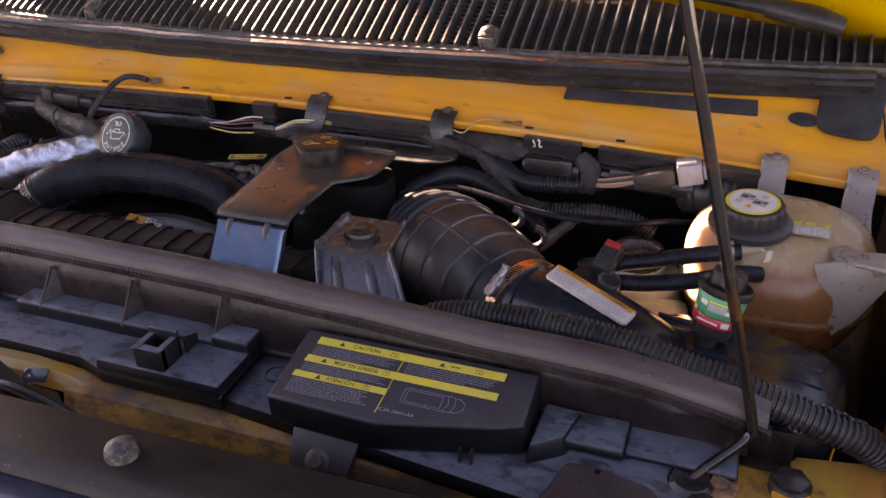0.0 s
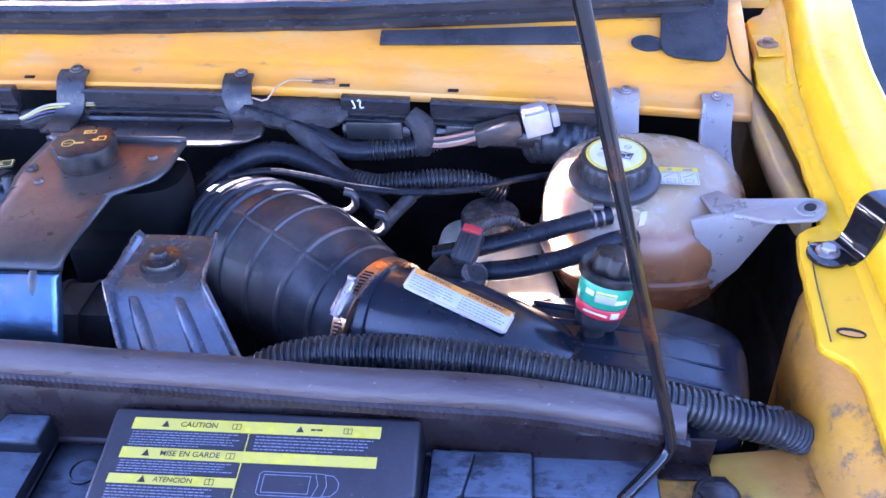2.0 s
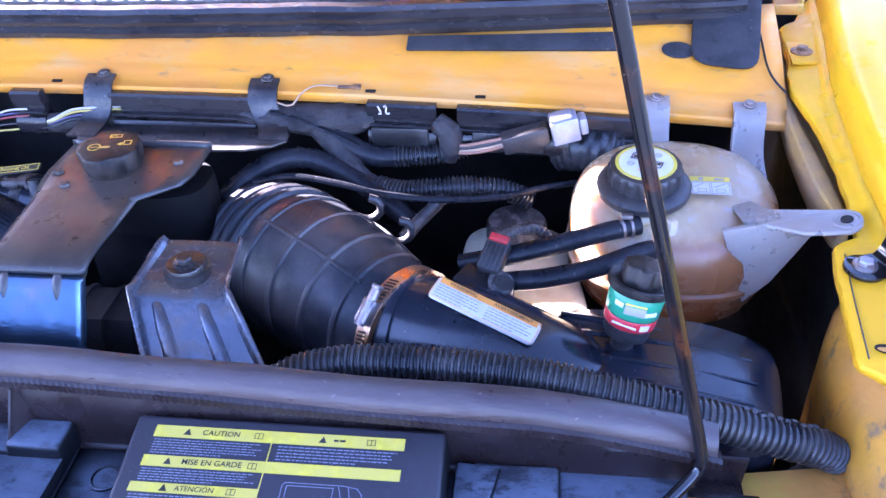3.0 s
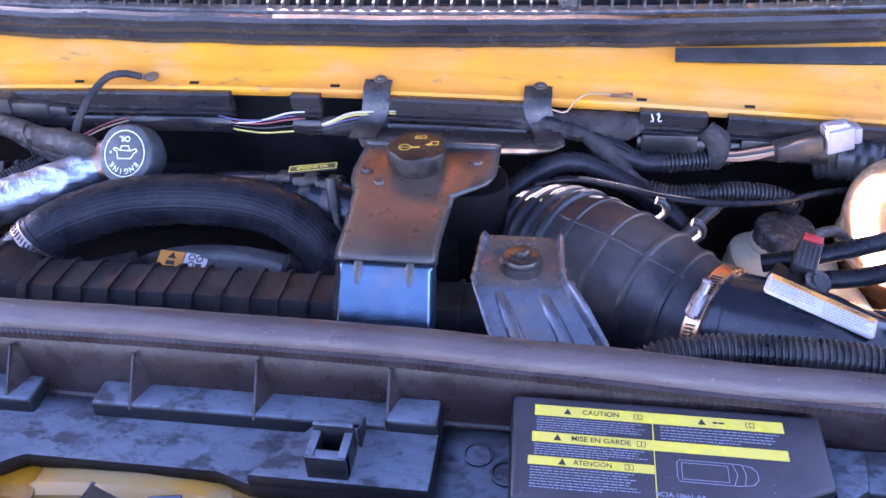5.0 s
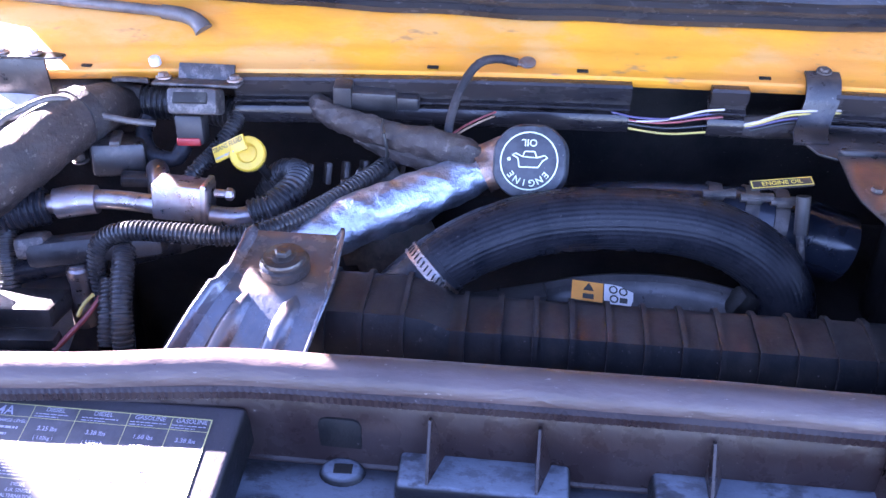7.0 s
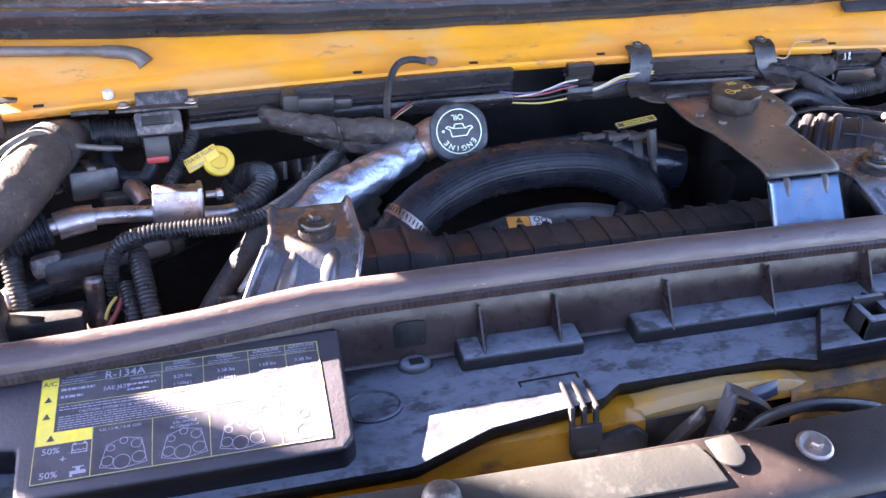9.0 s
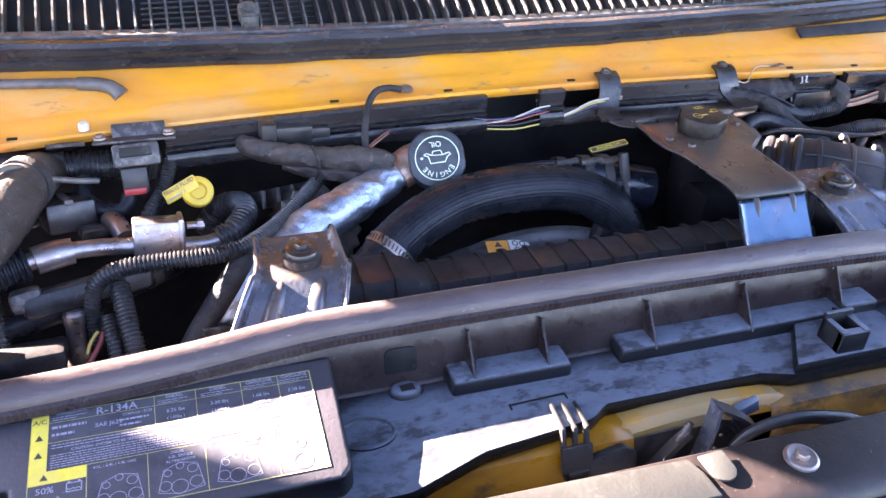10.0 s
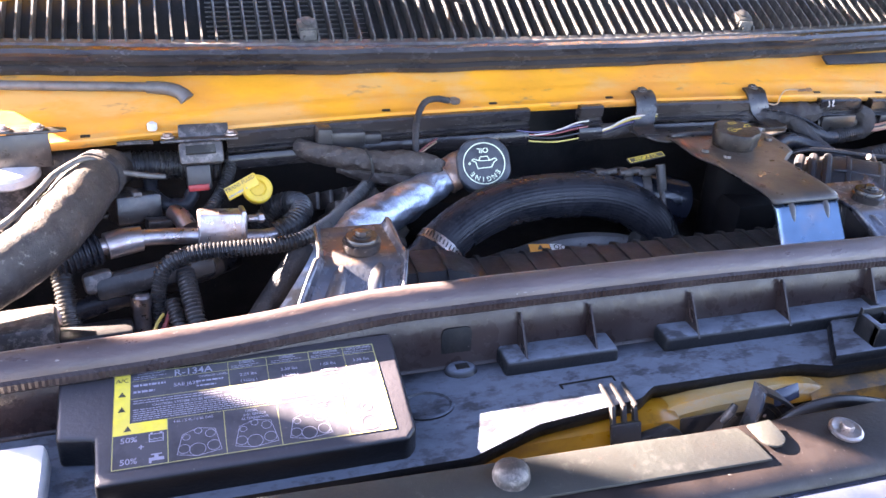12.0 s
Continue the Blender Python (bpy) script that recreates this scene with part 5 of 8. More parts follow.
# ---- right side of the bay ----
def ellipse_ring(cx, cy, z, a, b, n=36, p=2.6):
    out = []
    for i in range(n):
        t = 2 * math.pi * i / n
        c, s = math.cos(t), math.sin(t)
        k = (abs(c) ** p + abs(s) ** p) ** (-1 / p)
        out.append((cx + a * k * c, cy + b * k * s, z))
    return out


bottle = thing("coolant_bottle", (0.713, 0.855, 0.96), "stained translucent beige plastic coolant bottle with a black cap", "coolant bottle")
rows = []
for z, k in ((0.955, 0.70), (0.968, 0.84), (0.990, 0.94), (1.006, 0.985), (1.008, 1.02), (1.012, 1.02), (1.014, 0.985), (1.035, 1.0), (1.052, 0.985), (1.066, 0.93), (1.0755, 0.84), (1.081, 0.70), (1.0845, 0.45), (1.0855, 0.1)):
    r = ellipse_ring(0.709, 0.866, z, 0.100 * k, 0.088 * k, 48, 2.3)
    rows.append([(x, y, z2 + 0.11 * (y - 0.862) * min(1, max(0, (z - 1.02) / 0.03))) for x, y, z2 in r])
part("body", loft(rows, True, True), TANK_PLASTIC, bottle)
NB = pose(0.674, 0.845, 1.0835, 4, -1, 0)
part("neck", lathe([(0.036, -0.02), (0.037, 0.0), (0.034, 0.004), (0.030, 0.010)], NB), TANK_PLASTIC, bottle)
part("collar", lathe([(0.036, 0.0005), (0.0415, 0.0015), (0.0430, 0.004), (0.0430, 0.009), (0.040, 0.0125), (0.034, 0.0145), (0.029, 0.015)], NB, 48), BLACK, bottle, "black ring below the cap")
capc = part("cap", lathe([(0.031, 0.013), (0.0335, 0.0145), (0.0338, 0.0275), (0.0315, 0.0305), (0.0275, 0.0315)], NB, 96, (20, 0.0020, 1, 2)), BLACK, bottle, "knurled black cap")
NT = NB @ Matrix.Translation((0, 0, -0.0515))
part("cap_label", lathe([(0.0275, 0.0832), (0.0275, 0.0836), (0.0, 0.0836)], NT, 36), LABEL_YELLOW, capc, "round yellow and white label", 0)
part("label_disc", merge(lathe([(0.0242, 0.0838), (0.0242, 0.0840), (0.0, 0.0840)], NT, 36)), LABEL_WHITE, capc, "white label disc", 0)
rnd = random.Random(9)
CM = NT @ Matrix.Translation((0, 0, 0.0843)) @ Matrix.Rotation(radians(-22), 4, "Z")
for cx, cy in ((-0.008, 0.006), (0.008, 0.000)):
    part("pictogram", merge(outline_box(cx - 0.007, cy - 0.005, cx + 0.007, cy + 0.005, CM, 0.0012), flat(cx - 0.005, cy - 0.003, cx + 0.001, cy + 0.002, CM), flat(cx + 0.002, cy - 0.001, cx + 0.005, cy + 0.003, CM), line(cx - 0.007, cy - 0.005, cx + 0.007, cy + 0.005, CM, 0.0012)), PRINT_BLACK, capc, "black pictogram", 0)
for cx, cy in ((-0.012, -0.007), (0.007, 0.014)):
    part("pictogram", merge(ring(cx, cy, 0.0035, CM, 0.0010), flat(cx - 0.002, cy - 0.0006, cx + 0.002, cy + 0.0006, CM)), PRINT_GREY, capc, "grey round pictogram", 0)
part("warning_triangle", moved(([(-0.004, -0.015, 0), (0.005, -0.016, 0), (0.001, -0.008, 0)], [(0, 1, 2)]), CM), LABEL_ORANGE, capc, "small orange triangle", 0)



def strap(pts, wide, thick, across=(1, 0, 0)):
    """A flat bent strip through points."""
    path, _, _ = smooth_path(pts, 0.006)
    a = Vector(across).normalized()
    rows = []
    for k, p in enumerate(path):
        t = Vector(path[min(k + 1, len(path) - 1)] - path[max(k - 1, 0)]).normalized()
        n = a.cross(t).normalized() * (thick / 2)
        p = Vector(p)
        rows.append([p - a * wide / 2 - n, p + a * wide / 2 - n, p + a * wide / 2 + n, p - a * wide / 2 + n])
    return loft(rows, True, True)


for x, w, pts in ((0.693, 0.029, [(0.693, 0.905, 1.070), (0.693, 0.935, 1.083), (0.693, 0.951, 1.100), (0.693, 0.958, 1.114), (0.693, 0.972, 1.118)]),
                  (0.786, 0.032, [(0.783, 0.88, 1.062), (0.784, 0.925, 1.074), (0.786, 0.948, 1.092), (0.787, 0.957, 1.108), (0.788, 0.972, 1.112)])):
    t = part("mounting_tab", strap(pts, w, 0.003), TAB_PLASTIC, bottle, "frosted white mounting tab")
    part("tab_rib", strap([(p[0] - w / 2 + 0.0015, p[1] - 0.002, p[2] + 0.003) for p in pts[:4]], 0.0025, 0.007), TAB_PLASTIC, t)
    part("bolt", bolt_head(0.0040, 0.004, pose(x + 0.001, 0.9655, pts[-1][2] + 0.002, 20, 0, 0), 0.0058), ZINC, t)
AM = Matrix(((1, 0, 0, 0), (0, 1, 0, 0), (0.28, 0, 1, 0.8715), (0, 0, 0, 1)))
tip = [(0.832 + 0.0125 * math.cos(radians(a)), 0.776 + 0.0165 * math.sin(radians(a))) for a in range(-90, 91, 20)]
arm = part("side_arm", prism([(0.758, 0.800), (0.800, 0.768)] + tip + [(0.800, 0.804), (0.780, 0.812), (0.768, 0.830), (0.752, 0.828)], -0.0045, 0.0, AM, 0.0018, 3), TAB_PLASTIC, bottle, "frosted white side arm with a hole")
part("arm_web", prism([(0.738, 1.079), (0.775, 1.089), (0.822, 1.102), (0.815, 1.082), (0.803, 1.056), (0.788, 1.025), (0.768, 1.0)], -0.003, 0.003, Matrix.Translation((0, 0.792, 0)) @ pose(0, 0, 0, 90, 0, 0), 0.001), TAB_PLASTIC, arm)
part("boss", lathe([(0.0125, 0), (0.0120, 0.0012), (0.0095, 0.0014), (0.0085, 0.0004), (0.0, 0.0004)], pose(0.832, 0.776, 0.28 * 0.832 + 0.8715, 0, -15.6, 0), 28), TAB_PLASTIC, arm)
part("hole", lathe([(0.0050, 0), (0.0050, 0.0010), (0, 0.0010)], pose(0.832, 0.776, 0.28 * 0.832 + 0.8718, 0, -15.6, 0)), DEEP_BLACK, arm)
ST = pose(0.717, 0.838, 1.0868, 6, 0, -2)
stk = part("sticker", flat(0, 0, 0.036, 0.026, ST), LABEL_WHITE, bottle, "small yellow and white sticker", 0)
part("sticker_head", flat(0, 0.019, 0.036, 0.026, ST, 0.0003), LABEL_YELLOW, stk, "", 0)
part("sticker_print", merge(outline_box(0.001, 0.001, 0.0175, 0.0180, ST @ Matrix.Translation((0, 0, 0.0003)), 0.0007), outline_box(0.0185, 0.001, 0.035, 0.0180, ST @ Matrix.Translation((0, 0, 0.0003)), 0.0007),
                            outline_box(0.006, 0.003, 0.014, 0.008, ST @ Matrix.Translation((0, 0, 0.0003)), 0.0007), outline_box(0.0225, 0.003, 0.031, 0.008, ST @ Matrix.Translation((0, 0, 0.0003)), 0.0007),
                            line(0.003, 0.010, 0.012, 0.016, ST @ Matrix.Translation((0, 0, 0.0003)), 0.0012), line(0.021, 0.010, 0.031, 0.016, ST @ Matrix.Translation((0, 0, 0.0003)), 0.0012),
                            flat(0.008, 0.0205, 0.012, 0.0245, ST, 0.0006), flat(0.022, 0.0205, 0.031, 0.0235, ST, 0.0006)), PRINT_GREY, stk, "", 0)
part("nipple", tube([(0.655, 0.802, 1.0735), (0.668, 0.806, 1.0755), (0.69, 0.815, 1.077)], 0.0062), TANK_PLASTIC, bottle)
part("lug", strap([(0.690, 0.800, 1.083), (0.696, 0.790, 1.087), (0.693, 0.780, 1.079)], 0.006, 0.003, (1, 0.3, 0)), TANK_PLASTIC, bottle)

h = thing("coolant_hose", (0.58, 0.77, 1.05), "short black rubber coolant hose running to the bottle", "hose", "coolant hoses")
part("hose", tube([(0.668, 0.801, 1.0755), (0.640, 0.791, 1.0745), (0.595, 0.776, 1.069), (0.552, 0.769, 1.060), (0.51, 0.775, 1.045)], 0.0088), HOSE, h)
part("spring_clip", merge(*[lathe([(0.0098, -0.0012), (0.0104, 0), (0.0098, 0.0012)], look((0.6555 + d, 0.7965 + 0.35 * d, 1.075), (0.69 + d, 0.81, 1.077)), 20) for d in (-0.004, 0.004)], box((0.656, 0.7965, 1.0875), (0.010, 0.006, 0.004), 0.001)), ZINC, h, "spring hose clip")
h = thing("coolant_hose", (0.60, 0.75, 1.05), "short black rubber coolant hose running to the bottle", "hose", "coolant hoses")
part("hose", tube([(0.69, 0.788, 1.060), (0.668, 0.775, 1.0645), (0.63, 0.757, 1.060), (0.585, 0.747, 1.0535), (0.55, 0.745, 1.049), (0.525, 0.755, 1.03)], 0.0088), HOSE, h)

# air restriction gauge on the air box
gm = pose(0.651, 0.692, 1.044, -10, 10, 0) @ Matrix.Diagonal((1.05, 1.05, 0.90, 1))
gauge = thing("air_filter_gauge", (0.648, 0.683, 1.03), "small black canister gauge with a green and red label", "gauge")
part("body", lathe([(0.009, -0.016), (0.009, 0.001), (0.0165, 0.000), (0.0180, 0.003), (0.0180, 0.012), (0.0193, 0.0135), (0.0205, 0.030), (0.0215, 0.049), (0.019, 0.052)], gm, 40), BLACK, gauge)
part("green_band", lathe([(0.0203, 0.0255), (0.0205, 0.0258), (0.0217, 0.0472), (0.0215, 0.0476)], gm, 40), LABEL_GREEN, gauge, "green label band")
part("red_band", lathe([(0.0195, 0.0142), (0.0197, 0.0145), (0.0204, 0.0242), (0.0202, 0.0246)], gm, 40), LABEL_RED, gauge, "red label band")
for a, z, w, hh, mt in ((-134, 0.0385, 0.0075, 0.0048, LABEL_WHITE), (-62, 0.034, 0.0105, 0.0042, LABEL_WHITE), (-98, 0.0420, 0.016, 0.0016, LABEL_YELLOW), (-98, 0.0360, 0.016, 0.0080, PRINT_GREY), (-66, 0.0195, 0.0075, 0.0062, LABEL_WHITE), (-112, 0.0195, 0.019, 0.0020, LABEL_WHITE)):
    part("label_mark", moved(box((0.0193 + 0.0625 * (z - 0.0145), 0, z), (0.0014, w, hh), 0.0004), gm @ Matrix.Rotation(radians(a), 4, "Z")), mt, gauge)
cap = part("cap", lathe([(0.0212, 0.0478), (0.0238, 0.0490), (0.0245, 0.0520), (0.0242, 0.0560), (0.0228, 0.0575), (0.0205, 0.0565), (0.0185, 0.0545), (0.0140, 0.0545)], gm, 48), CAP_BLACK, gauge, "dished black cap")
part("knob", lathe([(0.0165, 0.0545), (0.0160, 0.0690), (0.0150, 0.0715), (0.0135, 0.0722), (0.0, 0.0722)], gm, 72, (6, 0.0026, 0, 2)), CAP_BLACK, cap, "notched black knob")

# air box and its neck
airbox = thing("air_filter_box", (0.69, 0.66, 0.85), "black plastic air filter box with moulded ribs", "air box")
rows = []
for z, k in ((0.84, 0.96), (0.98, 0.99), (1.012, 1.0), (1.022, 0.985), (1.029, 0.95), (1.033, 0.88), (1.034, 0.3)):
    r = ellipse_ring(0.676, 0.668, z, 0.098 * k, 0.064 * k, 44, 4.5)
    c, s = math.cos(radians(-9)), math.sin(radians(-9))
    rows.append([(0.690 + (x - 0.690) * c - (y - 0.662) * s, 0.662 + (x - 0.690) * s + (y - 0.662) * c, q - 0.10 * max(0, x - 0.70)) for x, y, q in r])
part("body", loft(rows, True, True), AIRBOX, airbox)
for y, x0, x1 in ((0.694, 0.60, 0.752), (0.668, 0.59, 0.752), (0.714, 0.60, 0.72), (0.645, 0.60, 0.745)):
    part("moulded_rib", tube([(x0, y + 0.012, 1.0335), ((x0 + x1) / 2, y, 1.033), (x1, y - 0.012, 1.0290)], [0.002, 0.0036, 0.001], 8, oval=0.8), AIRBOX, airbox)
part("neck", tube([(0.452, 0.727, 1.010), (0.485, 0.713, 1.012), (0.535, 0.693, 1.014), (0.59, 0.678, 1.002), (0.63, 0.67, 0.98)], [0.052, 0.053, 0.054, 0.050, 0.046], 32), AIRBOX, airbox)
part("neck_lip", tube([(0.466, 0.721, 1.011), (0.474, 0.718, 1.0115)], 0.0555, 32), AIRBOX, airbox)
WL = Matrix.Translation((0.4925, 0.6872, 1.0795)) @ Matrix(((0.906, 0.355, 0.13, 0), (-0.345, 0.900, -0.20, 0), (-0.215, 0.115, 0.96, 0), (0, 0, 0, 1)))
wl = part("warning_label", moved(prism([(0.0, 0.0), (0.089, 0.0), (0.092, 0.003), (0.092, 0.021), (0.089, 0.024), (0, 0.024), (-0.002, 0.021), (-0.002, 0.003)], -0.004, 0.0), WL), LABEL_WHITE, airbox, "white and orange warning label")
part("label_head", merge(flat(0.001, 0.0172, 0.089, 0.0230, WL, 0.0004), outline_box(-0.0012, 0.0006, 0.0912, 0.0234, WL @ Matrix.Translation((0, 0, 0.0003)), 0.0006)), LABEL_ORANGE, wl, "orange heading band and border", 0)
lettering("WARNING", 0.0052, WL @ Matrix.Translation((0.022, 0.0202, 0.0008)), PRINT_BLACK, wl)
lettering("AVERTISSEMENT", 0.0048, WL @ Matrix.Translation((0.067, 0.0202, 0.0008)), PRINT_BLACK, wl)
part("label_print", merge(text_lines(0.002, 0.001, 0.042, 0.0165, 5, WL @ UP, rnd), text_lines(0.047, 0.001, 0.088, 0.0165, 5, WL @ UP, rnd)), PRINT_GREY, wl, "rows of grey small print", 0)

# bellows tube
intake = thing("intake_tube", (0.38, 0.78, 0.94), "dusty black rubber intake tube with raised rings", "intake tube")
AX = [(0.462, 0.7225, 1.010), (0.430, 0.745, 1.010), (0.395, 0.772, 1.010), (0.355, 0.803, 1.008), (0.325, 0.828, 1.003), (0.300, 0.85, 0.995), (0.27, 0.875, 0.98)]
RD = [0.054, 0.062, 0.070, 0.073, 0.072, 0.069, 0.065]
part("tube", tube(AX, RD, 40, 0.004), RUBBER, intake)
apath, apar, _ = smooth_path(AX, 0.002)


def hoop(s, w, hgt, r_extra=0.0, seg=40):
    """A raised ring round the tube at the place s along its points."""
    k = int(np.argmin(abs(apar - s)))
    d = apath[min(k + 1, len(apath) - 1)] - apath[max(k - 1, 0)]
    r = float(np.interp(s, range(len(RD)), RD)) + r_extra
    m = look(apath[k], apath[k] + d)
    return lathe([(r - 0.002, -w), (r + hgt * 0.7, -w * 0.6), (r + hgt, 0), (r + hgt * 0.7, w * 0.6), (r - 0.002, w)], m, seg)


for s in (0.75, 1.55, 2.35, 3.1):
    part("ring", hoop(s, 0.0045, 0.0026), RUBBER, intake)
for s in (3.62, 4.05, 4.50, 4.95):
    part("fold", hoop(s, 0.0070, 0.0050, 0.0), RUBBER, intake)
for ang in (-58, 22):
    pts = []
    for s in np.linspace(0.6, 3.4, 9):
        k = int(np.argmin(abs(apar - s)))
        d = Vector(apath[min(k + 1, len(apath) - 1)] - apath[max(k - 1, 0)]).normalized()
        sd = d.cross(Vector((0, 0, 1))).normalized()
        up = sd.cross(d)
        r = float(np.interp(s, range(len(RD)), RD)) + 0.0005
        pts.append(tuple(Vector(apath[k]) + r * (math.cos(radians(ang)) * up - math.sin(radians(ang)) * sd)))
    part("seam_ridge", tube(pts, 0.0020, 8), RUBBER, intake)
clampr = thing("hose_clamp", (0.468, 0.72, 0.955), "rusty stainless worm-drive hose clamp on the intake", "hose clamp", "hose clamps")
cd = Vector((0.82, -0.57, 0.05)).normalized()
cm = look((0.4645, 0.7215, 1.0105), Vector((0.4645, 0.7215, 1.0105)) + cd)
part("band", lathe([(0.0565, -0.007), (0.0580, -0.007), (0.0580, 0.007), (0.0565, 0.007)], cm, 48), CLAMP, clampr)
fa = max(range(360), key=lambda a: (cm.to_3x3() @ Vector((math.cos(radians(a)), math.sin(radians(a)), 0))).dot(Vector((0.0, -0.72, 0.69))))
fm = cm @ Matrix.Rotation(radians(fa), 4, "Z")
part("worm_housing", moved(merge(box((0.062, 0.0, 0), (0.010, 0.022, 0.013), 0.002), tube([(0.064, -0.013, 0), (0.064, 0.02, 0)], 0.0045, 12), box((0.064, 0.022, 0), (0.008, 0.004, 0.008), 0.001)), fm), ZINC, clampr, "silver worm housing")
for k in range(14):
    part("band_slot", moved(box((0.0580, 0, 0), (0.0006, 0.0016, 0.009), 0), cm @ Matrix.Rotation(radians(fa + 14 + k * 3.4 if k < 7 else fa - 38 + (k - 7) * 3.4), 4, "Z") @ pose(0, 0, 0, 12, 0, 0)), DEEP_BLACK, clampr, smooth=0)
# white-edged clips beside the tube
for c, n in (((0.418, 0.842, 1.052), 0), ((0.452, 0.815, 1.045), 1)):
    cl = thing("pipe_clip", (c[0], c[1], c[2] - 0.02), "black plastic clip holding a thin hose on the intake", "clip", "pipe clips")
    part("hook", tube([(c[0] - 0.012, c[1] - 0.004, c[2] - 0.004), (c[0] - 0.004, c[1] - 0.002, c[2] - 0.006), (c[0] + 0.006, c[1], c[2] + 0.0), (c[0] + 0.006, c[1] + 0.002, c[2] + 0.012), (c[0] - 0.004, c[1] + 0.002, c[2] + 0.016)], 0.0042, 10), BLACK, cl)
    part("foot", box((c[0] - 0.016, c[1] - 0.006, c[2] - 0.010), (0.020, 0.012, 0.012), 0.002, (0, 10, -35)), BLACK, cl)

# air flow sensor with its plug
maf = thing("air_flow_sensor", (0.545, 0.735, 1.045), "black air flow sensor with a red-clipped plug", "sensor")
part("base", lathe([(0.013, -0.02), (0.013, 0.004), (0.011, 0.006), (0.010, 0.018), (0.008, 0.020)], pose(0.546, 0.734, 1.044, 18, 14, 0), 24), BLACK, maf)
part("grey_ring", lathe([(0.0112, 0.0), (0.0118, 0.001), (0.0118, 0.003), (0.0112, 0.004)], pose(0.5475, 0.731, 1.058, 18, 14, 0), 24), SENSOR_GREY, maf)
part("flange", box((0.528, 0.738, 1.052), (0.040, 0.022, 0.007), 0.002, (12, 12, -34)), BLACK, maf)
PM = pose(0.541, 0.754, 1.070, 28, 8, -16)
part("plug", moved(box((0, 0, 0), (0.021, 0.034, 0.019), 0.003), PM), BLACK, maf)
for k in range(5):
    part("plug_rib", moved(box((-0.008 + 0.004 * k, -0.004, 0.0098), (0.0014, 0.024, 0.0014), 0.0004), PM), BLACK, maf)
part("red_clip", moved(box((0.0, 0.0135, 0.0105), (0.017, 0.007, 0.004), 0.001), PM), RED_PLASTIC, maf, "dark red locking clip")
part("wire", tube([(0.547, 0.770, 1.076), (0.560, 0.785, 1.076), (0.578, 0.796, 1.070), (0.60, 0.80, 1.05)], 0.0046, 10, corr=(0.004, 0.0008)), TAPE, maf)

# brake fluid reservoir
brake = thing("brake_fluid_reservoir", (0.557, 0.868, 0.90), "cream plastic brake fluid reservoir with a knurled black cap", "reservoir")
rows = [ellipse_ring(0.557, 0.868, z, 0.056 * k, 0.050 * k, 36, 3.0) for z, k in ((0.90, 0.9), (0.955, 1.0), (0.980, 1.0), (0.990, 0.95), (0.994, 0.82), (0.995, 0.2))]
part("body", loft(rows, True, True), CREAM, brake)
part("seam", loft([ellipse_ring(0.557, 0.868, z, 0.056 * k, 0.050 * k, 36, 3.0) for z, k in ((0.963, 1.0), (0.9635, 1.035), (0.9675, 1.035), (0.968, 1.0))], True, True), CREAM, brake, "moulded seam of the reservoir")
part("spout", box((0.590, 0.800, 0.975), (0.075, 0.060, 0.032), 0.010, (0, 0, 8)), CREAM, brake)
part("neck", lathe([(0.034, -0.004), (0.034, 0.004), (0.031, 0.006)], pose(0.557, 0.883, 0.995), 32), CREAM, brake)
part("cap", lathe([(0.0295, 0.0), (0.0312, 0.002), (0.0312, 0.018), (0.0285, 0.022), (0.020, 0.0232), (0.0, 0.0225)], pose(0.557, 0.883, 0.998), 72, (24, 0.0016, 1, 2)), SENSOR_GREY, brake, "knurled grey-black cap")

# thick corrugated conduit along the front
con = thing("corrugated_conduit", (0.6, 0.6, 1.02), "thick black corrugated conduit along the radiator support", "conduit")
CP = [(0.366, 0.603, 1.018), (0.376, 0.607, 1.043), (0.400, 0.616, 1.057), (0.445, 0.621, 1.065), (0.515, 0.620, 1.068), (0.579, 0.615, 1.066), (0.641, 0.606, 1.059), (0.702, 0.600, 1.048), (0.755, 0.598, 1.034), (0.783, 0.602, 1.022), (0.803, 0.611, 1.002), (0.808, 0.624, 0.970), (0.80, 0.640, 0.93)]
part("conduit", tube(CP, 0.0124, 24, corr=(0.0050, 0.0024)), LOOM, con)
cpath, cpar, _ = smooth_path(CP, 0.0062)
for k, q in enumerate(cpath):
    if 7.4 < cpar[k] < 9.8:
        j = 0.0015 * math.sin(k * 2.3)
        part("torn_edge", box((q[0], q[1] + 0.005 + j, q[2] + 0.0138), (0.0046, 0.0035, 0.0030), 0.0008, (20 * math.sin(k * 1.7), 14, 30 * math.sin(k * 3.1))), LOOM, con)

# power steering reservoir, its steel cover and cap
ps = thing("steering_fluid_reservoir", (0.185, 0.86, 0.95), "dark plastic steering fluid reservoir under a steel plate", "reservoir")
# Bodies coloured to stay dark in the sun, as if shaded.
part("body", loft([ellipse_ring(0.208, 0.832, z, 0.056 * k, 0.038 * k, 36, 2.8) for z, k in ((0.93, 0.9), (1.0, 0.97), (1.080, 1.0), (1.092, 0.97), (1.094, 0.3))], True, True), SHADE_BLACK, ps)
part("front_body", box((0.185, 0.795, 1.00), (0.06, 0.06, 0.10), 0.012), SHADE_BLACK, ps)
PC = pose(0.172, 0.829, 1.103, 2, 0, 8)
pc = part("cap", lathe([(0.024, 0), (0.026, 0.002), (0.0265, 0.006), (0.0295, 0.009), (0.0305, 0.024), (0.0290, 0.0265), (0.024, 0.0272)], PC, 60, (5, 0.0030, 3, 5)), CAP_BLACK, ps, "lobed black cap with yellow symbols")
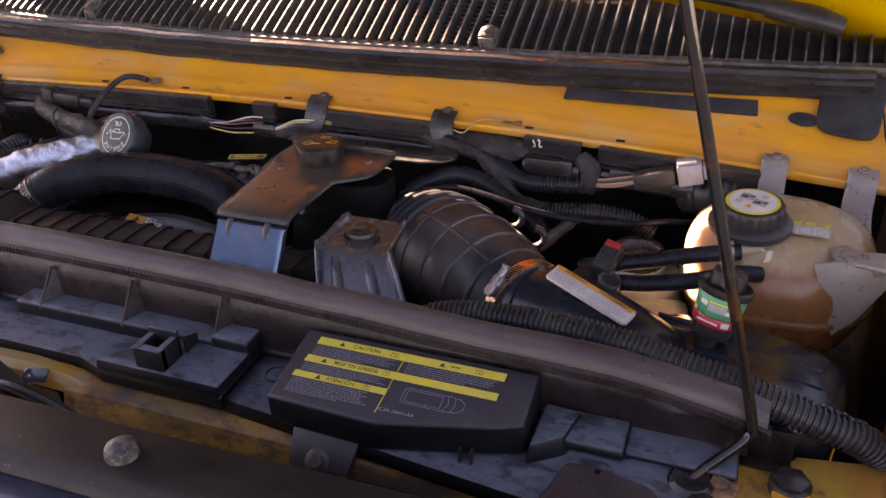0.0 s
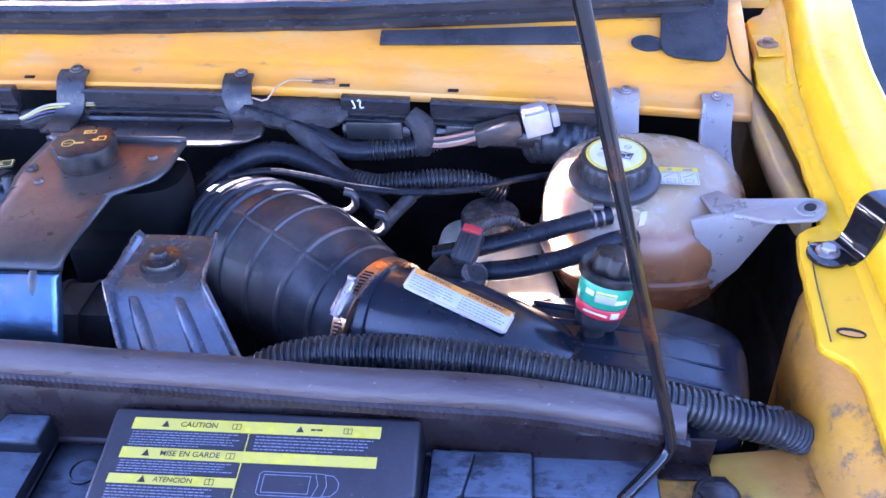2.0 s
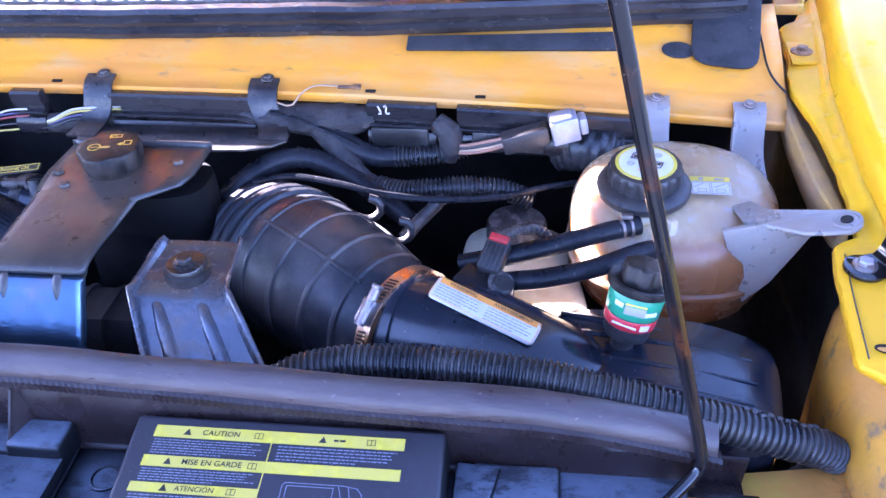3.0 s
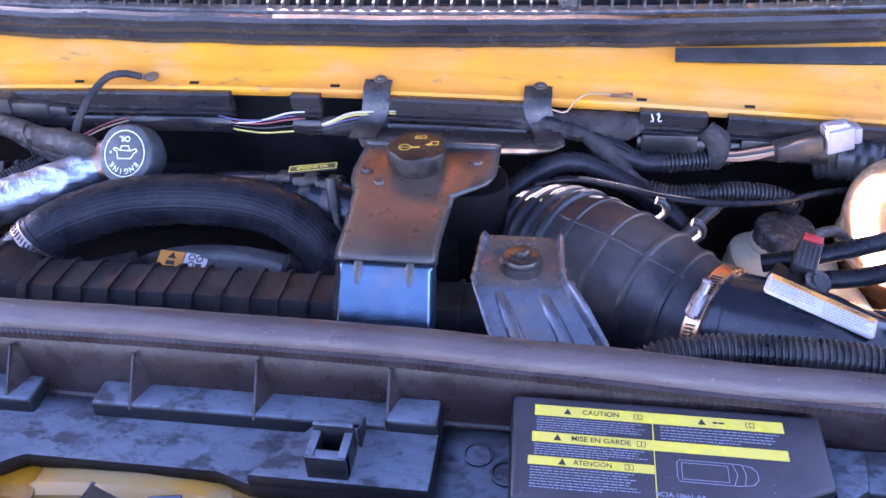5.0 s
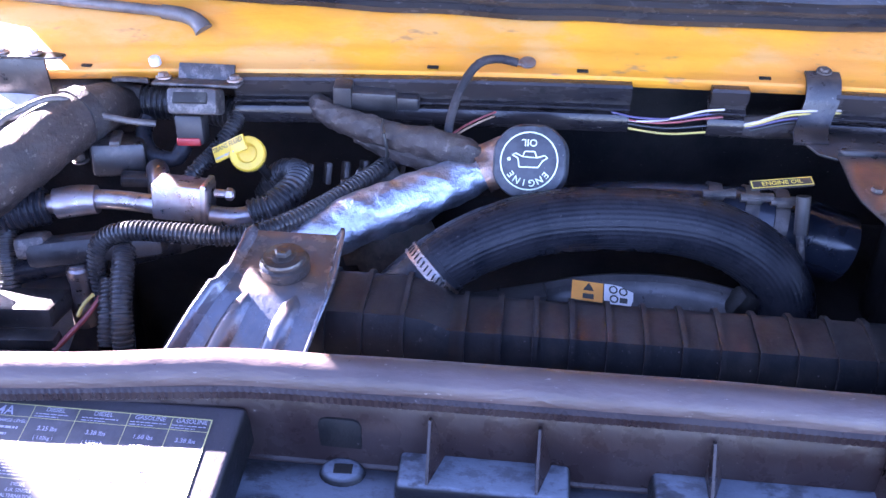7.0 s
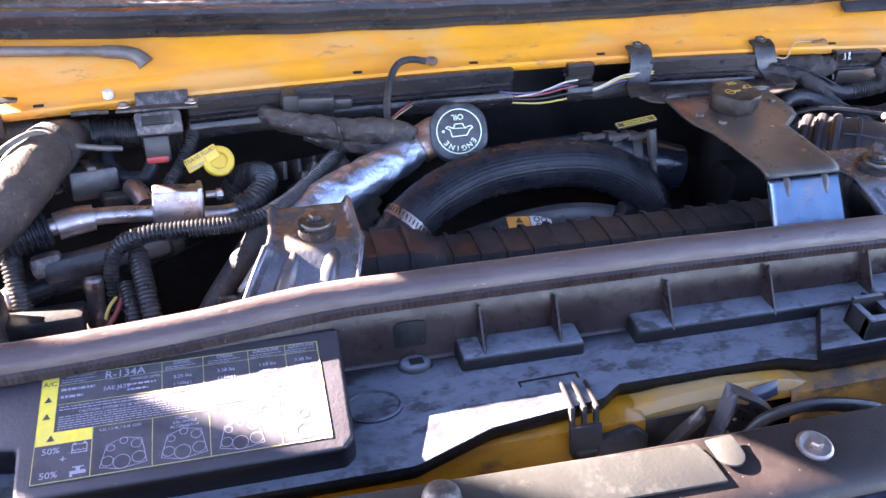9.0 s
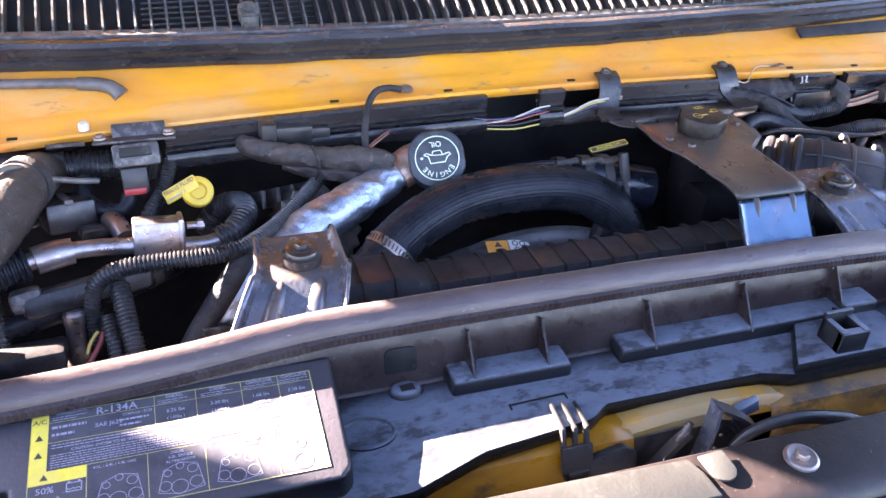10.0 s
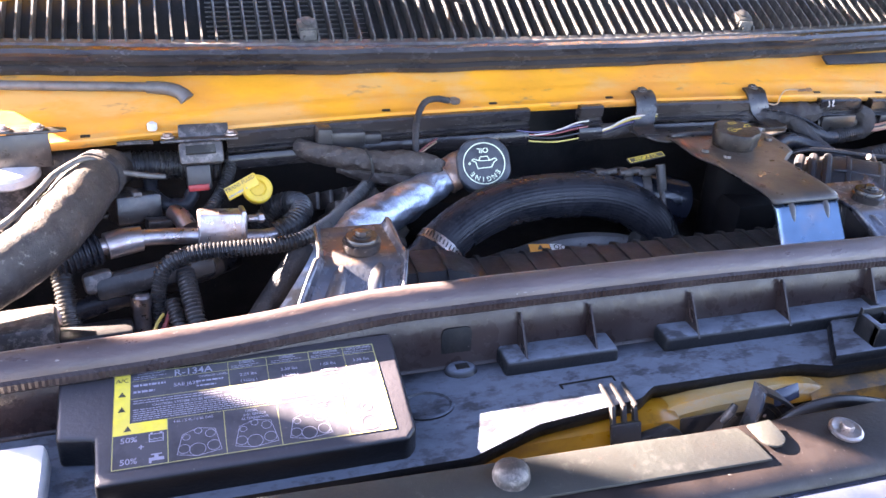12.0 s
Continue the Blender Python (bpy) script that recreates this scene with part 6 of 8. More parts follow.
part("symbol", merge(ring(-0.012, -0.004, 0.0062, PC @ Matrix.Translation((0, 0, 0.0276)), 0.0012), flat(-0.016, -0.0046, -0.008, -0.0036, PC, 0.0276), flat(-0.006, -0.006, 0.003, -0.003, PC, 0.0276),
                     outline_box(-0.002, 0.012, 0.010, 0.018, PC @ Matrix.Translation((0, 0, 0.0276)), 0.0012), text_lines(-0.001, 0.013, 0.009, 0.017, 1, PC @ Matrix.Translation((0, 0, 0.0276)), rnd),
                     moved(([(0.008, 0.0, 0), (0.013, -0.003, 0), (0.014, 0.003, 0)], [(0, 1, 2)]), PC @ Matrix.Translation((0, 0, 0.0276))), outline_box(0.014, -0.002, 0.022, 0.006, PC @ Matrix.Translation((0, 0, 0.0276)), 0.0012)), LABEL_YELLOW, pc, "yellow printed symbols", 0)

plate = thing("steel_cover_plate", (0.18, 0.80, 1.1), "brown dusty black steel plate with a bent glossy front tab", "steel plate")
st = [(0.872, 1.111, 0.108, 0.252), (0.871, 1.104, 0.108, 0.252), (0.868, 1.1035, 0.108, 0.252), (0.82, 1.1035, 0.106, 0.252), (0.800, 1.1035, 0.108, 0.246), (0.784, 1.104, 0.113, 0.228), (0.772, 1.1045, 0.117, 0.215), (0.70, 1.1055, 0.123, 0.213),
      (0.681, 1.1050, 0.1235, 0.213), (0.675, 1.1035, 0.124, 0.213), (0.670, 1.0995, 0.124, 0.213)]
rows = []
for y, z, x0, x1 in st:
    rows.append([(x0 + (x1 - x0) * k / 14, y + (0.004 if k in (0, 14) else 0), z - (0.003 if k in (0, 14) else 0)) for k in range(15)])
pl = part("plate", loft(rows), STEEL_BLACK, plate, thick=0.0025)
rows = []
for y, z, x0, x1 in ((0.670, 1.0995, 0.124, 0.213), (0.666, 1.0955, 0.124, 0.213), (0.6620, 1.0895, 0.124, 0.2135), (0.641, 1.0595, 0.1235, 0.215), (0.617, 1.026, 0.123, 0.217)):
    rows.append([(x0 + (x1 - x0) * k / 14, y + (0.004 if k in (0, 14) else 0), z - (0.003 if k in (0, 14) else 0)) for k in range(15)])
part("front_tab", loft(rows), TAB_STEEL, plate, "glossy black front tab", thick=0.0025)
for x in (0.145, 0.191):
    part("pressed_gusset", tube([(x, 0.702, 1.1035), (x, 0.684, 1.1010), (x, 0.6685, 1.0925), (x, 0.6565, 1.0775)], [0.002, 0.0056, 0.0058, 0.0015], 16, 0.003), STEEL_BLACK, plate)
for x, y in ((0.139, 0.792), (0.232, 0.838), (0.122, 0.815)):
    part("bolt", bolt_head(0.0050, 0.005, pose(x, y, 1.1042), 0.0085), SOOT_METAL, plate)
part("scratch_slot", tube([(0.190, 0.790, 1.1040), (0.212, 0.797, 1.1042), (0.232, 0.802, 1.104)], 0.0015, 8), DEEP_BLACK, plate)

# hanger brackets bolted to the cowl lip
hang = thing("hanger_bracket", (0.2, 0.935, 1.075), "black steel hanger bracket bolted to the cowl lip", "bracket")
for x, dx in ((0.106, -0.008), (0.287, 0.012)):
    part("strap", strap([(x, 0.966, lip_z(x) + 0.008), (x, 0.955, lip_z(x) + 0.0055), (x, 0.9475, lip_z(x) - 0.002), (x, 0.9435, 1.120), (x + dx * 0.4, 0.939, 1.106), (x + dx, 0.928, 1.096), (x + dx * 1.4, 0.908, 1.0935)], 0.031, 0.003), BRACKET_BLACK, hang)
    part("bolt", bolt_head(0.0042, 0.004, pose(x + 0.002, 0.966, lip_z(x) + 0.009, 12, 0, 0), 0.007), SOOT_METAL, hang)
part("cross_plate", prism([(0.080, 0.934), (0.306, 0.934), (0.318, 0.924), (0.318, 0.908), (0.306, 0.896), (0.280, 0.888), (0.245, 0.886), (0.112, 0.884), (0.098, 0.892), (0.092, 0.905), (0.086, 0.92)], 1.0905, 1.0935, None, 0.001), BRACKET_BLACK, hang)


# ---- wiring tray under the cowl lip ----
def rail(x0, x1, label):
    t = thing("wiring_tray", ((x0 + x1) / 2, 0.945, 1.075), label, "wiring tray", "wiring trays")
    prof = [(0.958, 1.126), (0.9445, 1.1265), (0.9425, 1.124), (0.9425, 1.1125), (0.9460, 1.1110), (0.9460, 1.1055), (0.9395, 1.1045), (0.9385, 1.1035), (0.9395, 1.1025), (0.9460, 1.1015), (0.9460, 1.0985), (0.9405, 1.0970), (0.9380, 1.0920), (0.9380, 1.0840), (0.9415, 1.078), (0.958, 1.077)]
    rows = [[(x, y + 0.055 * 0.0, z - 0.045 * x * x) for y, z in prof] for x in np.linspace(x0, x1, 14)]
    part("channel", loft(rows, True, True), RAIL, t)
    return t


r = rail(-0.46, -0.068, "ribbed black plastic wiring tray under the cowl")
part("hole", lathe([(0.003, 0), (0.003, 0.001), (0, 0.001)], pose(-0.152, 0.9421, 1.1185, 90, 0, 0), 12), DEEP_BLACK, r)
r = rail(0.006, 0.040, "short black plastic wiring tray piece")
r = rail(0.118, 0.276, "ribbed black plastic wiring tray between hanger brackets")
part("hole", lathe([(0.003, 0), (0.003, 0.001), (0, 0.001)], pose(0.222, 0.9421, 1.1165, 90, 0, 0), 12), DEEP_BLACK, r)
r = rail(0.398, 0.470, "black plastic wiring tray with a white chalk mark")
part("chalk_mark", merge(*[moved(tube(p, 0.0009, 6, 0.003), pose(0.416, 0.9419, 1.113, 90, 0, 0)) for p in ([(-0.006, 0.004, 0), (-0.003, -0.004, 0), (-0.006, -0.005, 0)], [(0, 0.003, 0), (0.003, 0.005, 0), (0.002, -0.004, 0), (0.006, -0.004, 0)])]), LABEL_WHITE, r, "white handwritten chalk mark")
part("lid", box((0.432, 0.938, 1.084), (0.060, 0.006, 0.022), 0.002), BLACK, r)
r = rail(0.492, 0.612, "black plastic wiring tray with a hinged lid")
part("lid", box((0.545, 0.938, 1.080), (0.075, 0.006, 0.022), 0.002, (0, 2, 0)), BLACK, r)
r = rail(0.612, 0.68, "black plastic wiring tray end piece")


def wire(name, pts, rr, mat, label, group="loose wires"):
    return solid(name, tube(pts, rr, 8, 0.006), mat, label, "wire", group)


for k, (mname, z0, z1, lab) in enumerate((("white", 1.092, 1.106, "thin white wire in the tray gap"), ("red", 1.092, 1.098, "thin red wire in the tray gap"), ("violet", 1.096, 1.102, "thin violet wire in the tray gap"),
                                     ("yellow", 1.083, 1.083, "thin yellow wire in the tray gap"), ("black", 1.088, 1.090, "thin black wire in the tray gap"))):
    wire("wire", [(-0.085, 0.944, z0 + 0.002), (-0.06, 0.9385, z0), (-0.03, 0.937, (z0 + z1) / 2 - 0.002), (0.0, 0.9385, z1), (0.02, 0.944, z1)], 0.0012, WIRES[mname], lab)
for k, (mname, z0, z1, lab) in enumerate((("yellow", 1.092, 1.106, "thin yellow wire beside the bracket"), ("violet", 1.090, 1.102, "thin violet wire beside the bracket"), ("white", 1.094, 1.109, "thin white wire beside the bracket"), ("black", 1.086, 1.098, "thin black wire beside the bracket"))):
    wire("wire", [(0.03, 0.944, z0 - 0.006), (0.05, 0.9385, z0 + 0.003), (0.075, 0.937, z1), (0.10, 0.94, z1 + 0.002), (0.13, 0.948, z1)], 0.0013, WIRES[mname], lab)
solid("taped_harness", tube([(0.02, 0.95, 1.085), (0.07, 0.948, 1.088), (0.12, 0.95, 1.09)], 0.011, 12, lumpy=0.15), TAPE, "dark taped wire bundle in the tray", "wire harness")

# taped bundles and conduits on the right
solid("taped_harness", tube([(0.255, 0.958, 1.098), (0.30, 0.950, 1.100), (0.345, 0.948, 1.098), (0.380, 0.950, 1.098), (0.40, 0.956, 1.10)], [0.012, 0.019, 0.022, 0.021, 0.014], 22, 0.004, oval=0.75, lumpy=0.22, freq=120), TAPE_BLACK, "wrinkled black cloth-wrapped wire bundle below the cowl", "wire harness")
solid("taped_harness", tube([(0.345, 0.940, 1.096), (0.362, 0.930, 1.080), (0.378, 0.918, 1.066), (0.395, 0.905, 1.054), (0.42, 0.896, 1.044)], [0.014, 0.0125, 0.0105, 0.0095, 0.009], 16, 0.004, lumpy=0.12, freq=110), TAPE_BLACK, "black taped wire bundle branch", "wire harness")
solid("taped_harness", tube([(0.362, 0.936, 1.088), (0.382, 0.930, 1.074), (0.405, 0.928, 1.066), (0.43, 0.930, 1.064)], [0.013, 0.012, 0.011, 0.010], 16, 0.004, lumpy=0.08, freq=110), HOSE, "smooth black wire sleeve behind the intake", "wire harness")
solid("strap_tie", tube([(0.296, 0.936, 1.112), (0.330, 0.930, 1.106), (0.362, 0.924, 1.096), (0.392, 0.920, 1.082)], 0.0028, 8, oval=0.5), HOSE, "thin black strap over the cloth bundle", "strap")
solid("taped_harness", tube([(0.47, 0.945, 1.10), (0.482, 0.94, 1.09), (0.485, 0.938, 1.075), (0.48, 0.94, 1.06)], [0.010, 0.013, 0.013, 0.010], 12, lumpy=0.3), TAPE_BLACK, "tape-wrapped joint between wiring trays", "wire harness")
solid("conduit", tube([(0.412, 0.899, 1.047), (0.44, 0.892, 1.046), (0.475, 0.893, 1.050), (0.51, 0.898, 1.050), (0.545, 0.902, 1.044), (0.57, 0.905, 1.03)], 0.0090, 14, corr=(0.0044, 0.0026)), LOOM, "black corrugated wire conduit", "conduit", "corrugated conduits")
solid("conduit", tube([(0.425, 0.930, 1.064), (0.45, 0.933, 1.065), (0.475, 0.938, 1.066), (0.50, 0.945, 1.070)], 0.0090, 14, corr=(0.0044, 0.0026)), LOOM, "black corrugated wire conduit", "conduit", "corrugated conduits")
solid("duct", tube([(0.60, 0.97, 1.06), (0.63, 0.955, 1.068), (0.66, 0.955, 1.06), (0.70, 0.965, 1.04)], 0.026, 20, corr=(0.008, 0.002)), LOOM, "wide black corrugated duct behind the bottle", "duct")
solid("breather_hose", tube([(0.193, 0.810, 1.006), (0.205, 0.822, 1.013), (0.239, 0.860, 1.031), (0.283, 0.892, 1.062), (0.320, 0.910, 1.072), (0.358, 0.912, 1.064), (0.398, 0.897, 1.049), (0.43, 0.88, 1.035), (0.455, 0.865, 1.015)], 0.0115, 16), HOSE, "black rubber breather hose arching behind the intake", "hose")
solid("vacuum_line", tube([(0.29, 0.87, 1.066), (0.33, 0.875, 1.071), (0.38, 0.868, 1.068), (0.42, 0.862, 1.062), (0.48, 0.866, 1.054), (0.54, 0.880, 1.05), (0.585, 0.90, 1.05), (0.63, 0.93, 1.04)], 0.0036, 10), HOSE, "thin black vacuum line", "hose")
solid("fuel_fitting", merge(tube([(0.445, 0.845, 1.02), (0.462, 0.858, 1.035), (0.478, 0.868, 1.048)], 0.007, 12), box((0.481, 0.870, 1.050), (0.012, 0.011, 0.008), 0.002, (0, -20, 30))), SOOT_METAL, "small metal line fitting behind the intake", "fitting")
wire("ground_wire", [(0.302, 0.945, 1.118), (0.318, 0.942, 1.116), (0.328, 0.950, 1.126), (0.342, 0.958, 1.1315), (0.366, 0.961, 1.130)], 0.0010, WIRES["tan"], "tan ground wire on the cowl lip")
solid("ring_terminal", merge(box((0.374, 0.961, 1.1290), (0.018, 0.004, 0.002), 0.0008, (20, 0, 0)), box((0.386, 0.962, 1.1290), (0.008, 0.007, 0.003), 0.001, (20, 0, 0))), RUST, "brown metal terminal on the cowl lip", "terminal")
cn = thing("wire_connector", (0.60, 0.93, 1.085), "white and grey wire connector on loose pink wires", "connector")
part("shell", box((0.563, 0.926, 1.092), (0.048, 0.020, 0.020), 0.003, (0, -13, 8)), BLACK, cn, "grey-black connector shell")
part("plug", merge(box((0.602, 0.932, 1.102), (0.028, 0.024, 0.026), 0.002, (0, -13, 8)), box((0.620, 0.934, 1.106), (0.008, 0.018, 0.018), 0.002, (0, -13, 8)), box((0.597, 0.930, 1.116), (0.022, 0.018, 0.003), 0.001, (0, -13, 8))), PLUG_GREY, cn, "dirty greyish white plug")
for k, mname in enumerate(("pink", "tan", "black", "pink")):
    part("wire", tube([(0.478, 0.936, 1.072 + 0.003 * k), (0.497, 0.931, 1.070 + 0.003 * k), (0.52, 0.927, 1.075 + 0.0035 * k), (0.542, 0.925, 1.083 + 0.003 * k)], 0.0019, 8, 0.006), WIRES[mname], cn)


# ---- radiator brackets ----
def radiator_bracket(cx, cy, lean, label):
    b = thing("radiator_bracket", (cx, cy, 1.03), label, "bracket", "radiator brackets")
    rows = []
    for dy, dz, sh, w, hl, hr in ((0.046, 0.004, 0.0, 0.034, 0.006, 0.008), (0.040, 0.0, 0.0, 0.036, 0.010, 0.012), (0.0, 0.0, 0.0, 0.038, 0.006, 0.006), (-0.020, -0.001, 0.002, 0.040, 0.008, 0.008), (-0.026, -0.004, 0.004, 0.042, 0.013, 0.013),
                          (-0.045, -0.018, 0.016, 0.045, 0.013, 0.013), (-0.09, -0.058, 0.045, 0.051, 0.013, 0.013), (-0.12, -0.085, 0.066, 0.056, 0.013, 0.013)):
        x, y, z = cx + lean * sh, cy + dy, 1.0755 + dz
        rows.append([(x - w - 0.003, y, z + hl), (x - w - 0.001, y, z + hl * 0.5), (x - w + 0.002, y, z), (x - w * 0.5, y, z), (x, y, z), (x + w * 0.5, y, z), (x + w - 0.002, y, z), (x + w + 0.001, y, z + hr * 0.5), (x + w + 0.003, y, z + hr)])
    part("channel", loft(rows), BRACKET_STEEL, b, thick=0.003)
    for s in (-0.46, 0.40):
        rows = []
        for sh, dy, z, half, high in ((0.003, -0.0225, 1.0735, 0.0025, 0.0012), (0.006, -0.029, 1.0700, 0.007, 0.0050), (0.016, -0.045, 1.0570, 0.0095, 0.0066), (0.045, -0.09, 1.0170, 0.0105, 0.0068), (0.064, -0.117, 0.9930, 0.0110, 0.0068)):
            x = cx + lean * sh + s * (0.042 - 0.1 * dy)
            rows.append([(x + q * half, cy + dy - 0.66 * high * e, z - 0.002 + high * e) for q, e in ((-1.35, 0.0), (-1.0, 0.18), (-0.62, 0.82), (-0.3, 1.0), (0.3, 1.0), (0.62, 0.82), (1.0, 0.18), (1.35, 0.0))])
        part("pressed_rib", loft(rows), BRACKET_STEEL, b, smooth=60)
    part("rubber_mount", lathe([(0.019, 0), (0.0195, 0.002), (0.0195, 0.009), (0.017, 0.0105), (0.017, 0.0125), (0.016, 0.0145), (0.012, 0.015)], pose(cx + 0.002, cy + 0.001, 1.0765), 32), SEAL_BLACK, b, "black rubber mount")
    part("bolt", bolt_head(0.0065, 0.0055, pose(cx + 0.002, cy + 0.001, 1.0912), 0.010), SEAL_BLACK, b)
    return b


radiator_bracket(0.283, 0.702, 1, "dusty black channel-steel radiator bracket with a rubber mount")
radiator_bracket(-0.346, 0.699, -0.75, "sunlit worn channel-steel radiator bracket with a rubber mount")


# ---- middle of the bay: radiator tank, shroud, hose, oil filler ----
tank = thing("radiator_tank", (-0.05, 0.72, 0.98), "dusty black plastic radiator top tank with moulded ribs", "radiator tank")
prof = [(0.680, 0.97), (0.6805, 1.010), (0.683, 1.020), (0.692, 1.0320), (0.732, 1.0315), (0.742, 1.027), (0.747, 1.016), (0.749, 0.97)]
part("body", loft([[(x, y, z) for y, z in prof] for x in np.linspace(-0.262, 0.262, 12)], True, True), TANK_BLACK, tank)
prof2 = [(0.674, 0.97), (0.675, 1.022), (0.679, 1.034), (0.690, 1.046), (0.738, 1.046), (0.748, 1.040), (0.754, 1.03), (0.756, 0.97)]
rows = []
for x, k in ((-0.215, 0.0), (-0.235, 0.75), (-0.255, 1.0), (-0.295, 1.0), (-0.33, 0.95), (-0.345, 0.7)):
    rows.append([(x, a[0] * (1 - k) + b[0] * k, a[1] * (1 - k) + b[1] * k) for a, b in zip(prof, prof2)])
part("end_cap", loft(rows, True, True), TANK_BLACK, tank)
for i in range(17):
    x = -0.205 + i * 0.0288
    part("rib", loft([[(x + d, y + (-0.0025 if y < 0.71 else 0.002), z + (0.0027 if z > 1.0 else 0)) for y, z in prof] for d in (-0.0022, 0.0022)], True, True), TANK_BLACK, tank)
for x in (-0.252, -0.285, -0.315):
    part("rib", loft([[(x + d, y + (-0.002 if y < 0.71 else 0.002), z + (0.0025 if z > 1.0 else 0)) for y, z in prof2] for d in (-0.002, 0.002)], True, True), TANK_BLACK, tank)

shroud = thing("fan_shroud", (-0.05, 0.79, 0.93), "grey-black fan shroud arc with warning stickers", "fan shroud")
rows = []
for i in range(41):
    a = radians(-62 + 124 * i / 40)
    c, s = math.sin(a), math.cos(a)
    rows.append([(-0.045 + r * c, y, 0.745 + r * s) for r, y in ((0.235, 0.765), (0.244, 0.768), (0.249, 0.780), (0.2535, 0.792), (0.258, 0.797), (0.263, 0.799), (0.265, 0.806), (0.262, 0.812), (0.250, 0.814), (0.240, 0.81))])
part("ring", loft(rows, True, True), SHROUD_GREY, shroud)
part("front_band", loft([[(-0.045 + r * math.sin(a), y, 0.745 + r * math.cos(a)) for r, y in ((0.200, 0.752), (0.243, 0.752), (0.243, 0.758), (0.200, 0.758))] for a in [radians(-60 + 3 * i) for i in range(41)]], True, True), TANK_BLACK, shroud)
part("rear_clip", box((-0.175, 0.775, 0.998), (0.075, 0.022, 0.008), 0.003, (0, -10, 8)), BLACK, shroud)
SB = pose(-0.088, 0.7890, 0.9985, 24, 5, 0)
part("orange_sticker", flat(-0.028, -0.009, 0.0, 0.010, SB, 0.0008), LABEL_ORANGE, shroud, "orange warning sticker", 0)
part("white_sticker", flat(0.001, -0.009, 0.027, 0.010, SB, 0.0008), LABEL_WHITE, shroud, "white warning sticker", 0)
part("sticker_print", merge(moved(([(-0.018, 0.001, 0.0012), (-0.008, 0.001, 0.0012), (-0.013, 0.009, 0.0012)], [(0, 1, 2)]), SB), flat(-0.018, -0.007, -0.008, -0.002, SB, 0.0012), ring(0.009, 0.005, 0.004, SB @ Matrix.Translation((0, 0, 0.0012)), 0.0015),
                            ring(0.018, 0.004, 0.004, SB @ Matrix.Translation((0, 0, 0.0012)), 0.0015), ring(0.010, -0.004, 0.004, SB @ Matrix.Translation((0, 0, 0.0012)), 0.0015), flat(0.015, -0.007, 0.022, -0.002, SB, 0.0012)), PRINT_BLACK, shroud, "", 0)

rh = thing("radiator_hose", (-0.08, 0.79, 1.0), "thick ribbed black rubber radiator hose in an arch", "hose")
part("hose", tube([(-0.252, 0.762, 1.018), (-0.228, 0.776, 1.036), (-0.192, 0.795, 1.048), (-0.145, 0.812, 1.056), (-0.082, 0.826, 1.055), (-0.012, 0.832, 1.047), (0.038, 0.824, 1.031), (0.066, 0.812, 1.006), (0.076, 0.800, 0.97), (0.078, 0.794, 0.93)],
                  [0.0255, 0.0270, 0.0278, 0.0280, 0.0280, 0.0280, 0.0280, 0.0280, 0.0280, 0.0280], 150, 0.008, flute=(40, 0.00022)), HOSE, rh)
part("sleeve", tube([(-0.264, 0.7555, 1.0075), (-0.250, 0.763, 1.019), (-0.230, 0.7745, 1.034)], 0.0283, 36), HOSE, rh)
part("stub", tube([(-0.300, 0.735, 0.980), (-0.280, 0.746, 0.995), (-0.262, 0.756, 1.008)], 0.024, 28), TANK_BLACK, rh)
cl = thing("hose_clamp", (-0.25, 0.758, 0.99), "stainless worm-drive hose clamp on the radiator hose", "hose clamp", "hose clamps")
d = Vector((0.70, 0.42, 0.54)).normalized()
cm2 = look((-0.2385, 0.7700, 1.0278), Vector((-0.2385, 0.7700, 1.0278)) + d)
part("band", lathe([(0.0288, -0.006), (0.0298, -0.0055), (0.0298, 0.0055), (0.0288, 0.006)], cm2, 48), CLAMP_GREY, cl)
for k in range(40):
    part("band_slot", moved(box((0.0300, 0, 0), (0.0006, 0.0013, 0.0065), 0), cm2 @ Matrix.Rotation(radians(k * 9), 4, "Z") @ pose(0, 0, 0, 12, 0, 0)), DEEP_BLACK, cl, smooth=0)

# oil filler
oc = thing("oil_filler", (-0.162, 0.856, 1.06), "round black engine oil cap with a cream printed ring", "oil cap")
on = Vector((-0.16, -0.80, 0.58)).normalized()
ox = Vector((0, 0, 1)).cross(on).normalized()
oy = on.cross(ox)
OM = Matrix.Translation((-0.161, 0.853, 1.0935)) @ Matrix((ox, oy, on)).transposed().to_4x4() @ Matrix.Rotation(radians(7), 4, "Z")
part("cap", lathe([(0.026, -0.040), (0.028, -0.030), (0.034, -0.026), (0.0355, -0.022), (0.0355, -0.004), (0.034, -0.001), (0.031, 0.0), (0.0, 0.0)], OM, 96, (4, 0.0022, 2, 5)), CAP_GREY, oc)
TURN180 = OM @ Matrix.Translation((0, 0, 0.0005)) @ Matrix.Rotation(math.pi, 4, "Z")
part("printed_ring", ring(0, 0, 0.0262, OM @ Matrix.Translation((0, 0, 0.0005)), 0.0012, 48), PRINT_CREAM, oc, "cream printed ring", 0)
lettering("OIL", 0.009, TURN180 @ Matrix.Translation((0, -0.0165, 0)), PRINT_CREAM, oc)
for k, ch in enumerate("ENGINE"):
    a = radians(90 + 52 - k * 104 / 5)
    lettering(ch, 0.0085, TURN180 @ Matrix.Translation((0.0195 * math.cos(a), 0.0195 * math.sin(a), 0)) @ Matrix.Rotation(a - math.pi / 2, 4, "Z"), PRINT_CREAM, oc)
can = OM @ Matrix.Translation((0, 0, 0.0005))
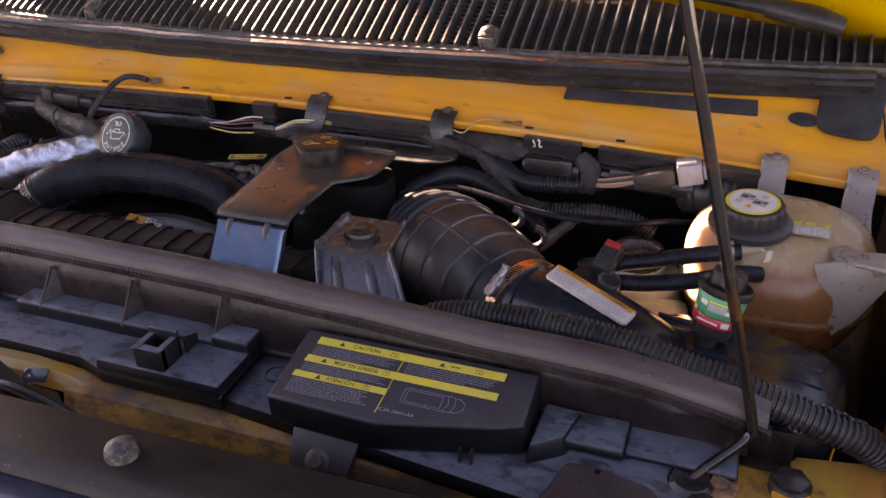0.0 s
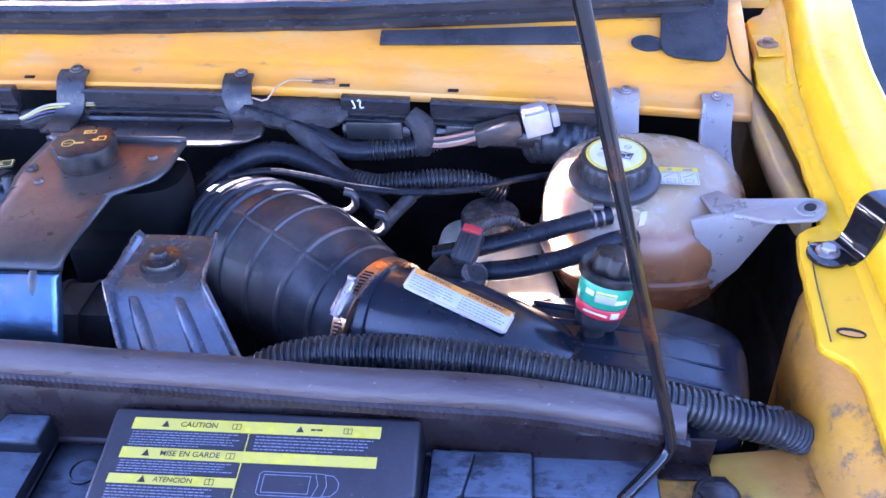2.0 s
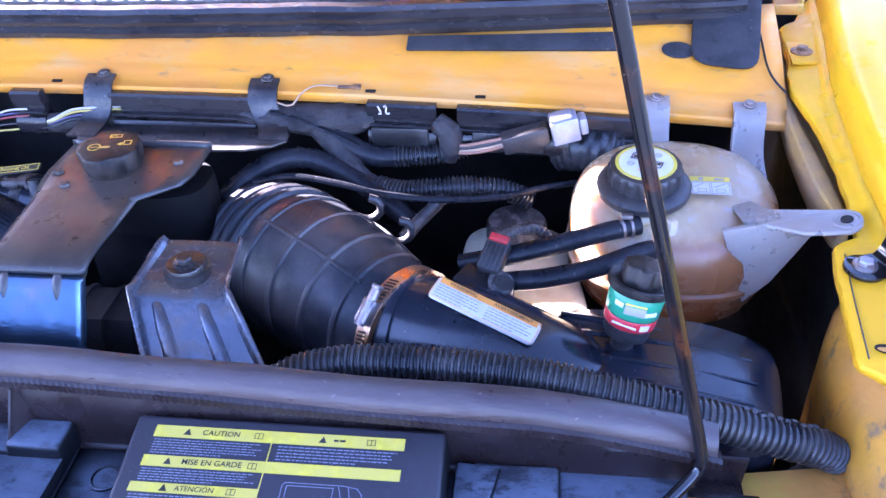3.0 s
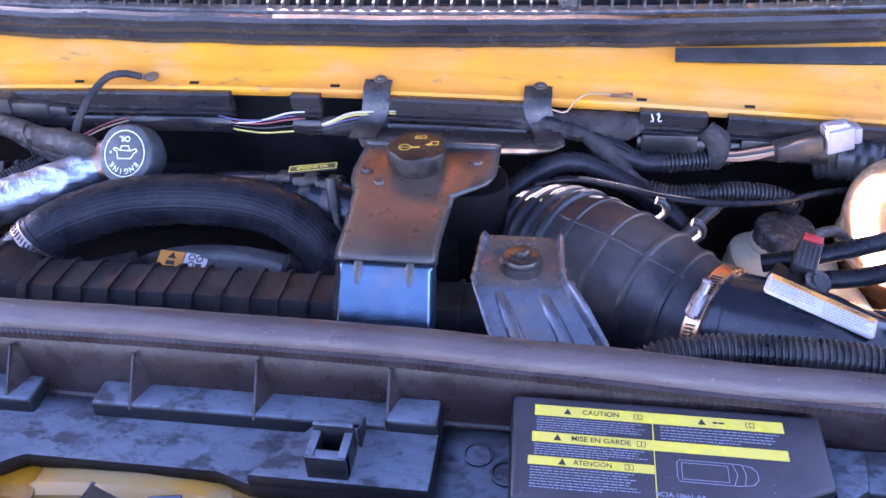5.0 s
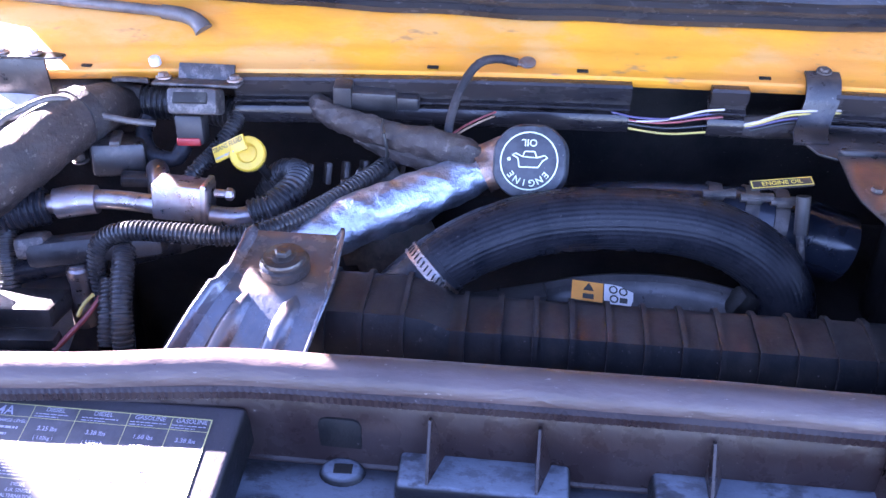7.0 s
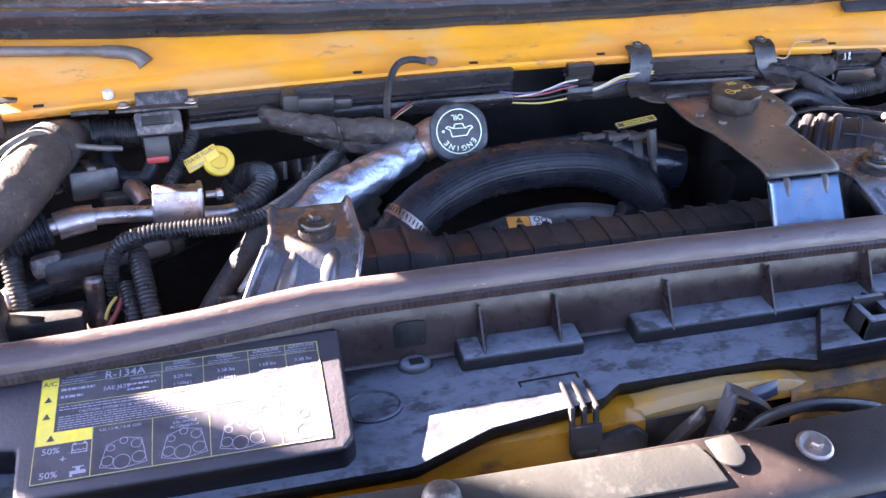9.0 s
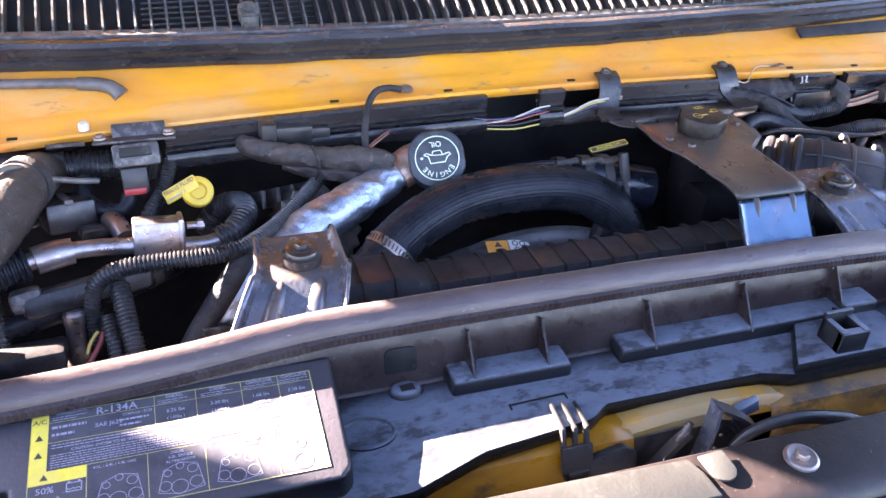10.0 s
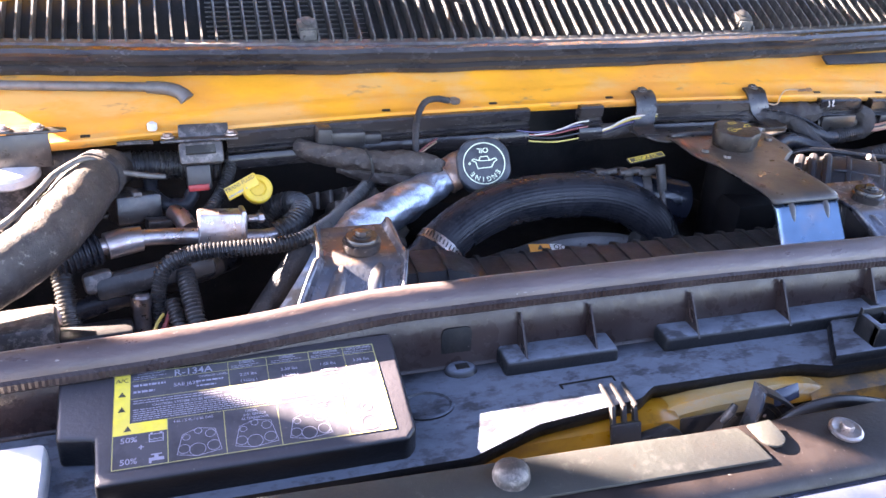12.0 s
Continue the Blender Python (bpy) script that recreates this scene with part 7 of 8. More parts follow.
CAN = [(-0.0150, 0.0050), (-0.0100, 0.0025), (-0.0085, -0.0055), (0.0085, -0.0055), (0.0125, 0.0005), (0.0165, 0.0030), (0.0140, 0.0052), (0.0070, 0.0030), (0.0050, 0.0085), (-0.0040, 0.0085), (-0.0058, 0.0038), (-0.0120, 0.0068)]
part("oil_can_drawing", merge(*[line(*p, *q, can, 0.0011) for p, q in zip(CAN, CAN[1:] + CAN[:1])], line(-0.0058, 0.0038, 0.0070, 0.0030, can, 0.0009)), PRINT_CREAM, oc, "cream outline drawing of an oil can", 0)
part("oil_drop_drawing", ring(-0.0180, 0.0015, 0.0016, can, 0.0009), PRINT_CREAM, oc, "", 0)
fl = thing("oil_filler_tube", (-0.27, 0.83, 0.98), "crinkled silver foil heat sleeve on the oil filler tube", "foil sleeve")
part("foil_sleeve", tube([(-0.196, 0.876, 1.070), (-0.225, 0.862, 1.062), (-0.27, 0.843, 1.050), (-0.32, 0.824, 1.036), (-0.365, 0.802, 1.018), (-0.40, 0.782, 0.998), (-0.425, 0.765, 0.97)], [0.015, 0.021, 0.024, 0.025, 0.025, 0.025, 0.023], 48, 0.0032, lumpy=0.12, freq=75), FOIL, fl, smooth=40)
part("scorched_end", tube([(-0.165, 0.885, 1.085), (-0.182, 0.880, 1.078), (-0.205, 0.872, 1.068)], [0.019, 0.021, 0.022], 22, 0.004, lumpy=0.25), COPPER_FOIL, fl, "scorched copper coloured end")
part("lower_sleeve", tube([(-0.405, 0.775, 0.985), (-0.41, 0.755, 0.955), (-0.415, 0.735, 0.92)], 0.021, 28, 0.004, lumpy=0.12, freq=100), FOIL, fl, smooth=25)

# black pipe with clamps behind the hose
pipe = thing("charge_air_pipe", (0.0, 0.87, 1.0), "black plastic charge air pipe with steel clamps", "pipe")
part("pipe", tube([(-0.13, 0.885, 1.022), (-0.06, 0.880, 1.032), (0.0, 0.872, 1.035), (0.06, 0.866, 1.031), (0.13, 0.866, 1.01)], [0.022, 0.025, 0.028, 0.032, 0.034], 26), AIRBOX, pipe)
for x, y, z, r in ((0.008, 0.8715, 1.0345, 0.0305), (0.040, 0.868, 1.033, 0.0325), (0.066, 0.8665, 1.030, 0.0345)):
    c = look((x, y, z), (x + 0.06, y - 0.006, z - 0.004))
    # Grey clamps in a darker metal, which replaces the shade on them.
    b = part("clamp_band", lathe([(r - 0.002, -0.006), (r, -0.006), (r, 0.006), (r - 0.002, 0.006)], c, 32), SOOT_METAL, pipe, "steel clamp band darkened as if in shade")
    part("clamp_screw", merge(tube([(x - 0.012, y - 0.014, z + r + 0.001), (x + 0.016, y - 0.014, z + r + 0.003)], 0.0042, 10), box((x, y - 0.014, z + r), (0.014, 0.010, 0.006), 0.0015)), SOOT_METAL, b)
tag = thing("dipstick_tag", (0.075, 0.865, 1.06), "black tag with yellow lettering on the oil dipstick", "tag")
TM = Matrix.Translation((0.056, 0.842, 1.0915)) @ pose(0, 0, 0, 14, -5, 6) @ Matrix.Diagonal((0.86, 0.82, 1, 1))
part("tag", moved(prism([(-0.031, -0.006), (0.031, -0.006), (0.031, 0.007), (-0.031, 0.007)], -0.002, 0), TM), BLACK, tag)
part("yellow_border", outline_box(-0.030, -0.005, 0.030, 0.006, TM @ Matrix.Translation((0, 0, 0.0004)), 0.0011), LABEL_YELLOW, tag, "", 0)
lettering("ENGINE OIL", 0.0074, TM @ Matrix.Translation((0, 0.0003, 0.0005)), LABEL_YELLOW, tag)
dip = thing("oil_dipstick", (0.08, 0.845, 0.95), "thin black oil dipstick tube in front of the pipe", "dipstick")
part("tube", tube([(0.076, 0.836, 1.076), (0.078, 0.828, 1.05), (0.084, 0.820, 1.02), (0.092, 0.812, 0.95)], 0.0034, 10), SENSOR_GREY, dip)
part("grip", tube([(0.0755, 0.838, 1.082), (0.077, 0.832, 1.066), (0.0785, 0.827, 1.050)], 0.0062, 12), BLACK, dip)

# dark engine mass, low down
eng = thing("engine", (-0.05, 0.88, 0.5), "near-black engine block deep in the bay", "engine")
# Engine mass is near-black, with the bay's deep shade in its colour.
part("block", box((-0.05, 0.90, 0.75), (0.62, 0.20, 0.42), 0.03), DEEP_BLACK, eng)
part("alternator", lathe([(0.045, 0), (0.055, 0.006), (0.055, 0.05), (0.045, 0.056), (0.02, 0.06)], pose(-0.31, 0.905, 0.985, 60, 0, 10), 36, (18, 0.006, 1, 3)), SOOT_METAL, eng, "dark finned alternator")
part("valve_cover", box((-0.22, 0.93, 1.0), (0.20, 0.07, 0.05), 0.012, (0, 0, 0)), DEEP_BLACK, eng)
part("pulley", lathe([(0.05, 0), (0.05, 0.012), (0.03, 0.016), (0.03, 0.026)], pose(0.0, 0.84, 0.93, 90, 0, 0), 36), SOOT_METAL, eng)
part("bracket", box((0.045, 0.80, 0.985), (0.05, 0.02, 0.03), 0.006, (0, 30, 20)), DEEP_BLACK, eng)

# ---- left side of the bay ----
hs = thing("taped_harness", (-0.28, 0.9, 1.07), "brown-black tape-wrapped wire harness with a plug", "wire harness")
part("wrapped_sleeve", tube([(-0.375, 0.945, 1.093), (-0.362, 0.928, 1.092), (-0.335, 0.912, 1.090), (-0.295, 0.897, 1.088), (-0.255, 0.884, 1.088), (-0.222, 0.876, 1.084), (-0.205, 0.880, 1.070)], [0.010, 0.0125, 0.0130, 0.0130, 0.0145, 0.015, 0.012], 20, 0.003, lumpy=0.22, freq=110), TAPE, hs)
part("lower_branch", tube([(-0.33, 0.918, 1.075), (-0.295, 0.903, 1.068), (-0.255, 0.890, 1.066), (-0.225, 0.880, 1.066)], [0.009, 0.011, 0.0115, 0.010], 16, 0.003, lumpy=0.25, freq=120), TAPE, hs)
part("plug", merge(box((-0.322, 0.938, 1.104), (0.058, 0.020, 0.020), 0.003, (0, 3, 4)), box((-0.345, 0.934, 1.110), (0.018, 0.022, 0.022), 0.002, (0, 3, 4)), box((-0.283, 0.940, 1.101), (0.024, 0.014, 0.014), 0.003, (0, 3, 4))), BLACK, hs, "dark grey plug")
part("tie", tube([(-0.30, 0.895, 1.104), (-0.297, 0.880, 1.098), (-0.294, 0.880, 1.078), (-0.30, 0.89, 1.06)], 0.0018, 8), WIRES["black"], hs)
solid("ground_lead", tube([(-0.238, 0.884, 1.09), (-0.236, 0.90, 1.108), (-0.228, 0.925, 1.128), (-0.214, 0.945, 1.142), (-0.196, 0.953, 1.144), (-0.178, 0.957, 1.139)], 0.0042, 12), TAPE_BLACK, "black ground lead looping up to the cowl lip", "wire")
solid("ring_terminal", merge(lathe([(0.008, 0), (0.008, 0.002), (0.005, 0.004)], pose(-0.168, 0.964, 1.1355, 15, 0, 0), 20), box((-0.178, 0.961, 1.137), (0.012, 0.006, 0.003), 0.001, (15, 0, 0))), ZINC, "grey ring terminal bolted on the cowl lip", "terminal")
for c, z in (("red", 1.090), ("tan", 1.086)):
    wire("wire", [(-0.235, 0.90, z), (-0.222, 0.912, z + 0.004), (-0.205, 0.928, z + 0.006), (-0.19, 0.950, z + 0.002)], 0.0011, WIRES[c], "thin " + c + " wire leaving the harness")


def conduit(pts, r, label, pitch=0.0042, depth=0.0016, mat=None, seg=14):
    return solid("conduit", tube(pts, r, seg, corr=(pitch, depth)), mat or LOOM, label, "conduit", "corrugated conduits")


conduit([(-0.290, 0.904, 1.060), (-0.305, 0.885, 1.054), (-0.335, 0.845, 1.050), (-0.361, 0.812, 1.049), (-0.390, 0.784, 1.050), (-0.425, 0.772, 1.050), (-0.468, 0.772, 1.050), (-0.512, 0.773, 1.048), (-0.538, 0.772, 1.036), (-0.548, 0.768, 1.012), (-0.548, 0.76, 0.97)], 0.0078,
        "long thin black corrugated conduit with sun on its bend")
conduit([(-0.522, 0.80, 1.032), (-0.520, 0.775, 1.026), (-0.516, 0.748, 1.010), (-0.511, 0.722, 0.985), (-0.508, 0.705, 0.95)], 0.0088, "black corrugated conduit dropping into the bay")
conduit([(-0.535, 0.76, 1.0), (-0.53, 0.735, 0.985), (-0.528, 0.715, 0.96)], 0.0075, "black corrugated conduit dropping into the bay")
conduit([(-0.455, 0.955, 1.085), (-0.462, 0.93, 1.07), (-0.475, 0.90, 1.055), (-0.49, 0.875, 1.045), (-0.495, 0.86, 1.03)], 0.0065, "short black corrugated conduit beside the sensor")
conduit([(-0.645, 0.80, 1.04), (-0.64, 0.775, 1.01), (-0.635, 0.75, 0.97)], 0.009, "black corrugated conduit at the bay side")
conduit([(-0.418, 0.828, 1.034), (-0.398, 0.838, 1.039), (-0.384, 0.862, 1.044), (-0.388, 0.890, 1.042), (-0.410, 0.906, 1.030), (-0.43, 0.91, 1.0)], 0.0125, "thick ribbed black hose on the cooling line", 0.005, 0.002)

ac = thing("cooling_line", (-0.5, 0.83, 1.03), "dull aluminium cooling line with a square joint block", "cooling line")
part("pipe", tube([(-0.66, 0.79, 1.04), (-0.61, 0.806, 1.046), (-0.565, 0.820, 1.047), (-0.51, 0.822, 1.044), (-0.45, 0.818, 1.038), (-0.424, 0.823, 1.035), (-0.405, 0.838, 1.035)], 0.0092, 18), ALU, ac)
blk = part("joint_block", box((-0.477, 0.8225, 1.052), (0.052, 0.030, 0.036), 0.003, (-12, 6, 3)), ALU, ac, "square aluminium joint block")
part("block_end", box((-0.455, 0.8235, 1.052), (0.006, 0.031, 0.038), 0.002, (-12, 6, 3)), ALU, blk)
part("block_screw", merge(tube([(-0.448, 0.826, 1.058), (-0.430, 0.828, 1.056)], 0.004, 10), bolt_head(0.006, 0.006, look((-0.437, 0.827, 1.057), (-0.47, 0.825, 1.06)))), ZINC, blk)
part("collar", tube([(-0.598, 0.810, 1.046), (-0.580, 0.816, 1.047), (-0.562, 0.820, 1.047)], [0.0145, 0.0150, 0.0135], 22), ALU, ac)
part("rubber_joint", tube([(-0.65, 0.793, 1.041), (-0.625, 0.801, 1.044), (-0.604, 0.808, 1.046)], 0.0155, 18, corr=(0.006, 0.0025)), HOSE, ac)

td = thing("transmission_dipstick", (-0.432, 0.885, 1.04), "yellow transmission fluid dipstick handle with a lettered flag", "dipstick")
DM = Matrix.Translation((-0.432, 0.882, 1.067)) @ pose(0, 0, 0, 50, 0, 8)
part("ring_handle", moved(lathe([(0.0165, -0.005), (0.0175, -0.003), (0.0175, 0.003), (0.016, 0.005), (0.010, 0.0055), (0.008, 0.003), (0, 0.003)], None, 28), DM), YELLOW_PLASTIC, td)
FM = DM @ Matrix.Translation((-0.014, 0.006, 0.005)) @ Matrix.Rotation(radians(16), 4, "Z") @ Matrix.Rotation(radians(-30), 4, "Y")
part("flag", moved(prism([(-0.026, -0.0075), (0.016, -0.0075), (0.016, 0.0085), (-0.026, 0.0085)], -0.003, 0.0), FM), YELLOW_PLASTIC, td)
lettering("TRANS FLUID", 0.0066, FM @ Matrix.Translation((-0.005, 0.004, 0.0005)), PRINT_BLACK, td)
part("flag_print", text_lines(-0.024, -0.007, 0.014, -0.001, 1, FM @ UP, rnd), PRINT_GREY, td, "", 0)
part("stem", tube([(-0.43, 0.887, 1.06), (-0.42, 0.90, 1.03), (-0.41, 0.91, 0.99)], 0.005, 10), BLACK, td)

sn = thing("pressure_sensor", (-0.49, 0.93, 1.06), "grey-black pressure sensor on a bracket with a red-clipped plug", "sensor")
part("bracket", merge(box((-0.487, 0.9485, 1.1185), (0.058, 0.003, 0.018), 0.001, (-40, 0, 0)), box((-0.492, 0.935, 1.114), (0.088, 0.022, 0.003), 0.001, (-10, 0, 0)), strap([(-0.545, 0.938, 1.112), (-0.565, 0.940, 1.112), (-0.585, 0.942, 1.110)], 0.004, 0.004, (0, 1, 0))), SENSOR_GREY, sn)
part("body", box((-0.492, 0.922, 1.100), (0.050, 0.030, 0.026), 0.004, (-28, 0, 3)), SENSOR_GREY, sn)
part("recess", box((-0.492, 0.9115, 1.1115), (0.034, 0.016, 0.004), 0.001, (-28 + 62, 0, 3)), GREY_BAR, sn, "pale label recess")
part("plug", box((-0.497, 0.912, 1.076), (0.028, 0.022, 0.030), 0.003, (-12, 0, 3)), BLACK, sn)
part("red_clip", box((-0.498, 0.903, 1.066), (0.024, 0.012, 0.008), 0.0015, (-12, 0, 3)), RED_PLASTIC, sn, "red locking clip")
for x in (-0.528, -0.455):
    part("bolt", bolt_head(0.0055, 0.005, pose(x, 0.938, 1.1165, -10, 0, 0), 0.008), ZINC, sn)
part("lead", tube([(-0.505, 0.905, 1.060), (-0.515, 0.895, 1.048), (-0.54, 0.90, 1.050), (-0.553, 0.915, 1.062), (-0.55, 0.93, 1.075)], 0.0085, 14), HOSE, sn)

wh = thing("washer_hose", (-0.6, 1.01, 1.14), "grey-black washer hose with an elbow on the cowl", "hose")
part("hose", tube([(-0.86, 1.055, 1.160), (-0.74, 1.036, 1.158), (-0.64, 1.021, 1.157), (-0.56, 1.011, 1.156), (-0.538, 1.008, 1.155)], 0.0058, 14), WASHER, wh)
part("elbow", tube([(-0.548, 1.009, 1.1555), (-0.525, 1.005, 1.1545), (-0.510, 1.001, 1.150), (-0.502, 0.996, 1.142)], [0.0075, 0.0078, 0.0085, 0.010], 16), WASHER, wh)
solid("white_stub", lathe([(0.006, 0), (0.006, 0.006), (0.004, 0.008)], pose(-0.545, 0.961, lip_z(-0.545) + 0.003, 10, 0, 0), 16), WHITE_PLASTIC, "small white plastic stub on the cowl lip", "plastic stub")

th = thing("side_harness", (-0.64, 0.93, 1.0), "sunlit grey-brown taped harness at the bay side", "wire harness")
part("upper_sleeve", tube([(-0.78, 1.0, 1.06), (-0.70, 0.985, 1.066), (-0.645, 0.975, 1.072), (-0.61, 0.972, 1.070), (-0.575, 0.975, 1.068)], [0.022, 0.022, 0.023, 0.021, 0.018], 20, 0.005, lumpy=0.15), TAPE, th)
part("corrugated_end", tube([(-0.585, 0.974, 1.068), (-0.55, 0.978, 1.066), (-0.51, 0.980, 1.062), (-0.47, 0.975, 1.058)], 0.016, 18, corr=(0.006, 0.002)), LOOM, th)
part("lower_sleeve", tube([(-0.592, 0.962, 1.070), (-0.598, 0.930, 1.083), (-0.612, 0.885, 1.088), (-0.630, 0.825, 1.083), (-0.662, 0.762, 1.072), (-0.730, 0.700, 1.055), (-0.80, 0.66, 1.03)], [0.020, 0.025, 0.029, 0.030, 0.030, 0.028, 0.026], 28, 0.004, lumpy=0.07, freq=60), TAPE, th)
part("tape_wrap", tube([(-0.604, 0.908, 1.087), (-0.609, 0.893, 1.0885)], [0.0292, 0.0300], 28, 0.003, lumpy=0.08, freq=90), TAPE_BLACK, th, "wrap of newer black tape")
# Dark cable in a lighter grey: the sun on it is painted in.
solid("crossing_cable", tube([(-0.535, 0.912, 1.078), (-0.558, 0.902, 1.086), (-0.588, 0.893, 1.098), (-0.612, 0.880, 1.1195), (-0.640, 0.850, 1.1165), (-0.655, 0.820, 1.110), (-0.680, 0.775, 1.100), (-0.73, 0.73, 1.085)], 0.0034, 10), WASHER, "dark cable crossing the taped trunk, greyed as if sunlit", "wire")
lbx = thing("lip_bracket", (-0.68, 0.955, 1.08), "black steel bracket with a flat sunlit top under the cowl lip", "bracket")
part("top_plate", prism([(-0.036, -0.008), (0.030, -0.010), (0.046, -0.006), (0.046, 0.004), (0.034, 0.008), (-0.036, 0.010)], 0, 0.003, pose(-0.684, 0.952, 1.1265, -4, 2, 4), 0.001), BRACKET_BLACK, lbx)
part("face", box((-0.688, 0.946, 1.106), (0.062, 0.004, 0.040), 0.0015, (-6, 0, 4)), BRACKET_BLACK, lbx)
part("bolt", bolt_head(0.005, 0.005, pose(-0.668, 0.953, 1.1300, -4, 0, 0), 0.008), ZINC, lbx)
part("bolt", bolt_head(0.005, 0.005, pose(-0.704, 0.952, 1.1305, -4, 0, 0), 0.008), ZINC, lbx)
wc = thing("washer_filler", (-0.72, 1.0, 1.03), "white plastic filler cap at the bay side", "filler cap")
part("cap", lathe([(0.030, 0), (0.034, 0.004), (0.034, 0.012), (0.031, 0.016), (0.0, 0.018)], pose(-0.706, 0.948, 1.072, 6, 0, 0), 40), WHITE_PLASTIC, wc)
part("neck", lathe([(0.026, -0.06), (0.026, 0.001)], pose(-0.706, 0.948, 1.072, 6, 0, 0), 28), SENSOR_GREY, wc)
rl = thing("relay_box", (-0.575, 0.895, 1.03), "dusty black relay box with a paler ridge in place of sunlight", "relay box")
part("body", box((-0.572, 0.897, 1.050), (0.052, 0.046, 0.034), 0.005, (-12, 6, 20)), BRACKET_BLACK, rl)
# Lighter grey ridge imitates a sun mark on the black box.
part("ridge", box((-0.572, 0.897, 1.068), (0.010, 0.042, 0.006), 0.002, (-12, 6, 20)), SENSOR_GREY, rl)
part("tab", box((-0.545, 0.868, 1.040), (0.03, 0.016, 0.012), 0.003, (0, 10, 20)), BLACK, rl)
part("stud", bolt_head(0.005, 0.008, pose(-0.606, 0.880, 1.050), 0.008), SOOT_METAL, rl)
sm = thing("sleeve_joint", (-0.525, 0.86, 1.03), "grey metal sleeve joint beside the relay box", "sleeve")
part("sleeve", tube([(-0.528, 0.880, 1.045), (-0.520, 0.865, 1.046), (-0.512, 0.845, 1.040)], 0.011, 16), ALU, sm)
bb = thing("fuse_cover", (-0.56, 0.80, 1.0), "black plastic fuse cover with a corner coloured as if sunlit", "fuse cover")
part("cover", box((-0.550, 0.781, 1.022), (0.125, 0.030, 0.026), 0.008, (-20, -3, 12)), BLACK, bb)
# Same cover, but this end is a lighter copy to look lit.
part("corner", box((-0.606, 0.772, 1.026), (0.030, 0.026, 0.022), 0.006, (-20, -3, 12)), SENSOR_GREY, bb)
gh = thing("heater_hose", (-0.56, 0.79, 0.98), "black rubber heater hose with an aluminium end", "hose")
part("hose", tube([(-0.645, 0.770, 0.990), (-0.605, 0.776, 0.998), (-0.565, 0.788, 1.000), (-0.525, 0.805, 1.000), (-0.49, 0.83, 0.998), (-0.465, 0.86, 0.99)], 0.0118, 18), HOSE, gh)
part("metal_end", tube([(-0.72, 0.755, 0.975), (-0.68, 0.763, 0.982), (-0.636, 0.772, 0.992)], [0.010, 0.012, 0.0135], 18, corr=(0.008, 0.0012)), ALU, gh)
part("band", tube([(-0.497, 0.824, 0.999), (-0.487, 0.834, 0.998)], 0.0130, 18), SOOT_METAL, gh)
vv = thing("service_valve", (-0.57, 0.757, 0.95), "dull aluminium service valve standing upright", "valve")
part("body", lathe([(0.012, 0), (0.012, 0.018), (0.0095, 0.022), (0.0095, 0.046), (0.0105, 0.048), (0.0105, 0.056), (0.008, 0.058), (0.008, 0.064), (0.006, 0.065)], pose(-0.570, 0.757, 0.948, -8, 4, 0), 24), ALU, vv)
part("cap", lathe([(0.0108, 0.050), (0.0110, 0.051), (0.0110, 0.060), (0.009, 0.062)], pose(-0.570, 0.757, 0.948, -8, 4, 0), 24), ALU, vv)
wire("wire", [(-0.535, 0.76, 1.0), (-0.545, 0.735, 0.985), (-0.560, 0.715, 0.972), (-0.57, 0.70, 0.965)], 0.0026, WIRES["red"], "red cable low in the bay")
wire("wire", [(-0.545, 0.745, 0.995), (-0.552, 0.735, 0.990), (-0.556, 0.728, 0.982)], 0.0018, WIRES["yellow"], "short yellow wire low in the bay")
solid("drain_tube", tube([(-0.392, 0.79, 1.036), (-0.405, 0.772, 1.026), (-0.425, 0.756, 1.005), (-0.448, 0.740, 0.98), (-0.47, 0.725, 0.95)], 0.0125, 16), TAPE_BLACK, "black rubber tube running down beside the bracket", "hose")
solid("perforated_plate", merge(box((-0.415, 0.715, 0.968), (0.055, 0.05, 0.004), 0.0012, (-20, 10, 10)), box((-0.42, 0.735, 0.98), (0.055, 0.006, 0.012), 0.002, (0, 10, 10))), SENSOR_GREY, "grey perforated plate deep beside the bracket", "plate")
lb = thing("battery_cover", (-0.61, 0.735, 0.95), "grey-black ribbed battery cover in the corner", "battery cover")
part("top", box((-0.615, 0.735, 0.982), (0.080, 0.044, 0.020), 0.004, (-14, 0, 4)), BLACK, lb)
part("foot", box((-0.605, 0.706, 0.970), (0.075, 0.016, 0.014), 0.003, (0, 0, 4)), BLACK, lb)
solid("junction_box", merge(box((-0.674, 0.718, 0.996), (0.062, 0.060, 0.052), 0.005, (-8, 0, 6))), SENSOR_GREY, "dusty grey-black junction box with a sunlit top", "junction box")
solid("pale_side_panel", box((-0.668, 0.475, 1.018), (0.085, 0.085, 0.03), 0.006, (6, 0, 0)), WHITE_PLASTIC, "pale sunlit side panel beside the lid", "side panel")
sp = thing("alternator_grille", (-0.36, 0.93, 1.02), "dark slotted alternator housing behind the harness", "alternator")
for k in range(7):
    part("slat", box((-0.40 + k * 0.018, 0.905 + k * 0.004, 1.030), (0.006, 0.035, 0.022), 0.002, (-30, 12, 15)), SOOT_METAL, sp)

# hood latch and its cable
lt = thing("hood_latch", (-0.03, 0.46, 0.93), "black steel hood latch with a raised cover and a grey finger", "latch")
part("back_plate", prism([(-0.090, 0.925), (-0.088, 0.972), (-0.045, 0.980), (-0.02, 0.982), (0.040, 0.975), (0.048, 0.925)], -0.0015, 0.0015, pose(0, 0.484, 0, 90, 0, 0), 0.001), STEEL_BLACK, lt)
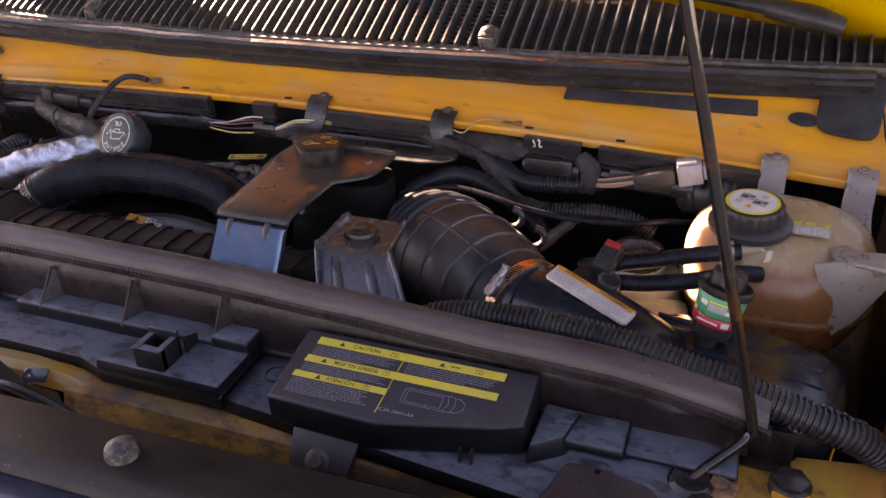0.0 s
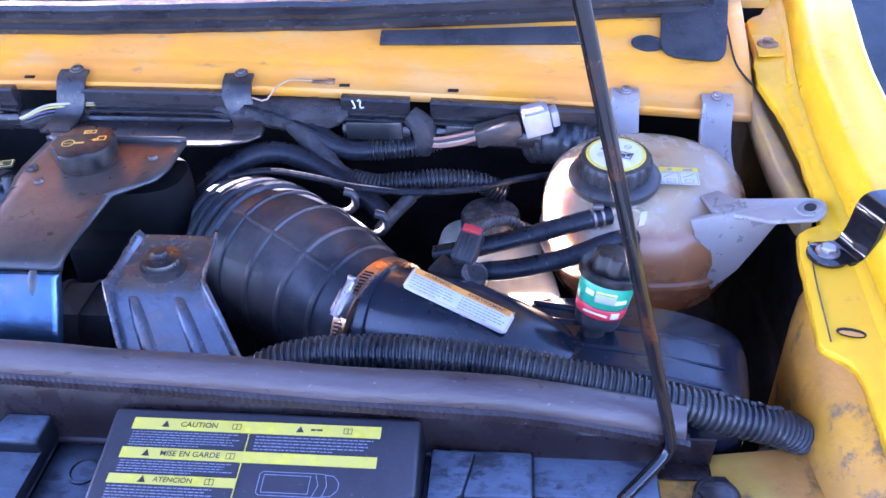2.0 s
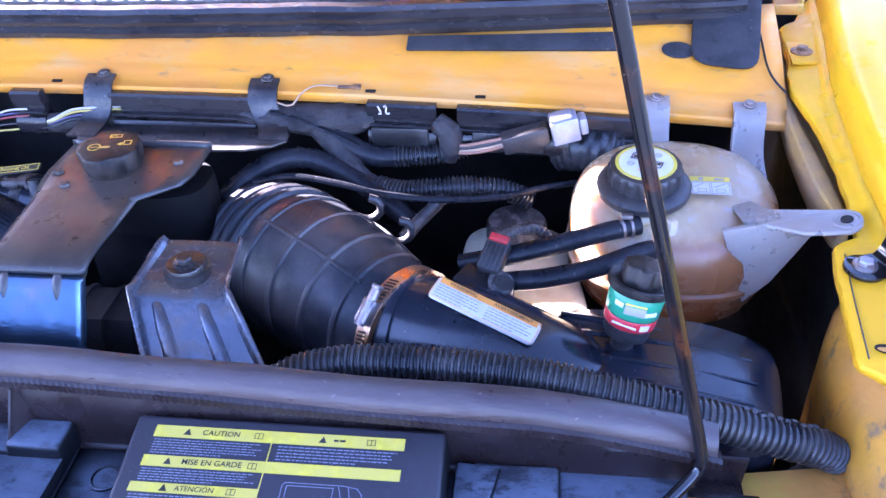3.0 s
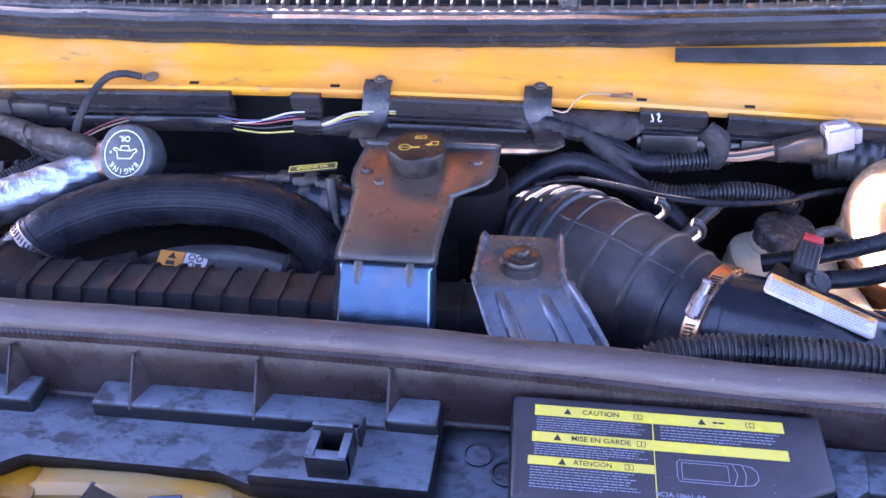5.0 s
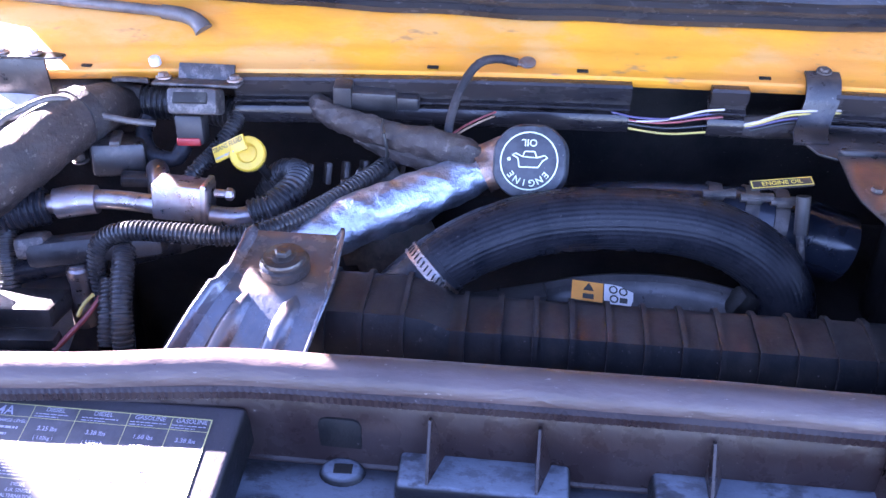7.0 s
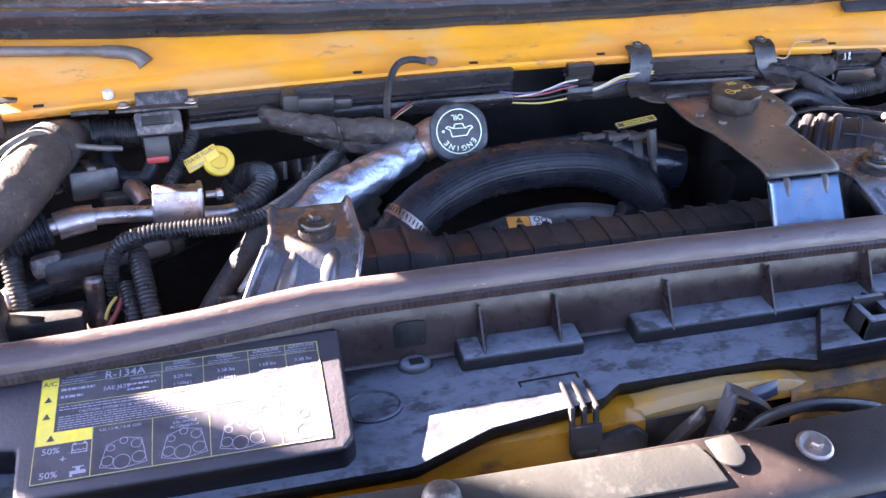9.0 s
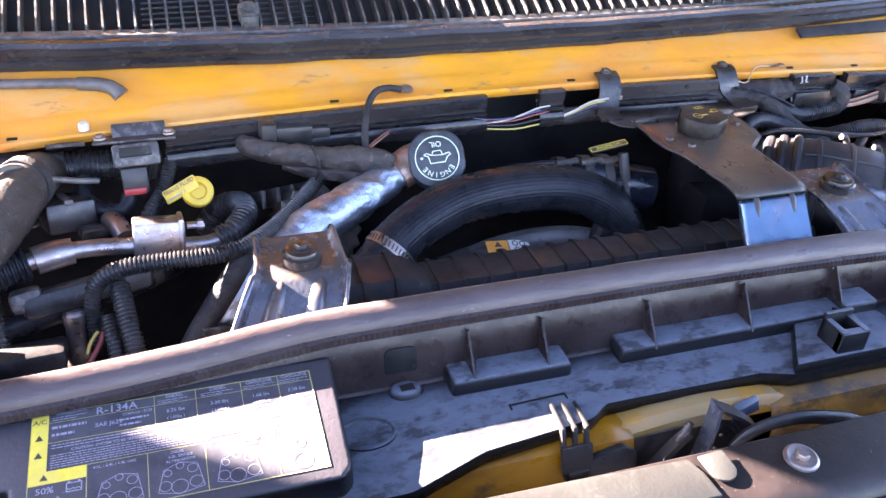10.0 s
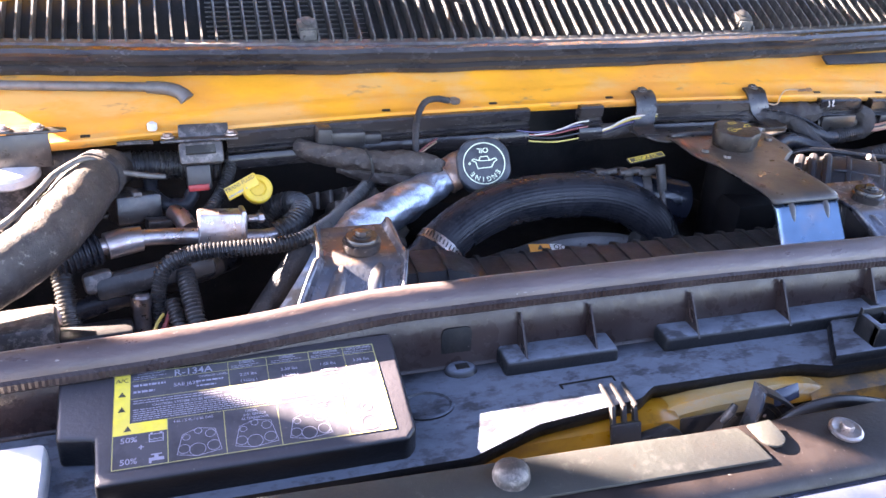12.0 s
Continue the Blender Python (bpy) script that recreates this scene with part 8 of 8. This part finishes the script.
part("cover", prism([(-0.038, 0.938), (-0.030, 0.985), (-0.025, 1.020), (-0.019, 1.024), (0.002, 1.010), (0.020, 0.994), (0.022, 0.970), (0.018, 0.938)], -0.002, 0.002, pose(0, 0.462, 0, 84, 0, 0) @ Matrix.Translation((0, 0.105, -0.105)) @ Matrix.Translation((0, -0.105, 0.105)), 0.0015), STEEL_BLACK, lt)
part("side_flange", strap([(-0.041, 0.452, 0.935), (-0.033, 0.453, 0.985), (-0.027, 0.456, 1.016), (-0.022, 0.462, 1.026)], 0.018, 0.003, (0.1, 1, 0)), BRACKET_STEEL, lt)
part("top_flange", strap([(-0.022, 0.460, 1.026), (0.0, 0.458, 1.013), (0.021, 0.458, 0.996)], 0.016, 0.003, (0, 1, 0)), STEEL_BLACK, lt)
part("inner_ridge", tube([(-0.026, 0.459, 0.945), (-0.019, 0.459, 0.990), (-0.014, 0.459, 1.006), (0.0, 0.459, 0.998), (0.010, 0.459, 0.985)], 0.0028, 8), STEEL_BLACK, lt)
for x, z in ((-0.037, 0.955), (-0.033, 0.975), (-0.030, 0.995), (-0.027, 1.010)):
    part("rivet", bolt_head(0.0018, 0.001, pose(x, 0.4425, z, 90, 0, 0)), ZINC, lt)
part("lever", strap([(-0.080, 0.462, 0.955), (-0.066, 0.460, 0.978), (-0.052, 0.459, 0.997), (-0.046, 0.459, 1.003)], 0.012, 0.005, (0.2, 1, 0)), STEEL_BLACK, lt)
part("finger", tube([(-0.056, 0.459, 0.994), (-0.050, 0.459, 1.004), (-0.046, 0.460, 1.012)], [0.004, 0.0045, 0.003], 12), SENSOR_GREY, lt, "grey rounded finger")
part("wing", prism([(0.0, 0.0), (0.030, 0.006), (0.032, 0.020), (0.004, 0.016)], 0, 0.002, pose(0.008, 0.470, 0.990, 50, 0, 0), 0.0008), GLASSY_BLUE, lt)
part("pivot", bolt_head(0.004, 0.003, pose(-0.056, 0.480, 0.962, 90, 0, 0)), SOOT_METAL, lt)
# Added dark plate covers the yellow face: recess shade and soil as colour.
part("recess_plate", prism([(-0.100, 0.925), (-0.096, 0.976), (-0.086, 0.989), (-0.030, 0.990), (-0.026, 0.925)], -0.001, 0.001, pose(0, 0.4770, 0, 90, 0, 0), 0.0006), STEEL_BLACK, lt)
lbr = thing("latch_bracket", (-0.118, 0.465, 0.95), "black steel bracket with a bolt beside the latch", "bracket")
part("plate", prism([(-0.030, -0.045), (0.020, -0.045), (0.024, 0.012), (0.010, 0.022), (-0.026, 0.014)], 0, 0.012, pose(-0.112, 0.474, 0.966, 74, 0, 0), 0.004), BLACK, lbr)
part("bolt", bolt_head(0.0065, 0.006, pose(-0.116, 0.461, 0.957, 74, 0, 0), 0.011), SOOT_METAL, lbr)
solid("latch_cable", tube([(-0.012, 0.440, 0.955), (-0.013, 0.440, 0.982), (-0.004, 0.440, 1.002), (0.014, 0.438, 1.014), (0.045, 0.436, 1.018), (0.085, 0.436, 1.008), (0.112, 0.434, 0.996), (0.145, 0.43, 0.975), (0.20, 0.425, 0.96)], [0.0045, 0.005, 0.005, 0.005, 0.0055, 0.006, 0.008, 0.010, 0.010], 12, oval=1.2), BLACK, "black latch release cable across the opening", "cable")

# unseen cab behind the windscreen base; roof, pillars and sides placed to cut the sun
cab = thing("truck_cab", (CX, 2.2, 0.4), "unseen yellow pickup cab behind the cowl, set to cut the sun", "truck cab")
part("body", box((CX, 3.9, 0.85), (1.9, 4.8, 0.9), 0.06), YELLOW_NEW, cab)
part("roof", box((CX, 3.10, 2.13), (1.60, 2.1, 0.07), 0.03), YELLOW_NEW, cab)
for sx in (-1, 1):
    part("pillar", tube([(CX + sx * 0.84, 1.40, 1.22), (CX + sx * 0.82, 1.645, 1.60), (CX + sx * 0.80, 1.825, 1.88), (CX + sx * 0.78, 1.97, 2.06), (CX + sx * 0.76, 2.15, 2.12)], 0.035, 12), YELLOW_NEW, cab)
    # Unseen mirror, added to keep sun off the reservoir and charge pipe.
    mirror = part("door_mirror", box((CX + sx * 1.10, 1.58, 1.61), (0.22, 0.09, 0.32), 0.03), BLACK, cab, "unseen black door mirror added to block sun")
    part("mirror_arm", tube([(CX + sx * 0.83, 1.64, 1.50), (CX + sx * 0.93, 1.60, 1.52), (CX + sx * 1.00, 1.585, 1.53)], 0.022, 12), BLACK, mirror)
    part("mirror_glass", box((CX + sx * 1.10, 1.628, 1.61), (0.18, 0.004, 0.27), 0.001), CLAMP, mirror)
    part("side", box((CX + sx * 0.80, 3.08, 1.70), (0.05, 2.2, 0.84), 0.02), YELLOW_NEW, cab)

# unseen post added beside the truck to cast a shadow band on the left lid
post = thing("shadow_post", (-2.034, 1.431, 0.0), "unseen round grey post added beside the truck to shade the left lid", "lamp post")
part("base_plate", prism([(-0.12, -0.12), (0.12, -0.12), (0.12, 0.12), (-0.12, 0.12)], 0.0, 0.02, Matrix.Translation((-2.034, 1.431, 0)), 0.004), ZINC, post)
part("shaft", lathe([(0.060, 0.0), (0.058, 1.0), (0.053, 2.4), (0.045, 4.2), (0.044, 4.205)], Matrix.Translation((-2.034, 1.431, 0.018)), 32), ZINC, post)
for dx in (-0.09, 0.09):
    for dy in (-0.09, 0.09):
        part("anchor_bolt", bolt_head(0.014, 0.018, pose(-2.034 + dx, 1.431 + dy, 0.0205), 0.022), RUST, post)
for sx in (-1, 1):
    for y in (1.05, 5.05):
        WM = pose(CX + sx * 0.80, y, 0.39, 0, 90 * sx, 0)
        tyre = part("tyre", lathe([(0.24, -0.115), (0.35, -0.125), (0.382, -0.105), (0.390, -0.06), (0.390, 0.06), (0.382, 0.105), (0.35, 0.125), (0.24, 0.115)], WM, 48), RUBBER, cab, "black rubber tyre")
        part("rim", lathe([(0.242, -0.10), (0.242, 0.10), (0.225, 0.112), (0.20, 0.06), (0.06, 0.05), (0.05, 0.10), (0.0, 0.10)], WM, 40), ALU, tyre)
